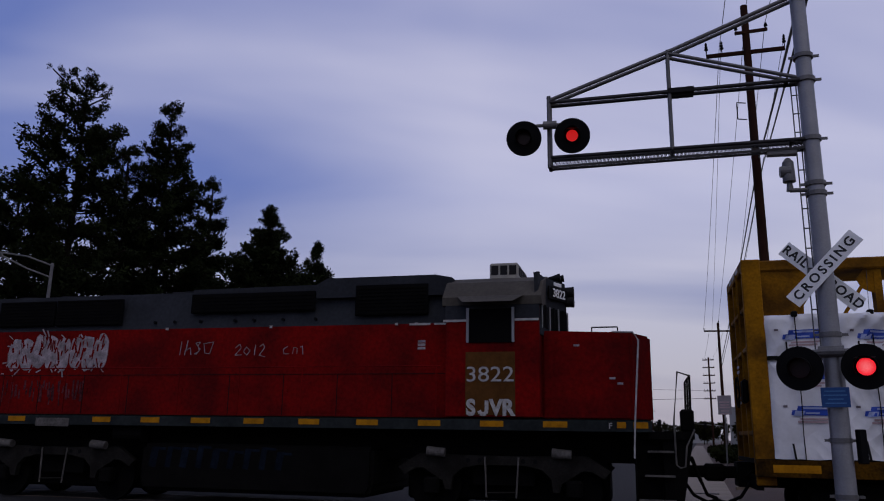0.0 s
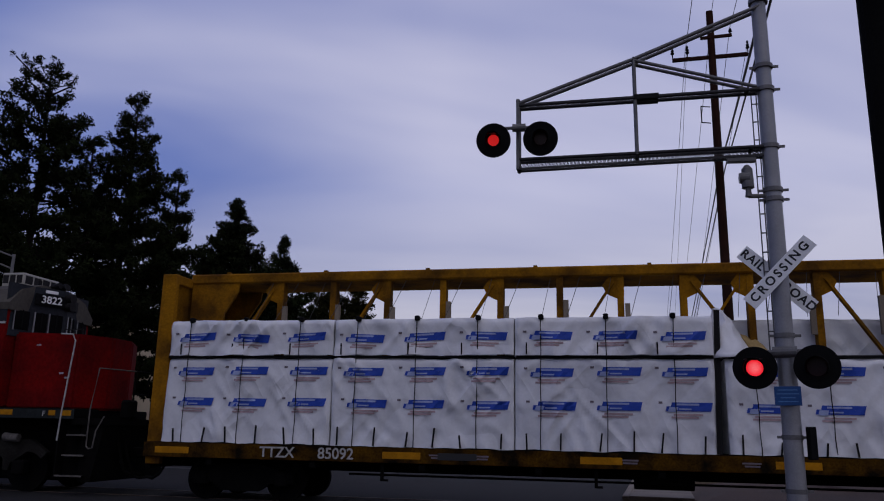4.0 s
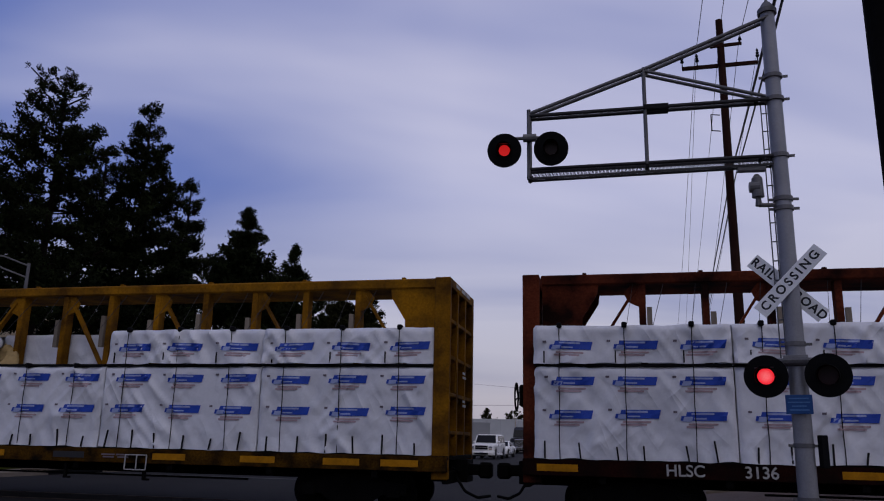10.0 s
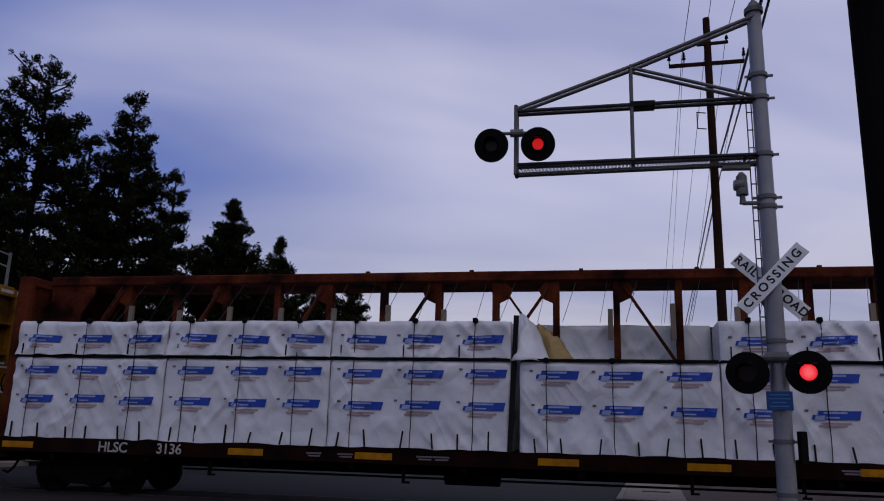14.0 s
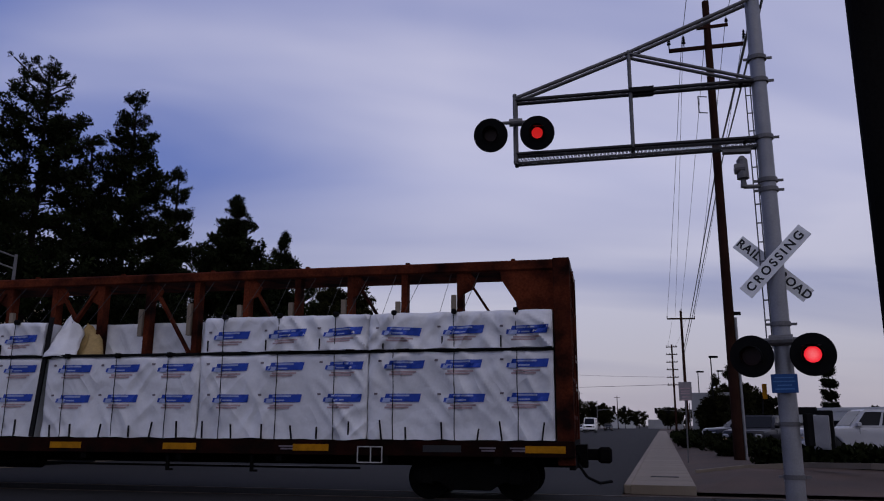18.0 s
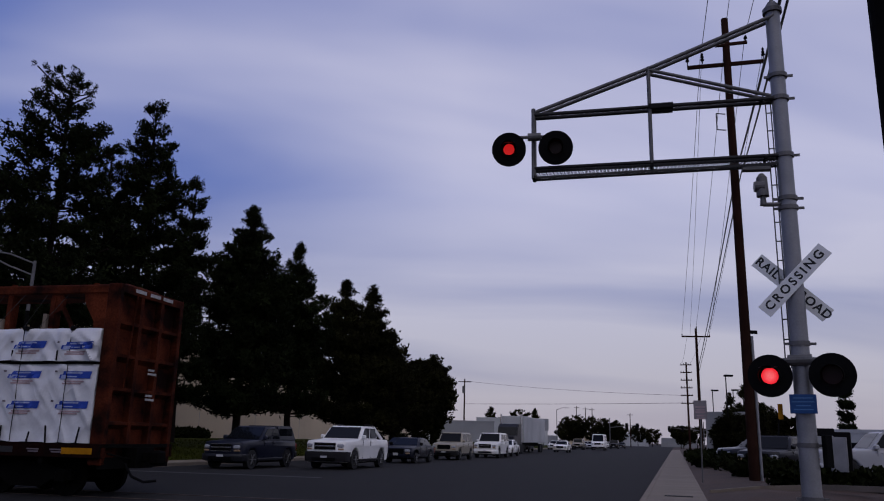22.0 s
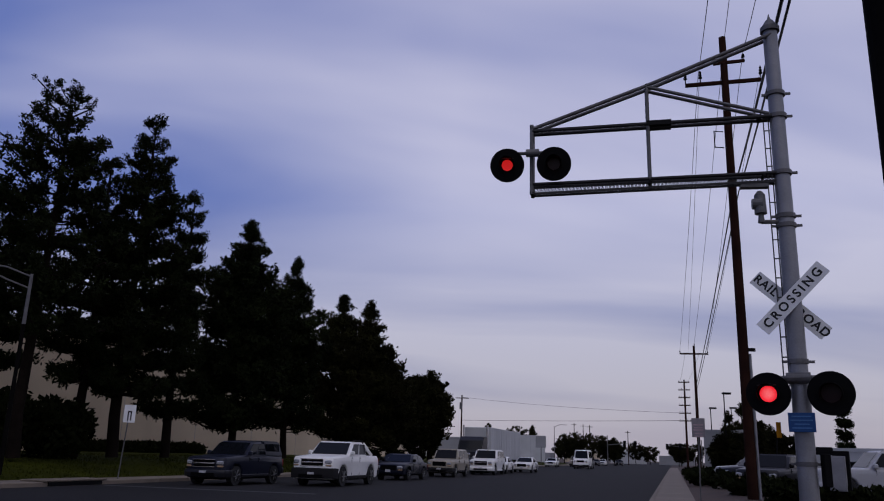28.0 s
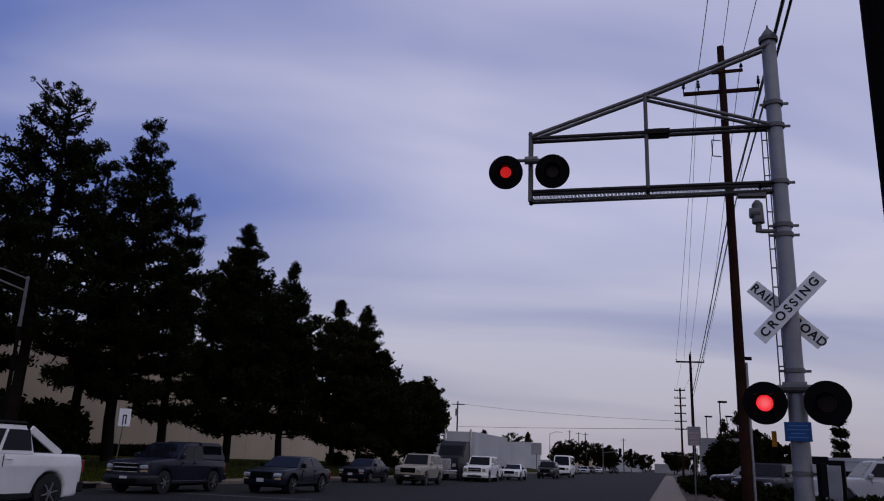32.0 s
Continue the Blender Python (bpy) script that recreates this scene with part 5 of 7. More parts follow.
# ---- crossing signal on its mast ----
MAST = Vector((5.835, 10.067, 0))       # the foot


def mast_at(z):
    return MAST + Vector((0, 0, z))


ARM = Vector((-0.945, 0.325, 0)).normalized()
ARM_N = Vector((ARM.y, -ARM.x, 0))      # across the arm
FACE = Vector((-0.58, -0.815, 0)).normalized()   # the way the lamps look
SIGNAL_TURN = math.degrees(math.atan2(FACE.y, FACE.x)) + 90   # turns -y to FACE


def lamp_head(sig, c, r, key_list, lit_phase, lens_r, lit, turn, tilt):
    """A flashing lamp: a black disc, a hood, a red lens that always glows, and an added vane that swings before the
    lens to make it flash.
    """
    head = new("lamp_head")
    head.empty_display_size = 0.1
    head.parent = sig
    head.matrix_basis = pose(c.x, c.y, c.z, 0, 0, turn) @ pose(0, 0, 0, tilt)
    head["label"] = "black round signal lamp with red lens"
    b = B()
    tube(b, (0, 0.0, 0), (0, 0.012, 0), r, seg=40)
    part("background", b, M_BLACK, head)
    b = B()
    tube(b, (0, 0.012, 0), (0, 0.16, 0), 0.17, 0.10, seg=24)
    part("housing", b, M_BLACK, head)
    b = B()
    rim = []
    for k in range(-9, 10):
        a, d = radians(90 + k * 14), -0.22 + 0.10 * abs(k) / 9
        rim.append([b.verts.new((math.cos(a) * (lens_r + 0.035), y, math.sin(a) * (lens_r + 0.035))) for y in (0.0, d)])
    for p, q in zip(rim, rim[1:]):
        b.faces.new((p[0], q[0], q[1], p[1]))
    v = part("visor", b, M_BLACK, head, smooth=True)
    v.modifiers.new("thick", "SOLIDIFY").thickness = 0.006
    b = B()
    tube(b, (0, -0.012, 0), (0, 0.0, 0), lens_r, seg=32)
    part("lens", b, lit, head, "lit red lens")
    # added vane: covers the ever-glowing lens for the unlit part of each flash
    vane = B()
    tube(vane, (0, -0.022, -lens_r), (0, -0.018, -lens_r), lens_r * 1.12, seg=24)
    vane_ob = part("shutter", vane, M_VANE_UNLIT, head, "added dark vane that hides the lit lens between flashes")
    vane_ob.matrix_basis = pose(0, 0, lens_r)
    key_list.append((vane_ob, lit_phase, lens_r))
    return head


FLASH_VANES = []
signal = thing("crossing_signal", pose(0, 0, 0), "grey railroad crossing signal mast with cantilever arm and flashing red lamps", "crossing signal")
b = B()
tube(b, mast_at(0), mast_at(3.3), 0.128, 0.116, seg=24)
tube(b, mast_at(3.3), mast_at(7.83), 0.116, 0.102, seg=24)
part("mast", b, M_ALU, signal, "weathered grey aluminium mast", smooth=True)
b = B()
tube(b, mast_at(7.80), mast_at(7.87), 0.138, seg=20)
tube(b, mast_at(7.87), mast_at(7.99), 0.13, 0.055, seg=20)
tube(b, mast_at(7.99), mast_at(8.10), 0.035, 0.005, seg=10)
part("cap", b, M_GALV, signal)
b = B()
tube(b, mast_at(0), mast_at(0.35), 0.28, 0.17, seg=20)
box(b, MAST.x - 0.3, MAST.x + 0.3, MAST.y - 0.3, MAST.y + 0.3, -0.05, 0.05, bevel=0.02)
part("base", b, M_ALU, signal)
for z in (0.8, 1.48, 2.82, 4.74, 4.88, 5.53, 6.41, 6.77):
    b = B()
    tube(b, mast_at(z - 0.03), mast_at(z + 0.03), 0.134, seg=20)
    bar(b, mast_at(z) - ARM * 0.21, mast_at(z) + ARM * 0.19, 0.024, 0.035)
    part("clamp", b, M_GALV, signal)


def arm_pt(d, side, z):
    return mast_at(z) + ARM * d + ARM_N * side


REACH, MIDW = 3.60, 1.84
for side in (-0.075, 0.075):
    for p, q, r, nm in (((REACH, 6.40), (0.0, 6.40), 0.030, "chord"), ((REACH, 5.52), (0.0, 5.52), 0.027, "chord"), ((REACH - 0.02, 6.44), (MIDW, 7.03), 0.030, "brace"), ((MIDW, 7.03), (0.0, 7.73), 0.030, "brace"), ((MIDW, 7.01), (0.12, 6.44), 0.027, "brace"), ((REACH, 6.50), (REACH, 5.36), 0.031, "upright"), ((MIDW, 7.02), (MIDW, 5.50), 0.027, "upright")):
        b = B()
        s0 = side
        tube(b, arm_pt(p[0], s0, p[1]), arm_pt(q[0], s0, q[1]), r, seg=10)
        part(nm, b, M_ARM_BACKLIT if nm == "chord" else M_GALV, signal, "galvanised steel tube")
for d, z in ((REACH, 6.46), (REACH, 5.38), (MIDW, 7.03), (MIDW, 6.40), (MIDW, 5.46), (0.25, 6.40), (0.25, 5.50)):
    b = B()
    tube(b, arm_pt(d, -0.10, z), arm_pt(d, 0.10, z), 0.03, seg=8)
    part("tie", b, M_DARK_STEEL, signal)
b = B()
bar(b, arm_pt(1.50, -0.075, 6.40), arm_pt(1.86, -0.075, 6.40), 0.085, 0.075)
bar(b, arm_pt(1.50, 0.075, 6.40), arm_pt(1.86, 0.075, 6.40), 0.085, 0.075)
part("splice_plate", b, M_DARK_STEEL, signal)
# walkway grating along the arm: two edge bars and many small cross bars
b = B()
for side in (-0.06, 0.06):
    bar(b, arm_pt(REACH - 0.02, side, 5.375), arm_pt(0.1, side, 5.40), 0.018, 0.034)
for k in range(64):
    d = 0.12 + k * (REACH - 0.18) / 63
    z = 5.515 - 0.006 * d
    for side in (-0.06, 0.06):
        bar(b, arm_pt(d, side, z - 0.11), arm_pt(d + 0.05, side, z), 0.008, 0.008)
        bar(b, arm_pt(d + 0.05, side, z - 0.11), arm_pt(d, side, z), 0.008, 0.008)
    bar(b, arm_pt(d, -0.06, z - 0.108), arm_pt(d, 0.06, z - 0.108), 0.009, 0.016)
part("walkway_grating", b, M_ARM_BACKLIT, signal, "expanded steel walkway grating")
# ladder at the back of the mast
def lad(s, z):
    return mast_at(z) + ARM * (0.135 + s) + ARM_N * 0.14


b = B()
for s in (-0.035, 0.035):
    tube(b, lad(s, 2.5), lad(s, 6.4), 0.009, seg=6)
for k in range(14):
    z = 2.62 + k * 0.28
    tube(b, lad(-0.07, z), lad(0.035, z), 0.010, seg=6)
part("ladder", b, M_GALV, signal)
# bell
b = B()
c = mast_at(5.07) + ARM * 0.32 + FACE * 0.04
tube(b, c + Vector((0, 0, -0.15)), c + Vector((0, 0, 0.13)), 0.085, 0.075, seg=16)
tube(b, c + Vector((0, 0, 0.13)), c + Vector((0, 0, 0.19)), 0.075, 0.03, seg=16)
tube(b, c + ARM * -0.02, c + ARM * 0.11, 0.10, 0.075, seg=16)
tube(b, c + Vector((0, 0, -0.15)), c + Vector((0, 0, -0.28)), 0.035, 0.05, seg=8)
tube(b, c + Vector((0, 0, -0.27)), mast_at(4.80), 0.032, seg=8)
part("bell", b, M_GALV, signal, "grey crossing bell")
b = B()
bar(b, arm_pt(0.2, 0.0, 5.35), arm_pt(0.58, 0.0, 5.36), 0.12, 0.06)
part("junction_box", b, M_GALV, signal)
# lamps at the tip of the arm
b = B()
CR = Vector((-FACE.y, FACE.x, 0))
CR = CR if CR.x > 0 else -CR
TIP_FACE = Vector((-0.27, -0.96, 0)).normalized()
TIP_TURN = math.degrees(math.atan2(TIP_FACE.y, TIP_FACE.x)) + 90
TR = Vector((-TIP_FACE.y, TIP_FACE.x, 0))
tip = arm_pt(REACH - 0.02, -0.1, 6.00) + TIP_FACE * 0.06
tube(b, tip - TR * 0.30, tip + TR * 0.30, 0.028, seg=8)
tube(b, tip - TR * 0.10, tip + TR * 0.10, 0.062, seg=12)
for s in (-0.30, 0.30):
    tube(b, tip + TR * s, tip + TR * s * 1.1 + Vector((0, 0, -0.14)), 0.034, seg=8)
part("crossarm", b, M_GALV, signal)
for s, ph in ((-0.355, 1), (0.355, 0)):
    lamp_head(signal, tip + TR * (s - 0.03) + TIP_FACE * 0.06 + Vector((0, 0, -0.21)), 0.262, FLASH_VANES, ph, 0.085, M_LAMP_DIM, TIP_TURN, 12)
# lamps on the mast
low = mast_at(2.59) + FACE * 0.12
b = B()
tube(b, low - CR * 0.34, low + CR * 0.34, 0.035, seg=8)
tube(b, low - CR * 0.15, low + CR * 0.15, 0.075, seg=12)
part("crossarm", b, M_GALV, signal)
for s, ph in ((-0.38, 1), (0.38, 0)):
    lamp_head(signal, low + CR * s + FACE * 0.08 + Vector((0, 0, -0.21)), 0.285, FLASH_VANES, ph, 0.108, M_LAMP_ON, SIGNAL_TURN, 5)
# crossbuck: two blades, one before and one behind the mast
for tilt, off, nm in ((45, 0.165, 0), (-45, -0.15, 1)):
    b = B()
    half = 0.585 if nm == 0 else 0.61
    box(b, -half, half, -0.004, 0.004, -0.108, 0.108, bevel=0.003)
    blade = part("crossbuck_blade", b, M_SIGN_WHITE, signal, "white crossbuck blade with black capitals")
    c = mast_at(3.67 if nm == 0 else 3.63) + FACE * off + Vector((0.02 if nm == 0 else -0.065, 0, 0))
    blade.matrix_basis = pose(c.x, c.y, c.z, 0, 0, SIGNAL_TURN) @ pose(0, 0, 0, 0, -tilt, 0)
    words = (("CROSSING", 0.0),) if nm == 0 else (("RAIL", -0.415), ("ROAD", 0.385))
    for text, x in words:
        word = lettering("blade_lettering", text, 0.166, M_LETTER_BLACK, blade, pose(x, -0.0062, 0, 90, 0, 0), 0.001, 1.0, 0.028)
        word.data.space_character = 1.42 if nm == 0 else 1.15
# blue notice
b = B()
box(b, -0.165, 0.165, -0.004, 0.004, -0.125, 0.125, bevel=0.003)
notice = part("notice", b, M_SIGN_BLUE, signal, "small blue notice plate")
c = mast_at(2.01) + FACE * 0.165
notice.matrix_basis = pose(c.x, c.y, c.z, 0, 0, SIGNAL_TURN)
for k, w in enumerate((0.12, 0.135, 0.09, 0.12)):
    one_box("writing", (-w, w, -0.0065, -0.004, 0.07 - k * 0.05, 0.085 - k * 0.05), M_NOTICE_INK, notice, "pale bars of writing")
# conduit box low on the mast
b = B()
c = mast_at(1.4) + CR * 0.23
box(b, c.x - 0.05, c.x + 0.05, c.y - 0.05, c.y + 0.05, 1.2, 1.62, bevel=0.01)
part("junction_box", b, M_BLACK, signal)


# ---- trees ----
def leaf_cloud(centres, sizes, seed, blades, lean=0.55, wide=0.32):
    """Many small tufts of needles or leaves: narrow triangles that spread from each centre."""
    r = np.random.RandomState(seed)
    n = len(centres)
    c = np.repeat(np.asarray(centres, dtype=float), blades, axis=0)
    s = np.repeat(np.asarray(sizes, dtype=float), blades) * (0.6 + 0.8 * r.rand(n * blades))
    d = r.normal(size=(n * blades, 3))
    d[:, 2] += lean
    d /= np.linalg.norm(d, axis=1)[:, None]
    o = r.normal(size=(n * blades, 3))
    side = np.cross(d, o)
    side /= np.linalg.norm(side, axis=1)[:, None] + 1e-9
    base = c + r.normal(size=(n * blades, 3)) * s[:, None] * 0.32
    tip = base + d * s[:, None]
    w = (wide * s)[:, None]
    verts = np.concatenate([base, base + d * s[:, None] * 0.55 + side * w, tip, base + d * s[:, None] * 0.5 - side * w], axis=1).reshape(-1, 3)
    k = np.arange(n * blades) * 4
    faces = np.stack([k, k + 1, k + 2, k + 3], axis=1)
    return verts, faces


def cloud_part(name, verts, faces, material, parent, label=""):
    me = bpy.data.meshes.new(name)
    me.from_pydata(verts.tolist(), [], faces.tolist())
    me.materials.append(material)
    ob = new(name, me)
    ob.parent = parent
    if label:
        ob["label"] = label
    return ob


def conifer(foot, top, radius, seed, label, shape="cone", crown_from=0.14, branches=120, clump=0.55, dense=1.0, material=None, name="pine_tree", category="tree"):
    r = random.Random(seed)
    foot, top = Vector(foot), Vector(top)
    tree = thing(name, pose(*foot), label, category, group="trees along the lawn")
    axis = top - foot
    h = axis.z
    b = B()
    line = [axis * (i / 9) * 0.985 + (Vector((0.10 * math.sin(seed + i * 0.55), 0.1 * math.cos(seed * 2 + i * 0.44), 0)) if i else Vector()) for i in range(10)]
    swept(b, line, 0.014 * h + 0.05, 9, 0.03)
    part("trunk", b, M_BARK, tree, "straight brown trunk", smooth=True)
    centres, sizes = [], []
    lb = B()
    open_crown = shape in ("pine", "spire")
    step = 1.15 if open_crown else 1.6
    whorls = max(4, int(h * (1 - crown_from) / step))
    lobe = [r.uniform(0.62, 1.22) for q in range(7)]

    def puff(p, size, n):
        """One tuft of needles, a loose ball with a ragged edge."""
        for z in range(n):
            o = Vector((r.gauss(0, 1), r.gauss(0, 1), r.gauss(0, 1) * 0.85))
            centres.append(p + o.normalized() * size * 0.62 * r.random() ** 0.5)
            sizes.append(size * 0.42)

    for k in range(branches):
        f = ((k + r.random()) / branches) ** 0.92
        if shape != "round":
            f = (math.floor(f * whorls) + (0.5 if open_crown else 0.74) * r.random()) / whorls
        f = crown_from + (1 - crown_from) * f
        g = (1 - f) / (1 - crown_from)              # 0 at the top, 1 at the crown's foot
        az = k * 2.399 + r.uniform(-0.5, 0.5)
        uneven = lobe[int(az * 1.1 + f * 9) % 7]
        if shape == "spire":
            rad = radius * (0.06 + 0.94 * min(1, g * 1.35) ** 0.85) * (0.55 + 0.5 * r.random()) * (0.3 + 0.7 * uneven)
        elif shape == "cone":
            rad = radius * (0.04 + 0.96 * min(1, g * 1.15) ** 0.9) * (0.55 + 0.5 * r.random()) * (0.35 + 0.65 * uneven)
        elif shape == "column":
            rad = radius * (0.03 + 0.97 * min(1, g * 1.9) ** 0.9) * (0.55 + 0.5 * r.random()) * (0.4 + 0.6 * uneven)
        elif shape == "pine":
            rad = radius * (0.30 + 0.76 * min(1, g * 1.7) ** 0.8) * (0.5 + 0.55 * r.random()) * uneven
        else:
            rad = radius * math.sqrt(max(0.04, 1 - (2 * abs(g - 0.52)) ** 2.2)) * (0.6 + 0.45 * r.random()) * (0.4 + 0.6 * uneven)
        rise = {"cone": 0.62 - 0.55 * g, "spire": 0.95 - 0.75 * g, "column": 0.95 - 0.6 * g, "pine": 0.75 - 0.6 * g, "round": 0.5 - 0.3 * g}[shape] + r.uniform(-0.12, 0.12)
        d = Vector((math.cos(az), math.sin(az), 0))
        p0 = axis * f
        end = p0 + d * rad + Vector((0, 0, rad * rise * 0.6))
        mid = (p0 + end) / 2 + Vector((0, 0, -0.10 * rad))
        if rad > 0.6:
            swept(lb, [p0, mid, end], 0.014 + 0.012 * rad, 5)
        small = 0.5 + 0.5 * min(1, g * 2.5)
        if open_crown:
            m = max(1, int(round(rad * 3.0 * dense)))
            for q in range(m):                           # tufts stand up along the outer part of each branch
                t = 1.0 - 0.68 * (q / m) ** 1.1
                p = p0.lerp(mid, t * 2) if t < 0.5 else mid.lerp(end, t * 2 - 1)
                aside = Vector((-d.y, d.x, 0)) * r.uniform(-1, 1) * 0.34 * rad * (0.25 + 0.5 * t)
                puff(p + aside + Vector((0, 0, r.uniform(0.02, 0.22))), clump * (0.62 + 0.5 * r.random()) * small, 8)
        else:
            m = max(2, int(rad * 2.1 * dense))
            for q in range(m):
                t = (0.25 if g < 0.25 else 0.38) + 0.66 * ((q + r.random()) / m) ** 0.8
                p = p0 + (end - p0) * t + Vector((r.uniform(-1, 1), r.uniform(-1, 1), r.uniform(-0.25, 0.75))) * (0.12 + 0.09 * rad * t) + Vector((0, 0, 0.22 * rad * max(0, t - 0.5)))
                puff(p, clump * (0.5 + 0.5 * r.random()) * (0.42 + 0.58 * min(1, g * 2.2)), 8)
    for q in range(9):                                   # the leader's own tufts
        f = q / 9
        puff(axis * (1 - 0.9 / h * f * f - 0.012) + Vector((r.gauss(0, 0.05 + 0.12 * f), r.gauss(0, 0.05 + 0.12 * f), 0)), clump * (0.34 + 0.22 * f), 5)
    if shape == "pine":                                  # two more leaders beside the first
        for sx in (-1, 1):
            tip = axis * 0.985 + Vector((sx * 1.05, 0.2 * sx, -0.05 * h * r.random()))
            swept(lb, [axis * 0.90, tip * 0.5 + axis * 0.45 + Vector((sx * 0.3, 0, 0)), tip], 0.04, 5)
            for q in range(6):
                puff(tip + Vector((-sx * 0.07 * q, 0, -0.27 * q)), clump * (0.42 + 0.05 * q), 6)
    tagged(part("limb", lb, M_BARK, tree), "thin bare dark brown limbs of the tree", kind="stuff")
    v, f = leaf_cloud([tuple(c) for c in centres], sizes, seed, 8, 0.35, 0.22 if shape != "round" else 0.34)
    cloud_part("crown", v, f, material or M_LEAF, tree, "dark uneven crown of needles")
    return tree


conifer((-14.35, 35.3, 0.8), (-14.35, 35.3, 17.75), 3.0, 11, "tall dark pine with an open, knobbly crown on the lawn", "pine", 0.31, 108, 0.52, 1.1)
conifer((-18.6, 39.5, 0.9), (-18.6, 39.5, 13.9), 3.4, 43, "broad dark pine half hidden behind another", "pine", 0.30, 80, 0.55, 1.1)
conifer((-13.55, 39.9, 0.85), (-13.55, 39.9, 16.1), 2.5, 37, "dark pine close beside taller ones", "spire", 0.22, 112, 0.52, 1.1)
conifer((-12.2, 41.5, 0.85), (-12.2, 41.5, 19.3), 3.0, 23, "tall dark pine with a pointed crown on the lawn", "spire", 0.16, 200, 0.52, 1.15)
conifer((-10.67, 45.85, 0.85), (-10.67, 45.85, 16.5), 2.2, 41, "slender dark pine beside taller ones", "spire", 0.14, 165, 0.52, 1.2)
conifer((-7.95, 51.26, 0.9), (-7.95, 51.26, 16.4), 2.9, 53, "dense dark conifer reaching low to the lawn", "column", 0.10, 290, 0.72, 1.7)
conifer((-5.3, 57.5, 0.9), (-5.3, 57.5, 15.5), 2.4, 61, "dark conifer with a pointed crown behind the parked cars", "column", 0.12, 220, 0.72, 1.6)
conifer((-1.89, 65.0, 0.9), (-1.89, 65.0, 14.3), 2.6, 71, "broad dark tree with an uneven crown", "column", 0.10, 200, 0.80, 1.6, M_LEAF_BROAD, "broadleaf_tree")
conifer((0.23, 67.6, 0.9), (0.4, 67.6, 14.4), 4.1, 83, "broad dark tree beside another of its kind", "cone", 0.09, 210, 0.80, 1.6, M_LEAF_BROAD, "broadleaf_tree")
conifer((2.6, 74.0, 0.9), (2.6, 74.0, 9.6), 2.3, 89, "lower broad dark tree in a row", "round", 0.08, 110, 0.75, 1.6, M_LEAF_BROAD, "broadleaf_tree")
conifer((7.3, 84.8, 0.8), (7.3, 84.8, 10.0), 2.4, 97, "round tree with reddish dark leaves near the trucks", "round", 0.10, 110, 0.75, 1.6, M_LEAF_BROAD, "broadleaf_tree")
conifer((5.6, 82.5, 0.8), (5.6, 82.5, 9.3), 2.4, 101, "round tree with dark leaves near the trucks", "round", 0.10, 100, 0.75, 1.6, M_LEAF_BROAD, "broadleaf_tree")


def shrub(m, rx, ry, h, seed, label, name="shrub", material=None, n=260, leaf=0.22):
    r = np.random.RandomState(seed)
    ob = thing(name, m, label, "shrub", group="shrubs by the wall")
    u = r.normal(size=(n, 3))
    u /= np.linalg.norm(u, axis=1)[:, None]
    rad = 0.72 + 0.3 * r.rand(n) + 0.10 * np.sin(u[:, 0] * 7 + seed) * np.cos(u[:, 1] * 6)
    c = u * rad[:, None] * np.array([rx, ry, h * 0.5]) + np.array([0, 0, h * 0.48])
    c = c[c[:, 2] > 0.02]
    v, f = leaf_cloud(c, np.full(len(c), leaf), seed, 6)
    cloud_part("foliage", v, f, material or M_HEDGE, ob)
    b = B()
    for k in range(5):
        a = k * 1.26
        tube(b, (0, 0, 0), (math.cos(a) * rx * 0.5, math.sin(a) * ry * 0.5, h * 0.6), 0.03, 0.012, seg=5)
    part("stem", b, M_BARK, ob)
    return ob


shrub(pose(-16.6, 38.2, 0.85), 1.9, 1.4, 2.9, 3, "large dark unclipped bush under the pines", "bush", n=700, leaf=0.30)
shrub(pose(-14.5, 39.6, 0.85), 1.8, 1.4, 2.6, 4, "large dark unclipped bush beside another", "bush", n=650, leaf=0.30)
for k in range(9):
    p = road_pt(-38.2, 46.0 + k * 1.6, 0.92)
    shrub(pose(*p), 0.72, 0.6, 0.72, 20 + k, "low clipped dark shrub at the foot of the wall")
for k in range(5):
    p = road_pt(-28.2 + 0.4 * k, 66 + k * 6.0, 0.75)
    shrub(pose(*p), 0.9, 0.8, 1.0, 50 + k, "low dark shrub under the trees")


# ---- vehicles ----
def wheel_unit(car, x, y, r, wheels):
    w = new("wheel")
    w.empty_display_size = 0.1
    w.parent = car
    w.matrix_basis = pose(x, y, r)
    wheels.append((w, x, y, r))
    s = 1 if y > 0 else -1
    b = B()
    tube(b, (0, -0.11, 0), (0, 0.11, 0), r, seg=28)
    part("tyre", b, M_TYRE, w)
    b = B()
    tube(b, (0, s * 0.10, 0), (0, s * 0.118, 0), r * 0.64, r * 0.60, seg=24)
    rim = part("rim", b, M_TRIM, w)
    b = B()
    for k in range(6):
        a = k * math.pi / 3
        bar(b, (0, s * 0.124, 0), (math.cos(a) * r * 0.58, s * 0.122, math.sin(a) * r * 0.58), 0.02, r * 0.17, up=(0, 1, 0))
    tube(b, (0, s * 0.11, 0), (0, s * 0.132, 0), r * 0.17, seg=12)
    part("spokes", b, M_RIM, w)
    return w


def smooth_profile(pts, n=3):
    """Rounds the corners of a closed profile a little."""
    out = []
    m = len(pts)
    for i in range(m):
        p, a, c = Vector(pts[i]), Vector(pts[i - 1]), Vector(pts[(i + 1) % m])
        r = min(0.12, (p - a).length * 0.35, (c - p).length * 0.35)
        q0, q1 = p + (a - p).normalized() * r, p + (c - p).normalized() * r
        for k in range(n):
            t = k / (n - 1)
            out.append(tuple(q0 * (1 - t) ** 2 + p * 2 * t * (1 - t) + q1 * t * t))
    return out


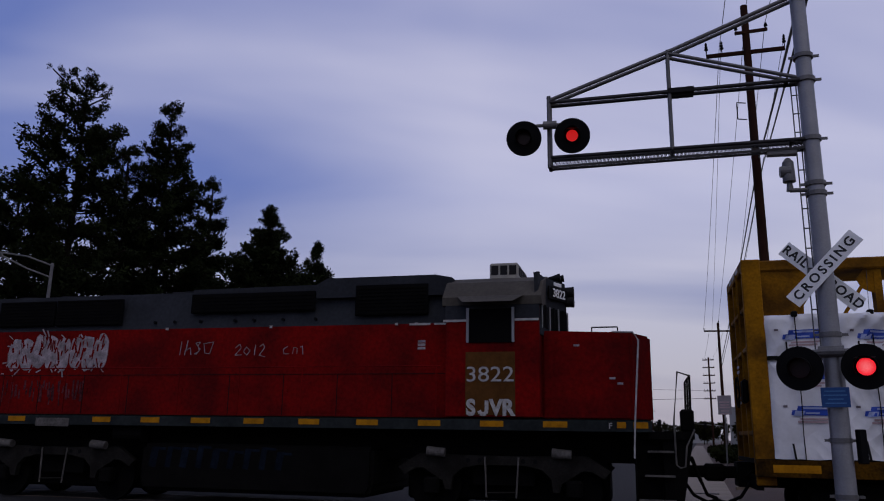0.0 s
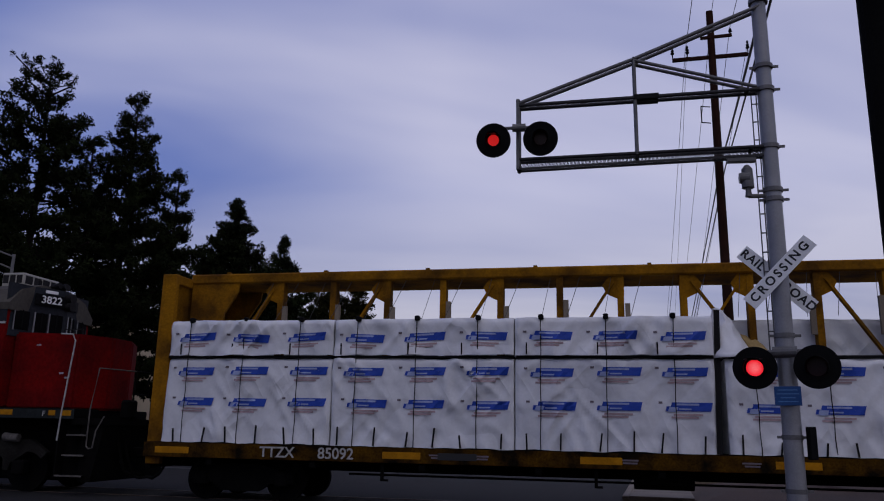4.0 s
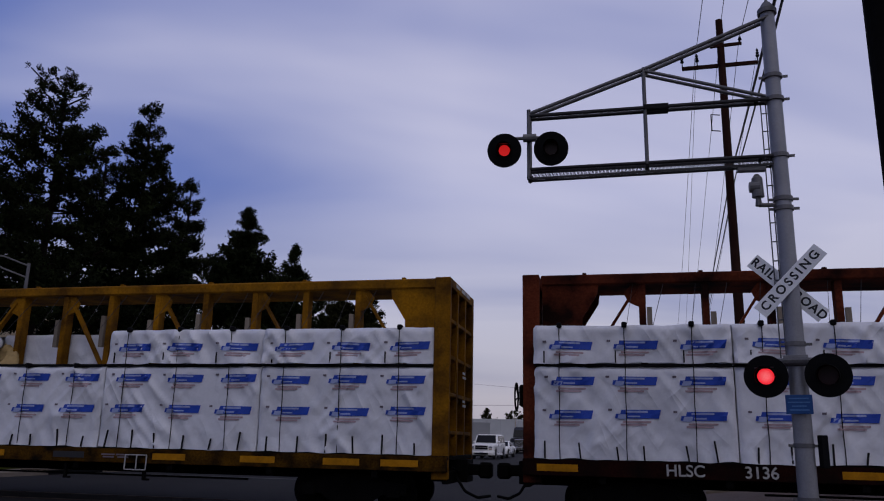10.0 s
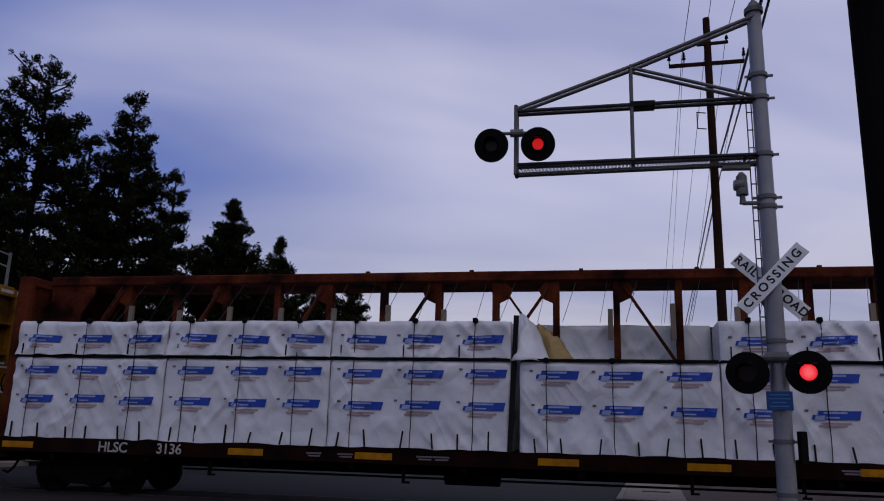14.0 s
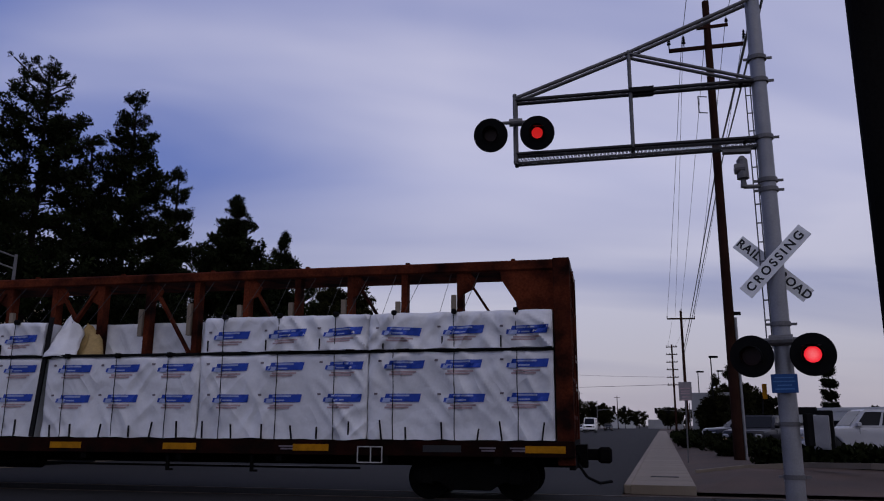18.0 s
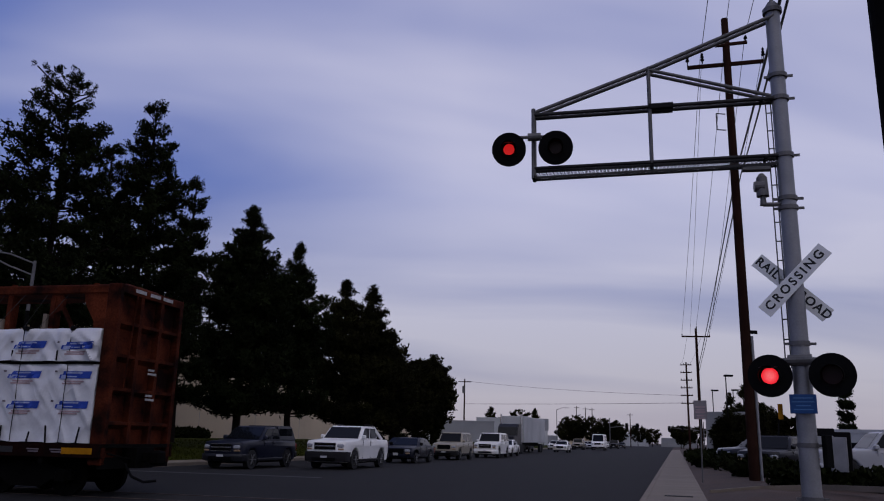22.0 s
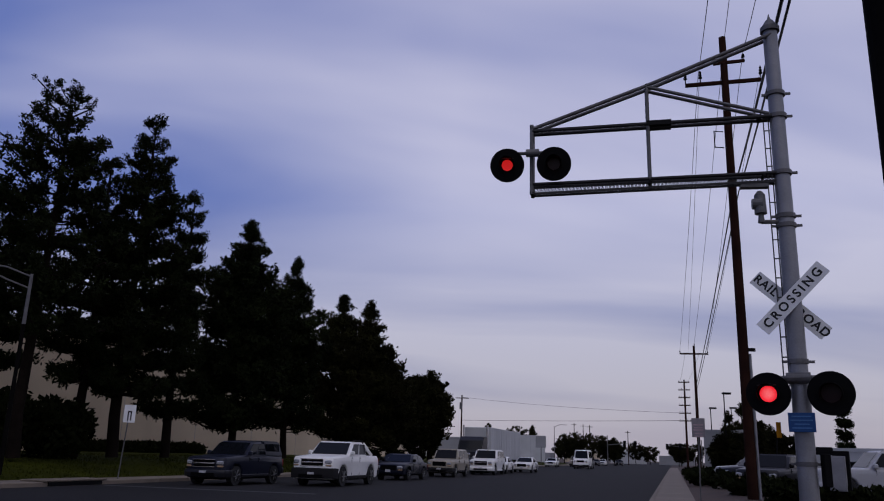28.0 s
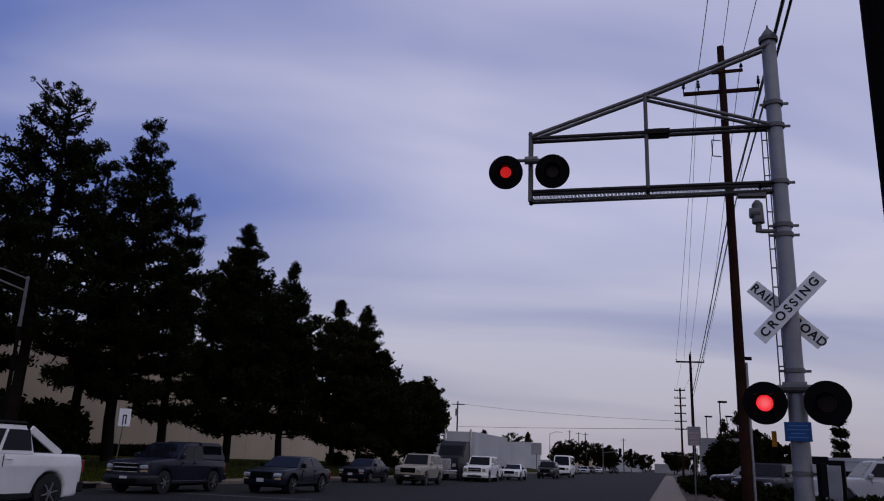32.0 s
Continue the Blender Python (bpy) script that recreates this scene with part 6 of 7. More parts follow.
def rounded_prism(b, prof, hw, r):
    """A closed profile in x and z, drawn out along y, with rounded shoulders."""
    n = len(prof)
    nor = []
    for i in range(n):
        p, a, c = Vector(prof[i]), Vector(prof[i - 1]), Vector(prof[(i + 1) % n])
        e = (p - a).normalized() + (c - p).normalized()
        nor.append(Vector((e.y, -e.x)).normalized() if e.length > 1e-6 else Vector((0, 0)))
    loops = []
    for y, o in ((-hw, r), (-hw + 0.13 * r, 0.5 * r), (-hw + 0.5 * r, 0.13 * r), (-hw + r, 0), (-hw * 0.66, 0), (-hw * 0.33, 0), (0, 0), (hw * 0.33, 0), (hw * 0.66, 0), (hw - r, 0), (hw - 0.5 * r, 0.13 * r), (hw - 0.13 * r, 0.5 * r), (hw, r)):
        loops.append([b.verts.new((prof[i][0] - nor[i].x * o, y, prof[i][1] - nor[i].y * o)) for i in range(n)])
    f = [b.faces.new(loops[0]), b.faces.new(loops[-1][::-1])]
    for a, c in zip(loops, loops[1:]):
        for i in range(n):
            f.append(b.faces.new((a[i], c[i], c[(i + 1) % n], a[(i + 1) % n])))
    bmesh.ops.recalc_face_normals(b, faces=f)


def vehicle(name, m, label, paint, L, W, H, wb, wr, hood, belt, xw, xw1, xr1, xr, clad=None, bed=None, lit=False, sail=False, grille_bar=False, group="cars on the road"):
    """A road vehicle facing +x: hood and belt heights; the windshield from xw up to xw1; the rear window from xr1 down to xr; bed: where the open load bed starts."""
    car = thing(name, m, label, "car" if bed is None else "pickup truck", group=group)
    hw, wheels = W / 2, []
    f, q = L / 2, -L / 2
    rear_top = belt if bed is None else belt + 0.02
    high = H > 1.65
    top = [(f - 0.06, 0.30), (f, 0.46), (f - 0.02, hood - (0.14 if high else 0.24)), (f - (0.10 if high else 0.22), hood - (0.03 if high else 0.07)), (xw, belt + 0.02 if hood < belt else hood), (xr, rear_top), (q + 0.05, rear_top - 0.02), (q, rear_top - 0.3), (q + 0.02, 0.5), (q + 0.10, 0.32)]
    low = []
    for cx in (-wb / 2, wb / 2):
        low.append((cx - wr * 1.22, 0.30))
        for k in range(9):
            a = math.pi - k * math.pi / 8
            low.append((cx + math.cos(a) * wr * 1.16, max(0.30, wr + math.sin(a) * wr * 1.16)))
        low.append((cx + wr * 1.22, 0.30))
    prof = smooth_profile(top[:], 4)
    prof = prof + low
    b = B()
    rounded_prism(b, prof, hw, 0.085)
    for v in b.verts:
        if v.co.z > belt - 0.3:
            v.co.y *= 1 - 0.05 * min(1, (v.co.z - belt + 0.3) / 0.3)
        if v.co.z < 0.55:
            v.co.y *= 0.965
        nose = max(0, (abs(v.co.x) - (f - 0.7)) / 0.7)
        v.co.y *= 1 - 0.07 * nose * nose
        v.co.x -= (0.16 if v.co.x > 0 else -0.08) * nose * (abs(v.co.y) / hw) ** 3
    part("body", b, paint, car, smooth=True)
    # added dark block that stops light coming through beneath the body
    one_box("underbody", (q + 0.35, f - 0.35, -hw * 0.7, hw * 0.7, 0.24, 0.62), M_SOOT, car)
    if clad is not None:
        b = B()
        bumper_top = 0.76 if sail else 0.62
        rounded_prism(b, [(f - 0.5, 0.30), (f + 0.02, 0.34), (f + 0.06, 0.5), (f + 0.04, bumper_top - 0.03), (f, bumper_top), (f - 0.5, bumper_top)], hw * 0.985, 0.05)
        for v in b.verts:
            v.co.x -= 0.16 * (abs(v.co.y) / hw) ** 3
        part("front_bumper", b, clad, car, smooth=True)
        one_box("lower_intake", (f + 0.03, f + 0.065, -hw * 0.55, hw * 0.55, 0.38, 0.5), M_GRILLE, car, bevel=0.01)
        b = B()
        box(b, q - 0.05, q + 0.2, -hw * 0.95, hw * 0.95, 0.42, 0.68, bevel=0.04)
        part("rear_bumper", b, clad, car)
        for s in (-1, 1):
            b = B()
            box(b, -wb / 2 + wr * 1.15, wb / 2 - wr * 1.15, s * hw * 0.97 - 0.03, s * hw * 0.97 + 0.03, 0.32, 0.44, bevel=0.02)
            part("sill", b, clad, car)
    # cabin
    b = B()
    ti, bi = hw * (0.85 if H > 1.65 else 0.74), hw * 0.95
    lowr = [(xw, -bi), (xw, bi), (xr, bi), (xr, -bi)]
    hir = [(xw1, -ti), (xw1, ti), (xr1, ti), (xr1, -ti)]
    lv = [b.verts.new((x, y, belt - 0.01)) for x, y in lowr]
    hv = [b.verts.new((x, y, H - 0.03)) for x, y in hir]
    b.faces.new(hv)
    for i in range(4):
        b.faces.new((lv[i], lv[(i + 1) % 4], hv[(i + 1) % 4], hv[i]))
    bmesh.ops.recalc_face_normals(b, faces=b.faces[:])
    bmesh.ops.bevel(b, geom=[e for e in b.edges if any(v.co.z > belt + 0.1 for v in e.verts)], offset=0.10, segments=3, affect="EDGES")
    part("cabin", b, paint, car, smooth=True)

    def pane(nm, corners, off):
        bb = B()
        c = [Vector(p) for p in corners]
        mid = sum(c, Vector()) / 4
        n = (c[1] - c[0]).cross(c[3] - c[0]).normalized()
        if n.dot(mid - Vector((0, 0, belt * 0.5))) < 0:
            n = -n
        a = [bb.verts.new(p + n * off) for p in c]
        d = [bb.verts.new(p - n * 0.02) for p in c]
        bb.faces.new(a)
        for i in range(4):
            bb.faces.new((a[i], a[(i + 1) % 4], d[(i + 1) % 4], d[i]))
        bmesh.ops.recalc_face_normals(bb, faces=bb.faces[:])
        part(nm, bb, M_GLASS, car)

    def on(fx, fz, s=None, front=True):
        """A point on the cabin: fz from the belt to the roof."""
        z = belt + (H - 0.03 - belt) * fz
        if s is None:
            x = xw + (xw1 - xw) * fz if front else xr + (xr1 - xr) * fz
            return Vector((x, fx * (bi + (ti - bi) * fz), z))
        x0, x1 = xr + (xr1 - xr) * fz, xw + (xw1 - xw) * fz
        return Vector((x0 + (x1 - x0) * fx, s * (bi + (ti - bi) * fz), z))

    pane("windshield", [on(-0.88, 0.08), on(0.88, 0.08), on(0.86, 0.90), on(-0.86, 0.90)], 0.008)
    pane("rear_window", [on(-0.85, 0.12, None, False), on(0.85, 0.12, None, False), on(0.82, 0.86, None, False), on(-0.82, 0.86, None, False)], 0.008)
    splits = ((0.07, 0.46), (0.51, 0.90)) if xw - xr > 1.6 else ((0.1, 0.88),)
    if xw - xr > 3.2:
        splits = ((0.05, 0.30), (0.33, 0.60), (0.63, 0.91))
    for s in (-1, 1):
        for a0, a1 in splits:
            pane("side_window", [on(a0, 0.10, s), on(a1, 0.10, s), on(min(a1, 0.93), 0.84, s), on(a0, 0.84, s)], 0.006)
        for k, xx in enumerate((xw - 0.55, (xw + xr) / 2 - 0.35)):
            b = B()
            box(b, xx - 0.09, xx + 0.09, s * hw * 0.955 - 0.03, s * hw * 0.955 + 0.03, belt - 0.14, belt - 0.10, bevel=0.01)
            part("door_handle", b, paint, car)
            b = B()
            box(b, xx + 0.18, xx + 0.192, s * hw * 0.985 - 0.012, s * hw * 0.985 + 0.004, 0.46, belt - 0.03)
            part("door_seam", b, M_BLACK, car)
        b = B()
        box(b, xw - 0.42, xw - 0.24, s * (hw + 0.02) - 0.09, s * (hw + 0.02) + 0.09, belt + 0.02, belt + 0.20, bevel=0.04)
        part("mirror", b, paint if clad is not None else M_BLACK, car)
        b = B()
        box(b, f - 0.3, f + 0.012, s * hw * 0.72 - 0.17, s * hw * 0.72 + 0.14, hood - 0.33, hood - 0.16, bevel=0.05)
        for v in b.verts:
            v.co.x -= 0.10 * (abs(v.co.y) / hw) ** 2
        part("headlamp", b, M_HEADLAMP_ON if lit else M_HEADLAMP, car, "clear headlamp")
        b = B()
        box(b, f - 0.2, f + 0.006, s * hw * 0.74 - 0.13, s * hw * 0.74 + 0.12, hood - 0.42, hood - 0.345, bevel=0.02)
        for v in b.verts:
            v.co.x -= 0.10 * (abs(v.co.y) / hw) ** 2
        part("turn_signal", b, M_AMBER, car, "amber turn signal")
        b = B()
        box(b, q - 0.012, q + 0.12, s * hw * 0.82 - 0.09, s * hw * 0.82 + 0.09, belt - 0.42, belt - 0.12, bevel=0.02)
        part("tail_lamp", b, M_TAIL, car, "red tail lamp")
        for sx in (-1, 1):
            wheel_unit(car, sx * wb / 2, s * (hw - 0.13), wr, wheels)
    b = B()
    box(b, f - 0.12, f + 0.012, -hw * 0.5, hw * 0.5, hood - 0.40, hood - 0.12, bevel=0.03)
    g = part("grille", b, M_GRILLE, car, "dark grille")
    if grille_bar:
        one_box("chrome_bar", (f + 0.0, f + 0.022, -hw * 0.5, hw * 0.5, hood - 0.285, hood - 0.235), M_CHROME, g, bevel=0.006)
        for z in (hood - 0.405, hood - 0.125):
            one_box("chrome_rim", (f + 0.0, f + 0.02, -hw * 0.52, hw * 0.52, z - 0.012, z + 0.012), M_CHROME, g)
    one_box("number_plate", (f + 0.052, f + 0.06, -0.15, 0.15, 0.44, 0.58), M_PLATE, car, "plain number plate")
    if bed is not None:
        b = B()
        box(b, q + 0.1, bed, -hw * 0.84, hw * 0.84, belt - 0.02, belt + 0.028)
        part("bed_cover", b, M_TRIM, car, "dark cover over the load bed")
    if sail:
        for s in (-1, 1):
            b = B()
            y = s * hw * 0.86
            bar(b, (xr1 - 0.05, y * 0.88, H - 0.10), (xr - 0.8, y, belt), 0.06, 0.16)
            part("sail_panel", b, paint, car)
        for s in (-1, 1):
            b = B()
            tube(b, (xw1 - 0.15, s * ti * 0.9, H + 0.03), (xr1 + 0.1, s * ti * 0.9, H + 0.03), 0.022, seg=8)
            part("roof_rail", b, M_TRIM, car)
    return car, wheels


def canopy(car, x0, x1, hw, z0, z1, material):
    b = B()
    prism(b, [(x0, z0), (x1, z0), (x1 - 0.02, z1), (x0 + 0.28, z1)], -hw, hw)
    for v in b.verts:
        if v.co.z > z0 + 0.1:
            v.co.y *= 0.86
    bmesh.ops.bevel(b, geom=b.edges[:], offset=0.05, segments=2, affect="EDGES")
    c = part("canopy", b, material, car, "dark canopy over the load bed")
    for s in (-1, 1):
        b = B()
        prism(b, [(x0 + 0.3, z0 + 0.1), (x1 - 0.15, z0 + 0.1), (x1 - 0.17, z1 - 0.12), (x0 + 0.42, z1 - 0.12)], s * hw * 0.94 - 0.01, s * hw * 0.94 + 0.012)
        part("side_window", b, M_GLASS, c)


def arch_trim(car, wb, hw, wr, material):
    for s in (-1, 1):
        for cx in (-wb / 2, wb / 2):
            b = B()
            prof = [(cx + math.cos(a) * k, wr + math.sin(a) * k) for k, seq in ((wr * 1.30, range(11)), (wr * 1.13, range(10, -1, -1))) for a in [math.pi * i / 10 for i in seq]]
            y = s * hw * 0.985
            prism(b, prof, y - 0.05, y + 0.03)
            part("arch_trim", b, material, car, "dark plastic wheel arch")


DRIVEN = []
HELD = 270.0                              # facing down the road, towards the crossing


def wait_at(lane, v):
    return road_pose(lane, v, 0, HELD)


car, ws = vehicle("white_pickup", wait_at(-14.8, 35.0), "white crew-cab pickup with grey cladding and slanted sail panels", M_CAR_WHITE, 5.6, 2.02, 1.93, 3.3, 0.42, 1.25, 1.29, 1.12, 0.40, -1.02, -1.16, clad=M_TRIM, bed=-1.3, sail=True, grille_bar=True)
one_box("hood_bulge", (1.35, 2.45, -0.42, 0.42, 1.20, 1.268), M_CAR_WHITE, car, bevel=0.03)
DRIVEN.append((car, -14.8, HELD, [(0, 35.2), (25.0, 35.2), (27.0, 35.0), (27.5, 34.75), (28.0, 34.3), (28.5, 33.1), (29.0, 31.5), (29.5, 29.5), (30.0, 27.25), (30.5, 24.6), (31.0, 21.6), (31.5, 18.0), (32.0, 14.0)], ws))
car, ws = vehicle("dark_pickup", wait_at(-18.0, 31.75), "dark grey pickup with a canopy and bright headlamps", M_CAR_SLATE, 5.1, 1.90, 1.80, 3.2, 0.39, 1.13, 1.17, 1.00, 0.18, -0.75, -0.95, clad=M_CAR_BLACK, bed=-1.0, grille_bar=True)
canopy(car, -2.48, -0.72, 0.88, 1.15, 1.81, M_CAR_SLATE)
DRIVEN.append((car, -18.0, HELD, [(0, 31.8), (26.5, 31.8), (27.5, 31.3), (28.0, 30.9), (29.0, 30.1), (30.0, 29.1), (31.0, 27.8), (32.0, 26.4)], ws))
SED = dict(L=4.8, W=1.82, H=1.46, wb=2.75, wr=0.33, hood=0.94, belt=0.96, xw=0.95, xw1=0.15, xr1=-1.05, xr=-1.75)
car, ws = vehicle("dark_sedan", wait_at(-15.2, 45.6), "dark navy four-door sedan", M_CAR_NAVY, **SED)
DRIVEN.append((car, -15.2, HELD, [(0, 45.3), (26.5, 45.3), (28.0, 44.6), (29.0, 42.75), (30.0, 39.25), (31.0, 35.75), (32.0, 30.7)], ws))
car, ws = vehicle("dark_sedan", wait_at(-18.6, 54.5), "dark navy four-door sedan behind a pickup", M_CAR_NAVY, **SED)
DRIVEN.append((car, -18.6, HELD, [(0, 54.0), (28.0, 53.4), (30.0, 51.2), (31.0, 49.8), (32.0, 48.2)], ws))
car, ws = vehicle("tan_utility_vehicle", wait_at(-15.1, 54.7), "tan four-door utility vehicle", M_CAR_TAN, 4.9, 1.85, 1.88, 2.95, 0.38, 1.12, 1.16, 0.95, 0.45, -1.95, -2.25, clad=M_TRIM)
DRIVEN.append((car, -15.1, HELD, [(0, 54.7), (27.0, 54.7), (28.5, 54.0), (30.0, 52.5), (31.0, 50.8), (32.0, 48.6)], ws))
car, ws = vehicle("white_utility_vehicle", wait_at(-14.5, 64.9), "white four-door utility vehicle with chrome grille", M_CAR_WHITE, 5.1, 2.0, 1.98, 3.1, 0.42, 1.18, 1.22, 1.0, 0.5, -2.05, -2.35, clad=M_CAR_WHITE, grille_bar=True)
DRIVEN.append((car, -14.5, HELD, [(0, 64.6), (25.0, 64.3), (28.0, 64.0), (31.0, 63.7), (32.0, 63.5)], ws))
car, ws = vehicle("white_sedan", wait_at(-14.9, 72.0), "white four-door sedan in the queue", M_CAR_WHITE, **SED)
DRIVEN.append((car, -14.9, HELD, [(0, 72.0), (26.0, 72.0), (28.0, 70.7), (31.0, 69.1), (32.0, 68.0)], ws))
car, ws = vehicle("white_sedan", wait_at(-14.0, 130.0), "white four-door sedan coming up to the queue", M_CAR_WHITE, **SED)
DRIVEN.append((car, -14.0, HELD, [(0, 130.0), (19.0, 114.2), (20.5, 108.9), (22.5, 101.0), (23.5, 95.7), (24.5, 89.0), (25.5, 84.4), (28.0, 78.6), (31.0, 75.8), (32.0, 74.8)], ws))
car, ws = vehicle("dark_sedan", wait_at(-19.0, 104.0), "dark four-door sedan farther back", M_CAR_NAVY, **SED)
car, ws = vehicle("tan_utility_vehicle", wait_at(-16.3, 141.0), "tan utility vehicle farther back", M_CAR_TAN, 4.9, 1.85, 1.88, 2.95, 0.38, 1.12, 1.16, 0.95, 0.45, -1.95, -2.25, clad=M_TRIM)
car, ws = vehicle("delivery_van", wait_at(-12.7, 167.0), "boxy white delivery van with lit headlamps", M_CAR_WHITE, 6.4, 2.2, 2.7, 3.9, 0.40, 1.35, 1.40, 1.9, 1.55, -3.1, -3.18, clad=M_TRIM)
DRIVEN.append((car, -12.7, HELD, [(0, 167.0), (19.0, 145.8), (22.5, 139.2), (25.0, 132.1), (28.0, 118.2), (30.0, 109.4), (32.0, 101.4)], ws))
car, ws = vehicle("dark_utility_vehicle", wait_at(-13.0, 238.6), "dark four-door utility vehicle coming up the road", M_CAR_BLACK, 4.9, 1.9, 1.85, 2.95, 0.38, 1.12, 1.16, 0.95, 0.45, -1.95, -2.25, clad=M_TRIM)
DRIVEN.append((car, -13.0, HELD, [(0, 238.6), (19.0, 196.0), (25.0, 157.0), (28.0, 126.9), (30.0, 104.1), (31.0, 94.2), (32.0, 90.2)], ws))
for k, (lane, v, p) in enumerate(((-16.0, 160, M_CAR_SILVER), (-19.0, 131, M_CAR_WHITE), (-16.0, 173, M_CAR_BLACK), (-19.0, 181, M_CAR_SILVER), (-12.6, 197, M_CAR_BLACK), (-16.0, 192, M_CAR_WHITE))):
    vehicle("distant_sedan", wait_at(lane, v), "small sedan standing far down the road", p, **SED)


def semi_truck(m):
    """A tractor with a high white trailer behind it; x is the way it faces, 0 the trailer's front wall."""
    tr = thing("semi_truck", m, "dark tractor unit pulling a tall white box trailer", "truck")
    one_box("trailer_box", (-14.5, 0, -1.28, 1.28, 1.15, 4.0), M_WALL_WHITE, tr, "plain white trailer box", bevel=0.03)
    for k in range(18):
        one_box("rib", (-14.3 + k * 0.82, -14.24 + k * 0.82, 1.28, 1.30, 1.2, 3.95), M_WALL_WHITE, tr)
    one_box("chassis", (-14.0, 4.6, -0.5, 0.5, 0.75, 1.15), M_DARK_STEEL, tr)
    b = B()
    prism(b, [(0.9, 0.7), (4.9, 0.7), (5.0, 1.3), (4.9, 1.75), (3.2, 1.9), (2.7, 2.75), (2.2, 3.1), (0.95, 3.1)], -1.1, 1.1)
    bmesh.ops.bevel(b, geom=b.edges[:], offset=0.08, segments=2, affect="EDGES")
    part("cab", b, M_CAR_BLACK, tr, "black conventional cab")
    b = B()
    prism(b, [(3.16, 1.98), (2.74, 2.70), (2.76, 2.72), (3.2, 1.99)], -0.95, 0.95)
    part("windshield", b, M_GLASS, tr)
    for s in (-1, 1):
        b = B()
        tube(b, (1.0, s * 1.12, 1.0), (1.0, s * 1.12, 4.15), 0.09, seg=12)
        part("exhaust_stack", b, M_CHROME, tr, "bright exhaust stack")
        one_box("headlamp", (4.9, 5.03, s * 0.8 - 0.15, s * 0.8 + 0.15, 1.05, 1.3), M_HEADLAMP, tr)
        for x in (4.1, 1.6, 0.5, -11.6, -12.8):
            b = B()
            tube(b, (x, s * 1.05 - 0.14, 0.5), (x, s * 1.05 + 0.14, 0.5), 0.5, seg=24)
            part("wheel", b, M_TYRE, tr)
    one_box("grille", (4.96, 5.04, -0.55, 0.55, 0.85, 1.65), M_CHROME, tr, bevel=0.02)
    one_box("bumper", (4.95, 5.15, -1.1, 1.1, 0.45, 0.8), M_CHROME, tr, bevel=0.04)
    return tr


truck = semi_truck(wait_at(-17.3, 99.0))
DRIVEN.append((truck, -17.3, HELD, [(0, 99.0), (19.0, 96.5), (20.0, 94.9), (22.5, 85.2), (25.0, 76.0), (28.0, 72.1), (30.0, 69.7), (32.0, 67.3)], []))


# ---- poles and wires ----
def wood_pole(foot, top, r0, r1, label, material, arms=(), group="utility poles"):
    p = thing("utility_pole", pose(0, 0, 0), label, "utility pole", group=group)
    b = B()
    tube(b, foot, top, r0, r1, seg=18)
    part("shaft", b, material, p)
    for a, c, w in arms:
        a, c = Vector(a), Vector(c)
        b = B()
        bar(b, a, c, w, w * 1.2)
        part("crossarm", b, material, p)
    return p


def insulator(pole, at, h=0.22):
    b = B()
    at = Vector(at)
    tube(b, at, at + Vector((0, 0, h)), 0.02, seg=6)
    for k in range(3):
        tube(b, at + Vector((0, 0, h * (0.4 + 0.2 * k))), at + Vector((0, 0, h * (0.5 + 0.2 * k))), 0.07 - 0.012 * k, seg=10)
    part("insulator", b, M_BLACK, pole)


big = wood_pole((13.30, 26.36, 0), (13.30, 26.36, 17.63), 0.19, 0.13, "tall red-brown wooden utility pole with crossarms", M_WOOD_POLE,
                (((11.92, 26.86, 15.70), (14.63, 26.08, 15.80), 0.11), ((12.88, 26.39, 16.47), (14.00, 26.06, 16.54), 0.09)))
for q in ((11.93, 26.86, 15.74), (12.47, 26.70, 15.75), (14.62, 26.08, 15.83)):
    insulator(big, q, 0.55)
for q in ((12.93, 26.38, 16.52), (13.95, 26.07, 16.58)):
    insulator(big, q, 0.25)
b = B()
for p, q in (((12.75, 13.0), (13.1, 13.0)), ((12.75, 13.65), (13.1, 13.65)), ((12.75, 13.0), (12.75, 13.65))):
    tube(b, (p[0], 26.4, p[1]), (q[0], 26.4, q[1]), 0.022, seg=6)
part("bracket", b, M_DARK_STEEL, big)
b = B()
tube(b, (13.49, 26.22, 0.0), (13.47, 26.24, 5.2), 0.05, seg=8)
part("riser_pipe", b, M_ALU, big, "pale riser pipe up the pole")
one_box("tag", (13.38, 13.72, 26.3, 26.36, 5.3, 5.42), M_BLACK, big)
second = wood_pole((31.50, 72.24, 0), (31.50, 72.24, 12.30), 0.17, 0.11, "dark wooden utility pole farther along the pavement", M_WOOD_POLE,
                   (((30.15, 72.43, 11.50), (32.79, 72.00, 11.52), 0.12),))
for q in ((30.18, 72.43, 11.56), (32.74, 71.99, 11.55), (31.55, 72.20, 12.30)):
    insulator(second, q)
third_arms = tuple(((47.62 - 0.02 * k, 115.5, 13.1 - k * 1.15), (49.33, 115.4, 13.15 - k * 1.15), 0.12) for k in range(6))
third = wood_pole((48.55, 115.5, 0), (48.55, 115.5, 13.51), 0.17, 0.12, "distant dark pole with six crossarms", M_WOOD_POLE, third_arms)
for k in range(6):
    for x in (47.67, 48.1, 48.85, 49.28):
        insulator(third, (x, 115.45, 13.18 - k * 1.15), 0.18)
fourth = wood_pole((20.28, 160.30, 0), (20.28, 160.30, 13.30), 0.18, 0.13, "distant dark pole beside white trailers", M_WOOD_POLE, (((19.02, 160.51, 12.70), (21.67, 160.05, 12.69), 0.13),))
b = B()
tube(b, (20.05, 160.0, 10.4), (20.05, 160.0, 11.8), 0.28, seg=12)
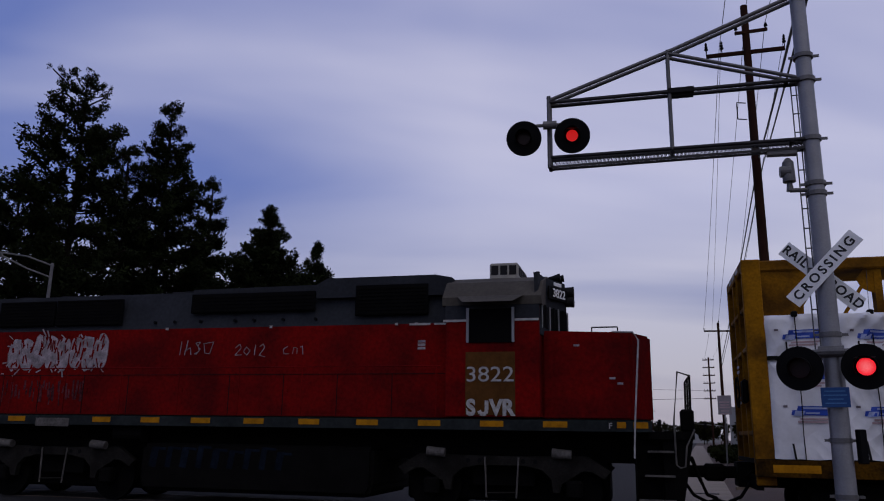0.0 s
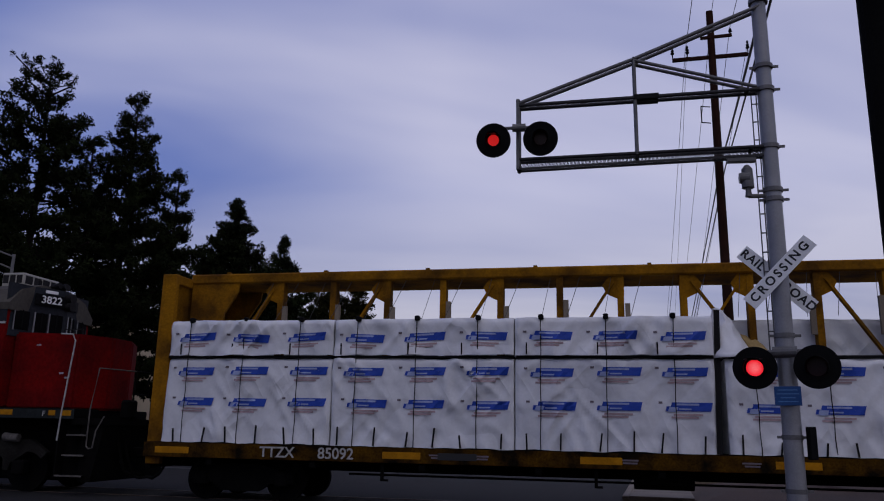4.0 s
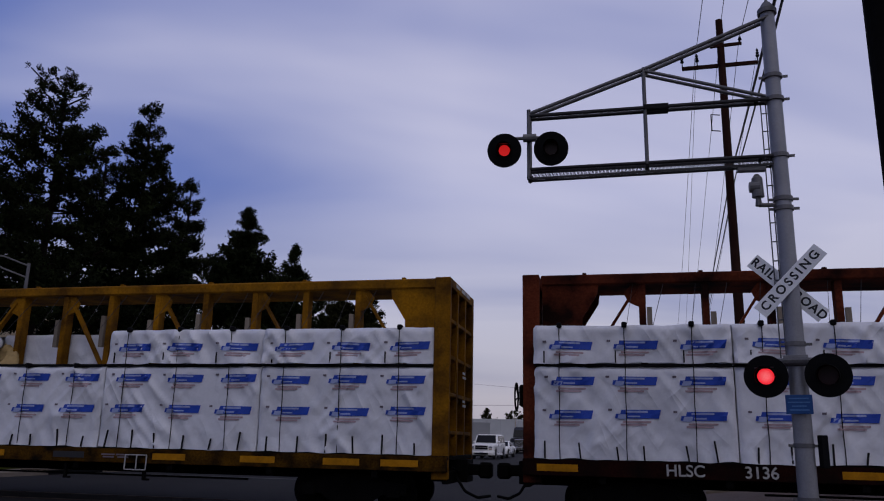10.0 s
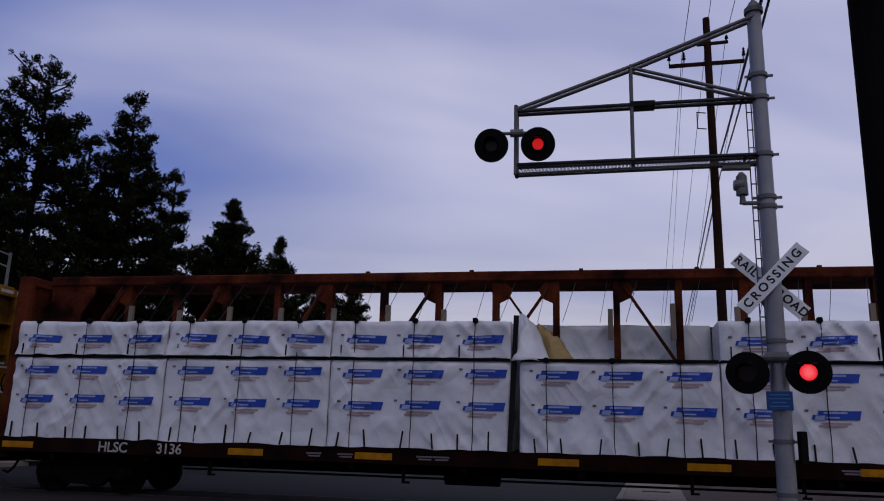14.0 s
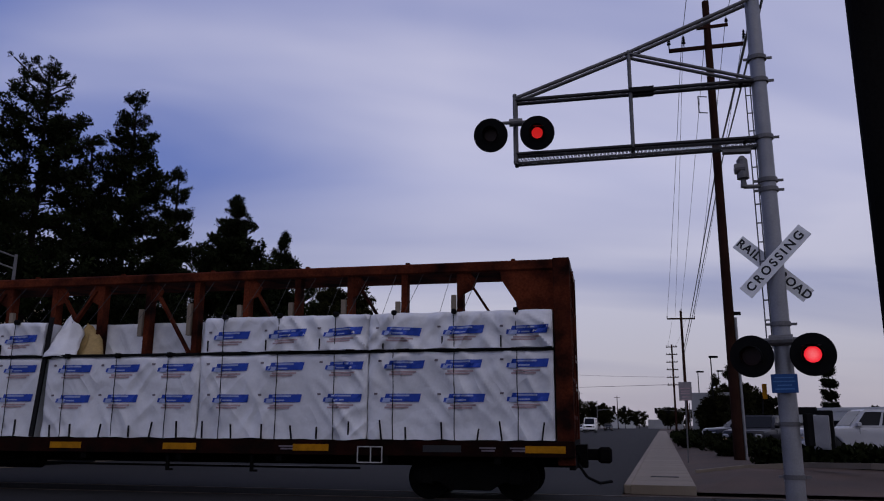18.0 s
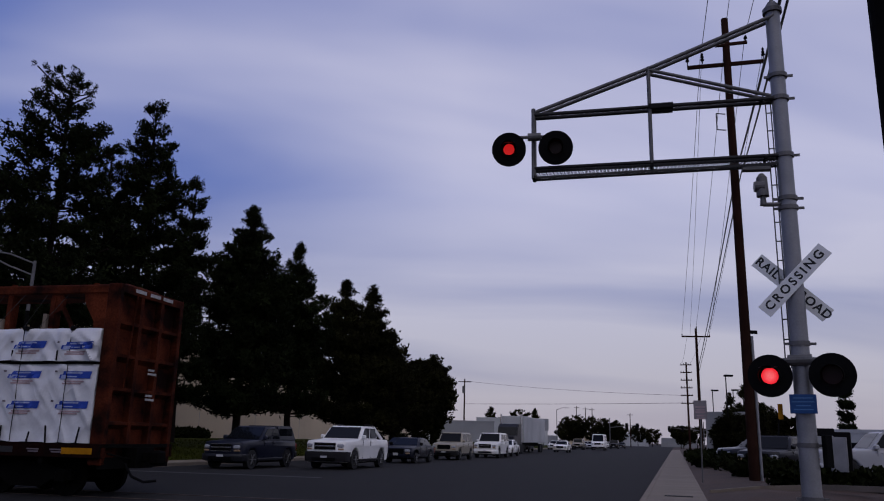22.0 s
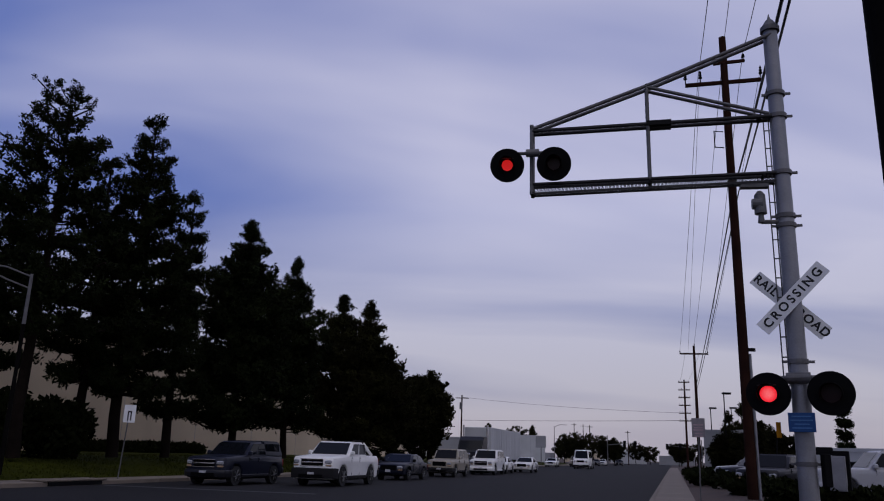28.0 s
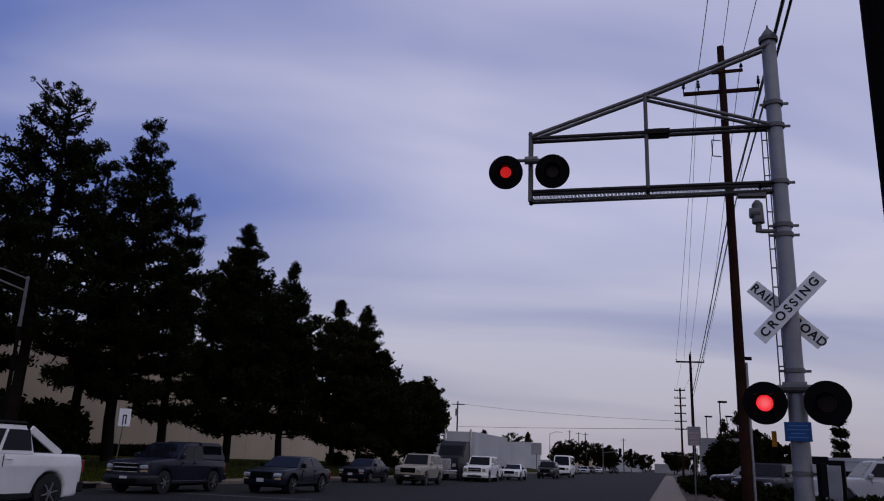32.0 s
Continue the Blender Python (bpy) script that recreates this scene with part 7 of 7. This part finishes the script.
part("transformer", b, M_GALV, fourth)
for k, (x, y, h) in enumerate(((70.96, 261.16, 12.87), (73.67, 259.88, 12.44), (64.44, 220.64, 10.69), (82.68, 241.69, 10.25))):
    wood_pole((x, y, 0), (x, y, h), 0.16, 0.11, "thin distant pole against the sky", M_WOOD_POLE, (((x - 0.9, y, h - 0.5), (x + 0.9, y, h - 0.5), 0.1),))
near = wood_pole((4.30, 5.60, 0), (4.30, 5.60, 11.0), 0.165, 0.15, "thick dark wooden pole close by", M_DARK_POLE)
for z, dx in ((0.9, 0.0), (1.35, 0.02), (1.75, 0.03)):
    b = B()
    c = Vector((4.30, 5.60, z))
    tube(b, c - Vector((0, 0, 0.03)), c + Vector((0, 0, 0.03)), 0.172, seg=18)
    part("band", b, M_REFLECT, near, "faint yellow band")
b = B()
tube(b, (4.85, 5.95, 0), (4.85, 5.95, 8.5), 0.08, seg=12)
tagged(part("steel_post", b, M_ALU), "grey steel post beside a wooden pole", "post")


def wire(name, pts, r, sag, label):
    b = B()
    line = []
    for p, q in zip(pts, pts[1:]):
        p, q = Vector(p), Vector(q)
        for k in range(17 if q == Vector(pts[-1]) else 16):
            t = k / 16
            line.append(p.lerp(q, t) - Vector((0, 0, sag * (p - q).length * 0.01 * 4 * t * (1 - t))))
    swept(b, line, r, 5)
    tagged(part(name, b, M_WIRE), label, "overhead wire", group="overhead wires")


wire("overhead_wire", [(3.20, 5.05, 9.69), (12.34, 26.61, 16.00), (30.17, 72.44, 11.76)], 0.012, 0.9, "thin black overhead wire between poles")
wire("overhead_wire", [(3.88, 5.76, 10.95), (13.37, 26.29, 17.63), (31.54, 72.20, 12.50)], 0.012, 0.9, "thin black overhead wire at a pole top")
wire("overhead_wire", [(4.54, 5.44, 10.82), (13.93, 26.07, 16.79), (32.72, 72.00, 11.75)], 0.012, 0.9, "thin black overhead wire on a short arm")
wire("overhead_cable", [(4.68, 7.25, 7.47), (13.43, 26.42, 11.49), (31.53, 72.27, 8.41)], 0.028, 0.5, "thick black overhead cable")
wire("overhead_cable", [(4.74, 7.18, 7.42), (13.54, 26.35, 11.26), (31.59, 72.26, 8.10)], 0.022, 0.5, "thick black overhead cable below another")
wire("overhead_wire", [(12.45, 26.71, 16.17), (30.95, 72.40, 11.61)], 0.010, 0.9, "thin black overhead wire")
wire("overhead_wire", [(14.60, 26.09, 16.13), (32.72, 72.00, 11.75)], 0.010, 0.9, "thin black overhead wire")
for k in range(2):
    wire("overhead_wire", [(30.6 + 1.4 * k, 72.2, 11.6), (47.8 + 1.2 * k, 115.4, 13.2)], 0.012, 0.7, "thin distant overhead wire")
wire("overhead_wire", [(20.28, 160.30, 12.89), (48.32, 115.38, 8.54)], 0.02, 0.8, "thin wire crossing high over the road")
wire("overhead_wire", [(48.08, 115.34, 7.42), (20.33, 160.21, 8.29)], 0.03, 0.2, "thin dark signal wire over the road")

# ---- right bank: planter, hedges, signs, parked cars ----
bm = B()
cols = [(0.66, 0.12), (2.2, 0.30), (4.5, 0.28), (10.0, 0.19), (60.0, 0.18)]
prev = None
for k in range(40):
    v = 18.7 + k * 4.0
    row = []
    for u, z in cols:
        p = road_pt(u, v)
        row.append(bm.verts.new((p.x, p.y, z if k else 0.02)))
    if prev:
        for i in range(len(cols) - 1):
            bm.faces.new((prev[i], row[i], row[i + 1], prev[i + 1]))
    prev = row
bmesh.ops.recalc_face_normals(bm, faces=bm.faces[:])
structure("planter_soil", bm, M_DIRT, "bare brown soil bank beside the pavement", "soil")
b = B()
flat(b, [road_pt(8.67, 29.90), road_pt(61.96, 18.36), road_pt(61.36, 172.07), road_pt(8.07, 183.61)], 0.215)
structure("parking_lot", b, M_ASPHALT, "asphalt parking lot behind the hedge", "parking lot")
b = B()
pts = [road_pt(0.84, 23.92, 0.15), road_pt(2.18, 24.15, 0.3), road_pt(3.63, 23.58, 0.42), road_pt(4.88, 21.72, 0.5), road_pt(7.68, 19.26, 0.5)]
for p, q in zip(pts, pts[1:]):
    bar(b, p, q, 0.12, 0.14)
structure("planter_kerb", b, M_CONCRETE, "pale curved concrete planter kerb", "kerb")
for k in range(16):
    u = 1.9 + 0.35 * (k % 3) + (1.2 if k < 5 else 0)
    p = road_pt(u, 33.0 + k * 2.5, 0.3)
    shrub(pose(p.x, p.y, 0.28), 1.25, 0.95, 0.60, 200 + k, "clipped dark green hedge bush beside the pavement", "hedge_bush")
for k in range(10):
    p = road_pt(3.6 + k * 1.0, 26.4 - k * 0.5, 0.42)
    shrub(pose(p.x, p.y, 0.25), 0.9, 0.7, 0.50, 240 + k, "clipped dark green hedge bush at the lot's edge", "hedge_bush")
for k, (x, y, h, r, kind) in enumerate(((25.2, 49.5, 4.3, 1.2, "cone"), (27.84, 56.32, 3.42, 1.3, "round"), (29.82, 55.02, 3.51, 1.5, "round"), (26.86, 57.25, 3.33, 1.1, "round"), (30.98, 59.60, 4.56, 1.4, "round"), (34.46, 72.17, 6.27, 1.4, "cone"), (38.56, 77.80, 7.51, 1.7, "cone"))):
    conifer((x, y, 0.3), (x, y, h), r, 300 + k, "small dark tree beside the parking lot", kind, 0.1, 80, 0.6, 1.5, M_LEAF_BROAD, "small_tree")
conifer((50.84, 79.66, 0.2), (50.84, 79.66, 9.11), 0.95, 320, "thin layered conifer behind the low building", "pine", 0.30, 90, 0.5, 1.7)


def sign(name, foot, w, h, z, label, turn, face, post_r=0.025, lean=(0, 0, 0), paint=M_SIGN_SHADED):
    s = thing(name, pose(foot[0], foot[1], foot[2], 0, 0, turn), label, "sign")
    b = B()
    tube(b, (0, 0.02, 0), (lean[0], 0.02, z + h / 2), post_r, seg=8)
    part("post", b, M_GALV, s)
    plate = one_box("plate", (lean[0] - w / 2, lean[0] + w / 2, -0.012, 0.0, z - h / 2, z + h / 2), paint, s, face, bevel=0.004)
    return s, plate


back = math.degrees(math.atan2(-0.815, -0.58)) + 90
s, plate = sign("parking_sign", (11.9, 27.4, 0.15), 0.46, 0.66, 2.5, "white sign with red bars on a thin post", back, "white plate with red bars", lean=(0.05, 0, 0))
for k, (w, z) in enumerate(((0.34, 2.60), (0.30, 2.50), (0.34, 2.42), (0.26, 2.30), (0.30, 2.20))):
    one_box("writing", (0.05 - w / 2, 0.05 + w / 2, -0.016, -0.012, z - 0.025, z + 0.025), M_PRINT_RED, plate, "red bars of writing")
s, plate = sign("road_sign", (-9.5, 33.5, 0.15), 0.45, 0.70, 2.55, "white sign with a black arrow on a leaning post", math.degrees(math.atan2(-0.92, 0.38)) + 90, "white plate with a bent black bar", lean=(0.14, 0, 0), paint=M_SIGN_WHITE)
for x0, x1, z0, z1 in ((0.06, 0.11, 2.24, 2.66), (0.11, 0.22, 2.60, 2.66), (0.17, 0.22, 2.28, 2.60)):
    one_box("mark", (x0, x1, -0.016, -0.012, z0, z1), M_LETTER_BLACK, plate, "black mark")

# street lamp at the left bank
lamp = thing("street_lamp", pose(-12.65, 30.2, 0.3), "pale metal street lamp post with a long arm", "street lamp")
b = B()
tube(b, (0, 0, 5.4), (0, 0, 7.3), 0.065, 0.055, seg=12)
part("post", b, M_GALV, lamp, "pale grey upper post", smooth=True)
# the lower length's colour is darkened so the post sinks into the dim trees
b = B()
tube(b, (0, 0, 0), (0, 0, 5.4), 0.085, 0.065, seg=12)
part("post", b, M_DARK_POLE, lamp, "lower post, darkened to sink into the trees", smooth=True)
for z in (6.75, 7.2):
    b = B()
    swept(b, [(0, 0, z), (-0.9, -0.05, z + 0.32), (-1.9, -0.1, 7.55 + 0.2 * (z - 6.75))], 0.032, 8)
    part("arm", b, M_GALV, lamp)
one_box("lamp_head", (-2.6, -1.85, -0.24, 0.04, 7.52, 7.66), M_GALV, lamp, bevel=0.04)
for k, (x, y, z, r) in enumerate(((31.83, 67.22, 7.46, 0.62), (37.94, 83.50, 7.25, 0.62), (42.47, 88.02, 7.67, 0.62))):
    lp = thing("lot_lamp", pose(x, y, 0.6), "dark square-headed parking lot lamp", "street lamp", group="parking lot lamps")
    b = B()
    tube(b, (0, 0, 0), (0, 0, z - 0.6), 0.07, 0.05, seg=8)
    part("post", b, M_BLACK, lp)
    b = B()
    box(b, -0.1, 0.62, -0.2, 0.2, z - 0.72, z - 0.55, bevel=0.02)
    part("head", b, M_BLACK, lp)

# control cabinets behind the mast
cabinet = thing("signal_cabinet", pose(13.62, 21.9, 0.30, 0, 0, back), "pale metal signal cabinet on a dark stand", "cabinet")
one_box("body", (-0.22, 0.22, -0.18, 0.18, 0.48, 1.45), M_ALU, cabinet, "pale metal box", bevel=0.01)
one_box("door", (-0.19, 0.19, -0.195, -0.18, 0.52, 1.41), M_ALU, cabinet, bevel=0.006)
one_box("stand", (-0.12, 0.12, -0.12, 0.12, 0.0, 0.48), M_DARK_STEEL, cabinet)
cab2 = thing("equipment_box", pose(14.02, 22.16, 0.30, 0, 0, back), "black equipment box on a post", "cabinet")
one_box("body", (-0.30, 0.14, -0.2, 0.2, 0.0, 1.60), M_BLACK, cab2, bevel=0.02)
one_box("hood", (-1.0, -0.28, -0.16, 0.16, 1.48, 1.70), M_BLACK, cab2, bevel=0.02)

# vehicles in the parking lot, standing across the view
PK = dict(L=5.9, W=2.0, H=1.92, wb=3.7, wr=0.4, hood=1.15, belt=1.18, xw=1.1, xw1=0.5, xr1=-0.95, xr=-1.1, clad=M_CAR_SILVER, bed=-1.15)
vehicle("silver_pickup", pose(20.96, 30.30, 0.22, 0, 0, ROAD_TURN + 186), "silver crew-cab pickup parked behind the hedge", M_CAR_SILVER, group="parked cars", **PK)
SUVD = dict(L=4.7, W=1.85, H=1.7, wb=2.8, wr=0.36, hood=1.05, belt=1.1, xw=0.95, xw1=0.35, xr1=-1.8, xr=-2.15)
for k, (x, y, mtl, lab, tn) in enumerate(((17.78, 33.25, M_CAR_BLACK, "dark grey car parked in the lot", 246), (20.08, 36.74, M_CAR_BLACK, "dark blue car parked beside another", 246), (23.20, 45.18, M_CAR_WHITE, "white car parked in the lot", 200), (21.71, 41.99, M_CAR_SLATE, "dark slate car parked between others", 203), (26.16, 51.43, M_CAR_WHITE, "white car parked under a tree", 200))):
    vehicle("parked_car", pose(x, y, 0.22, 0, 0, ROAD_TURN + tn), lab, mtl, group="parked cars", **SUVD)


# ---- buildings and the far end of the road ----
def building(name, m, w, d, h, wall, label, windows=(), parapet=0.25, joints=0):
    """A plain block: x along its front, the front at y = 0 facing -y."""
    bd = thing(name, m, label, "building")
    one_box("wall", (0, w, 0, d, 0, h), wall, bd)
    one_box("roof", (0.2, w - 0.2, 0.2, d - 0.2, h, h + 0.05), M_WALL_GREY, bd)
    for x0, x1, y0, y1 in ((-0.04, w + 0.04, -0.04, 0.2), (-0.04, w + 0.04, d - 0.2, d + 0.04), (-0.04, 0.2, 0.2, d - 0.2), (w - 0.2, w + 0.04, 0.2, d - 0.2)):
        one_box("parapet", (x0, x1, y0, y1, h, h + parapet), wall, bd)
    for k in range(joints):
        x = w * (k + 1) / (joints + 1)
        one_box("joint", (x - 0.02, x + 0.02, -0.006, 0.0, 0, h), M_WALL_GREY, bd)
    for x0, x1, z0, z1 in windows:
        win = one_box("window", (x0, x1, -0.02, 0.0, z0, z1), M_GLASS, bd)
        one_box("frame", (x0 - 0.06, x1 + 0.06, -0.015, -0.002, z0 - 0.06, z0), M_TRIM, win)
    return bd


# long stucco wall behind the pines, parallel to the road
p = road_pt(-39.37, 21.77, 0.6)
building("warehouse", pose(p.x, p.y, p.z, 0, 0, ROAD_TURN + 90), 96, 30, 7.9, M_WALL, "long plain beige stucco warehouse behind the pines", joints=9)
# low building behind the lot
p = Vector((31.69, 55.99, 0.2))
building("low_building", pose(p.x, p.y, p.z, 0, 0, -58), 30, 14, 2.25, M_WALL_WHITE, "low pale flat-roofed building behind parked cars", windows=tuple((2 + 4 * k, 4.6 + 4 * k, 0.7, 1.6) for k in range(6)), joints=5)
p = Vector((33.17, 74.88, 0.2))
building("small_building", pose(p.x, p.y, p.z, 0, 0, -36), 5, 8, 4.1, M_WALL_GREY, "small dull grey two-storey building behind the lot", windows=((0.6, 2.4, 2.3, 3.2), (3.0, 4.5, 2.3, 3.2), (0.6, 2.4, 0.6, 1.5)))
pole = thing("banner_post", pose(24.41, 45.36, 0.5), "dark post with a yellow banner", "post")
b = B()
tube(b, (0, 0, 0), (0.2, -0.15, 3.4), 0.04, seg=8)
part("post", b, M_BLACK, pole)
one_box("banner", (0.1, 0.4, -0.2, -0.18, 2.5, 3.4), M_YELLOW, pole, "yellow banner")
# trailers and white buildings far to the left of the road
building("white_warehouse", pose(23.17, 162.75, 0, 0, 0, -12), 14.5, 20, 5.5, M_WALL_WHITE, "white flat-roofed warehouse far down the road", joints=4)
building("white_shed", pose(39.09, 217.10, 0, 0, 0, -16), 10, 20, 5.0, M_WALL_WHITE, "white distant shed with a flat roof", windows=tuple((1 + 3 * k, 3 + 3 * k, 1.2, 2.6) for k in range(3)))
building("pale_shed", pose(13.50, 137.02, 0, 0, 0, -8), 9, 10, 4.2, M_WALL_GREY, "pale grey shed behind the trees", joints=2)
for k in range(3):
    t = thing("white_trailer", pose(11.9 + 3.2 * k, 138.5 + 0.4 * k, 0, 0, 0, 80), "white box trailer parked beyond the trees", "trailer", group="parked trailers")
    one_box("trailer_box", (0, 12, -1.25, 1.25, 1.1, 3.9), M_WALL_WHITE, t, bevel=0.03)
    for x in (1.4, 2.6, 10.5):
        b = B()
        tube(b, (x, -1.2, 0.5), (x, 1.2, 0.5), 0.5, seg=18)
        part("axle", b, M_TYRE, t)
# far trees as low dark masses
for k, (x, y, h, r) in enumerate(((51.34, 198.35, 7.19, 2.6), (54.40, 199.81, 7.60, 2.8), (57.38, 197.17, 7.37, 2.8), (60.40, 195.89, 6.94, 2.6), (62.92, 194.59, 6.51, 1.8), (30.92, 192.25, 8.87, 1.5), (40.94, 188.47, 8.61, 1.5), (47.26, 240.59, 10.35, 3.5), (90.44, 221.33, 5.97, 3.5), (96.84, 235.20, 6.55, 4.0), (85.36, 262.21, 6.74, 4.0), (80.10, 296.23, 7.48, 5.0), (104.44, 296.94, 7.41, 5.0))):
    conifer((x, y, 0), (x, y, h), r, 400 + k, "distant dark tree with an uneven crown", "round", 0.2, 40, 1.0, 0.8, M_LEAF_BROAD, "distant_tree")


def far_signal(m, reach, label):
    s = thing("traffic_signal", m, label, "traffic light", group="traffic lights")
    b = B()
    tube(b, (0, 0, 0), (0, 0, 7.2), 0.14, 0.1, seg=8)
    part("post", b, M_GALV, s)
    b = B()
    tube(b, (0, 0, 4.9), (reach, 0, 5.6), 0.09, 0.05, seg=8)
    part("arm", b, M_GALV, s)
    for x in (reach * 0.62, reach):
        head = one_box("signal_head", (x - 0.2, x + 0.2, -0.15, 0.15, 4.7, 5.8), M_BLACK, s, bevel=0.03)
        one_box("backplate", (x - 0.36, x + 0.36, 0.02, 0.06, 4.5, 6.0), M_BLACK, head)
        for z in (4.88, 5.25, 5.62):
            one_box("visor", (x - 0.15, x + 0.15, -0.32, -0.15, z + 0.10, z + 0.13), M_BLACK, head)
    return s


far_signal(pose(60.61, 192.45, 0, 0, 0, -20), 6.6, "distant traffic light on a long arm")
far_signal(pose(91.48, 207.99, 0, 0, 0, 165), 9.0, "distant traffic light reaching over the road")
lp = thing("street_lamp", pose(42.14, 171.46, 0), "distant grey street lamp with a curved arm", "street lamp")
b = B()
tube(b, (0, 0, 0), (0, 0, 8.1), 0.1, 0.06, seg=8)
part("post", b, M_GALV, lp)
b = B()
tube(b, (0, 0, 8.0), (1.2, -0.3, 8.5), 0.05, seg=6)
tube(b, (1.2, -0.3, 8.5), (2.6, -0.8, 8.45), 0.05, seg=6)
part("arm", b, M_GALV, lp)
bd = thing("roadside_panel", pose(33.37, 145.90, 0, 0, 0, -15), "pale square sign panel seen from far", "sign")
b = B()
tube(b, (0, 0, 0), (0, 0, 3.4), 0.08, seg=8)
part("post", b, M_GALV, bd)
one_box("panel", (-1.0, 0.9, -0.05, 0.05, 3.2, 5.3), M_WALL_GREY, bd, bevel=0.02)
# low line of roofs and trees closing the road's far end
for k in range(9):
    x = 66 + k * 17
    building("far_shop", pose(x, 330 - k * 8, 0, 0, 0, -25), 13, 12, 3.2 + (k * 7 % 3) * 0.8, (M_WALL_GREY, M_WALL, M_WALL_WHITE)[k % 3], "low distant shop at the road's far end")
for k in range(10):
    x = 64 + k * 15
    conifer((x, 312 - k * 6, 0), (x, 312 - k * 6, 6.2 + k % 3), 4.2, 440 + k, "distant dark tree at the road's far end", "round", 0.15, 26, 1.3, 0.7, M_LEAF_BROAD, "distant_tree")
for k in range(6):
    x = -95 + k * 12
    conifer((x, 105 + 6 * math.sin(k * 2.1) + (60 if x > -20 else 0), 0), (x, 105 + 6 * math.sin(k * 2.1) + (60 if x > -20 else 0), 9 + k % 3), 5.0, 470 + k, "distant dark tree behind the warehouse", "round", 0.12, 40, 1.3, 0.8, M_LEAF_BROAD, "distant_tree")
# houses and fence closing the place behind the camera
building("rear_building", pose(60, -70, 0, 0, 0, 152), 110, 12, 5.0, M_WALL_GREY, "plain grey building across the street behind the crossing")


def motions():
    for ob, a0 in ((engine, A_LOCO), (yellow_car, A_YELLOW), (brown_car, A_BROWN)):
        walk(ob, [(t, track_pose(a0 + s)) for t, s in TRAIN])
    for ob, phase, r in FLASH_VANES:
        shut, raised = pose(0, 0, r), pose(0, 0, r, -84)
        on = 0.70 - 1.205 if phase == 0 else 0.70 - 0.505
        rows, t = [], on
        rows.append((0.0, raised if (0.0 - on) % 1.205 < (0.7 if phase == 0 else 0.505) else shut))
        length = 0.7 if phase == 0 else 0.505
        while t < 32.4:
            for tt, m0, m1 in ((t, shut, raised), (t + length, raised, shut)):
                for k, m in ((-0.02, m0), (0.02, m1)):
                    if 0.05 < tt + k < 32.0:
                        rows.append((tt + k, m))
            t += 1.205
        rows.append((32.0, raised if (32.0 - on) % 1.205 < length else shut))
        walk(ob, rows)
    times = [k * 0.16 for k in range(201)]
    ts, ss = [r[0] for r in TRAIN], [r[1] for r in TRAIN]
    for ob, x, y, r in TRAIN_WHEELS:
        walk(ob, [(t, pose(x, y, r, 0, math.degrees((np.interp(t, ts, ss) - ss[0]) / r), 0)) for t in times])
    for ob, lane, turn, rows, wheels in DRIVEN:
        walk(ob, [(t, road_pose(lane, v, 0, turn)) for t, v in rows])
        ts, vs = [r[0] for r in rows], [r[1] for r in rows]
        for w, x, y, r in wheels:
            walk(w, [(t, pose(x, y, r, 0, math.degrees(abs(np.interp(t, ts, vs) - vs[0]) / r), 0)) for t in [0.0] + [18 + k * 0.05 for k in range(281)]])


TRAIN = [(0, 13.36), (0.5, 11.88), (1, 10.44), (1.5, 9.03), (2, 7.61), (2.5, 6.22), (3, 4.80), (3.5, 3.41), (5.5, -2.06), (6, -3.46), (6.5, -4.86), (7, -6.26), (7.5, -7.66), (8, -9.07), (8.5, -10.55), (9, -12.01), (9.5, -13.43), (10, -14.84), (10.5, -16.23), (11, -17.63), (11.5, -19.1), (12, -20.6), (13, -23.4), (14, -26.1), (14.5, -27.45), (16.5, -32.85), (17, -34.2), (17.5, -35.5), (18, -36.78), (18.5, -38.06), (19, -39.36), (20, -41.96), (21, -44.56), (22, -47.16), (23, -49.75), (26, -57.5), (29, -65.3), (32, -73.0)]
motions()
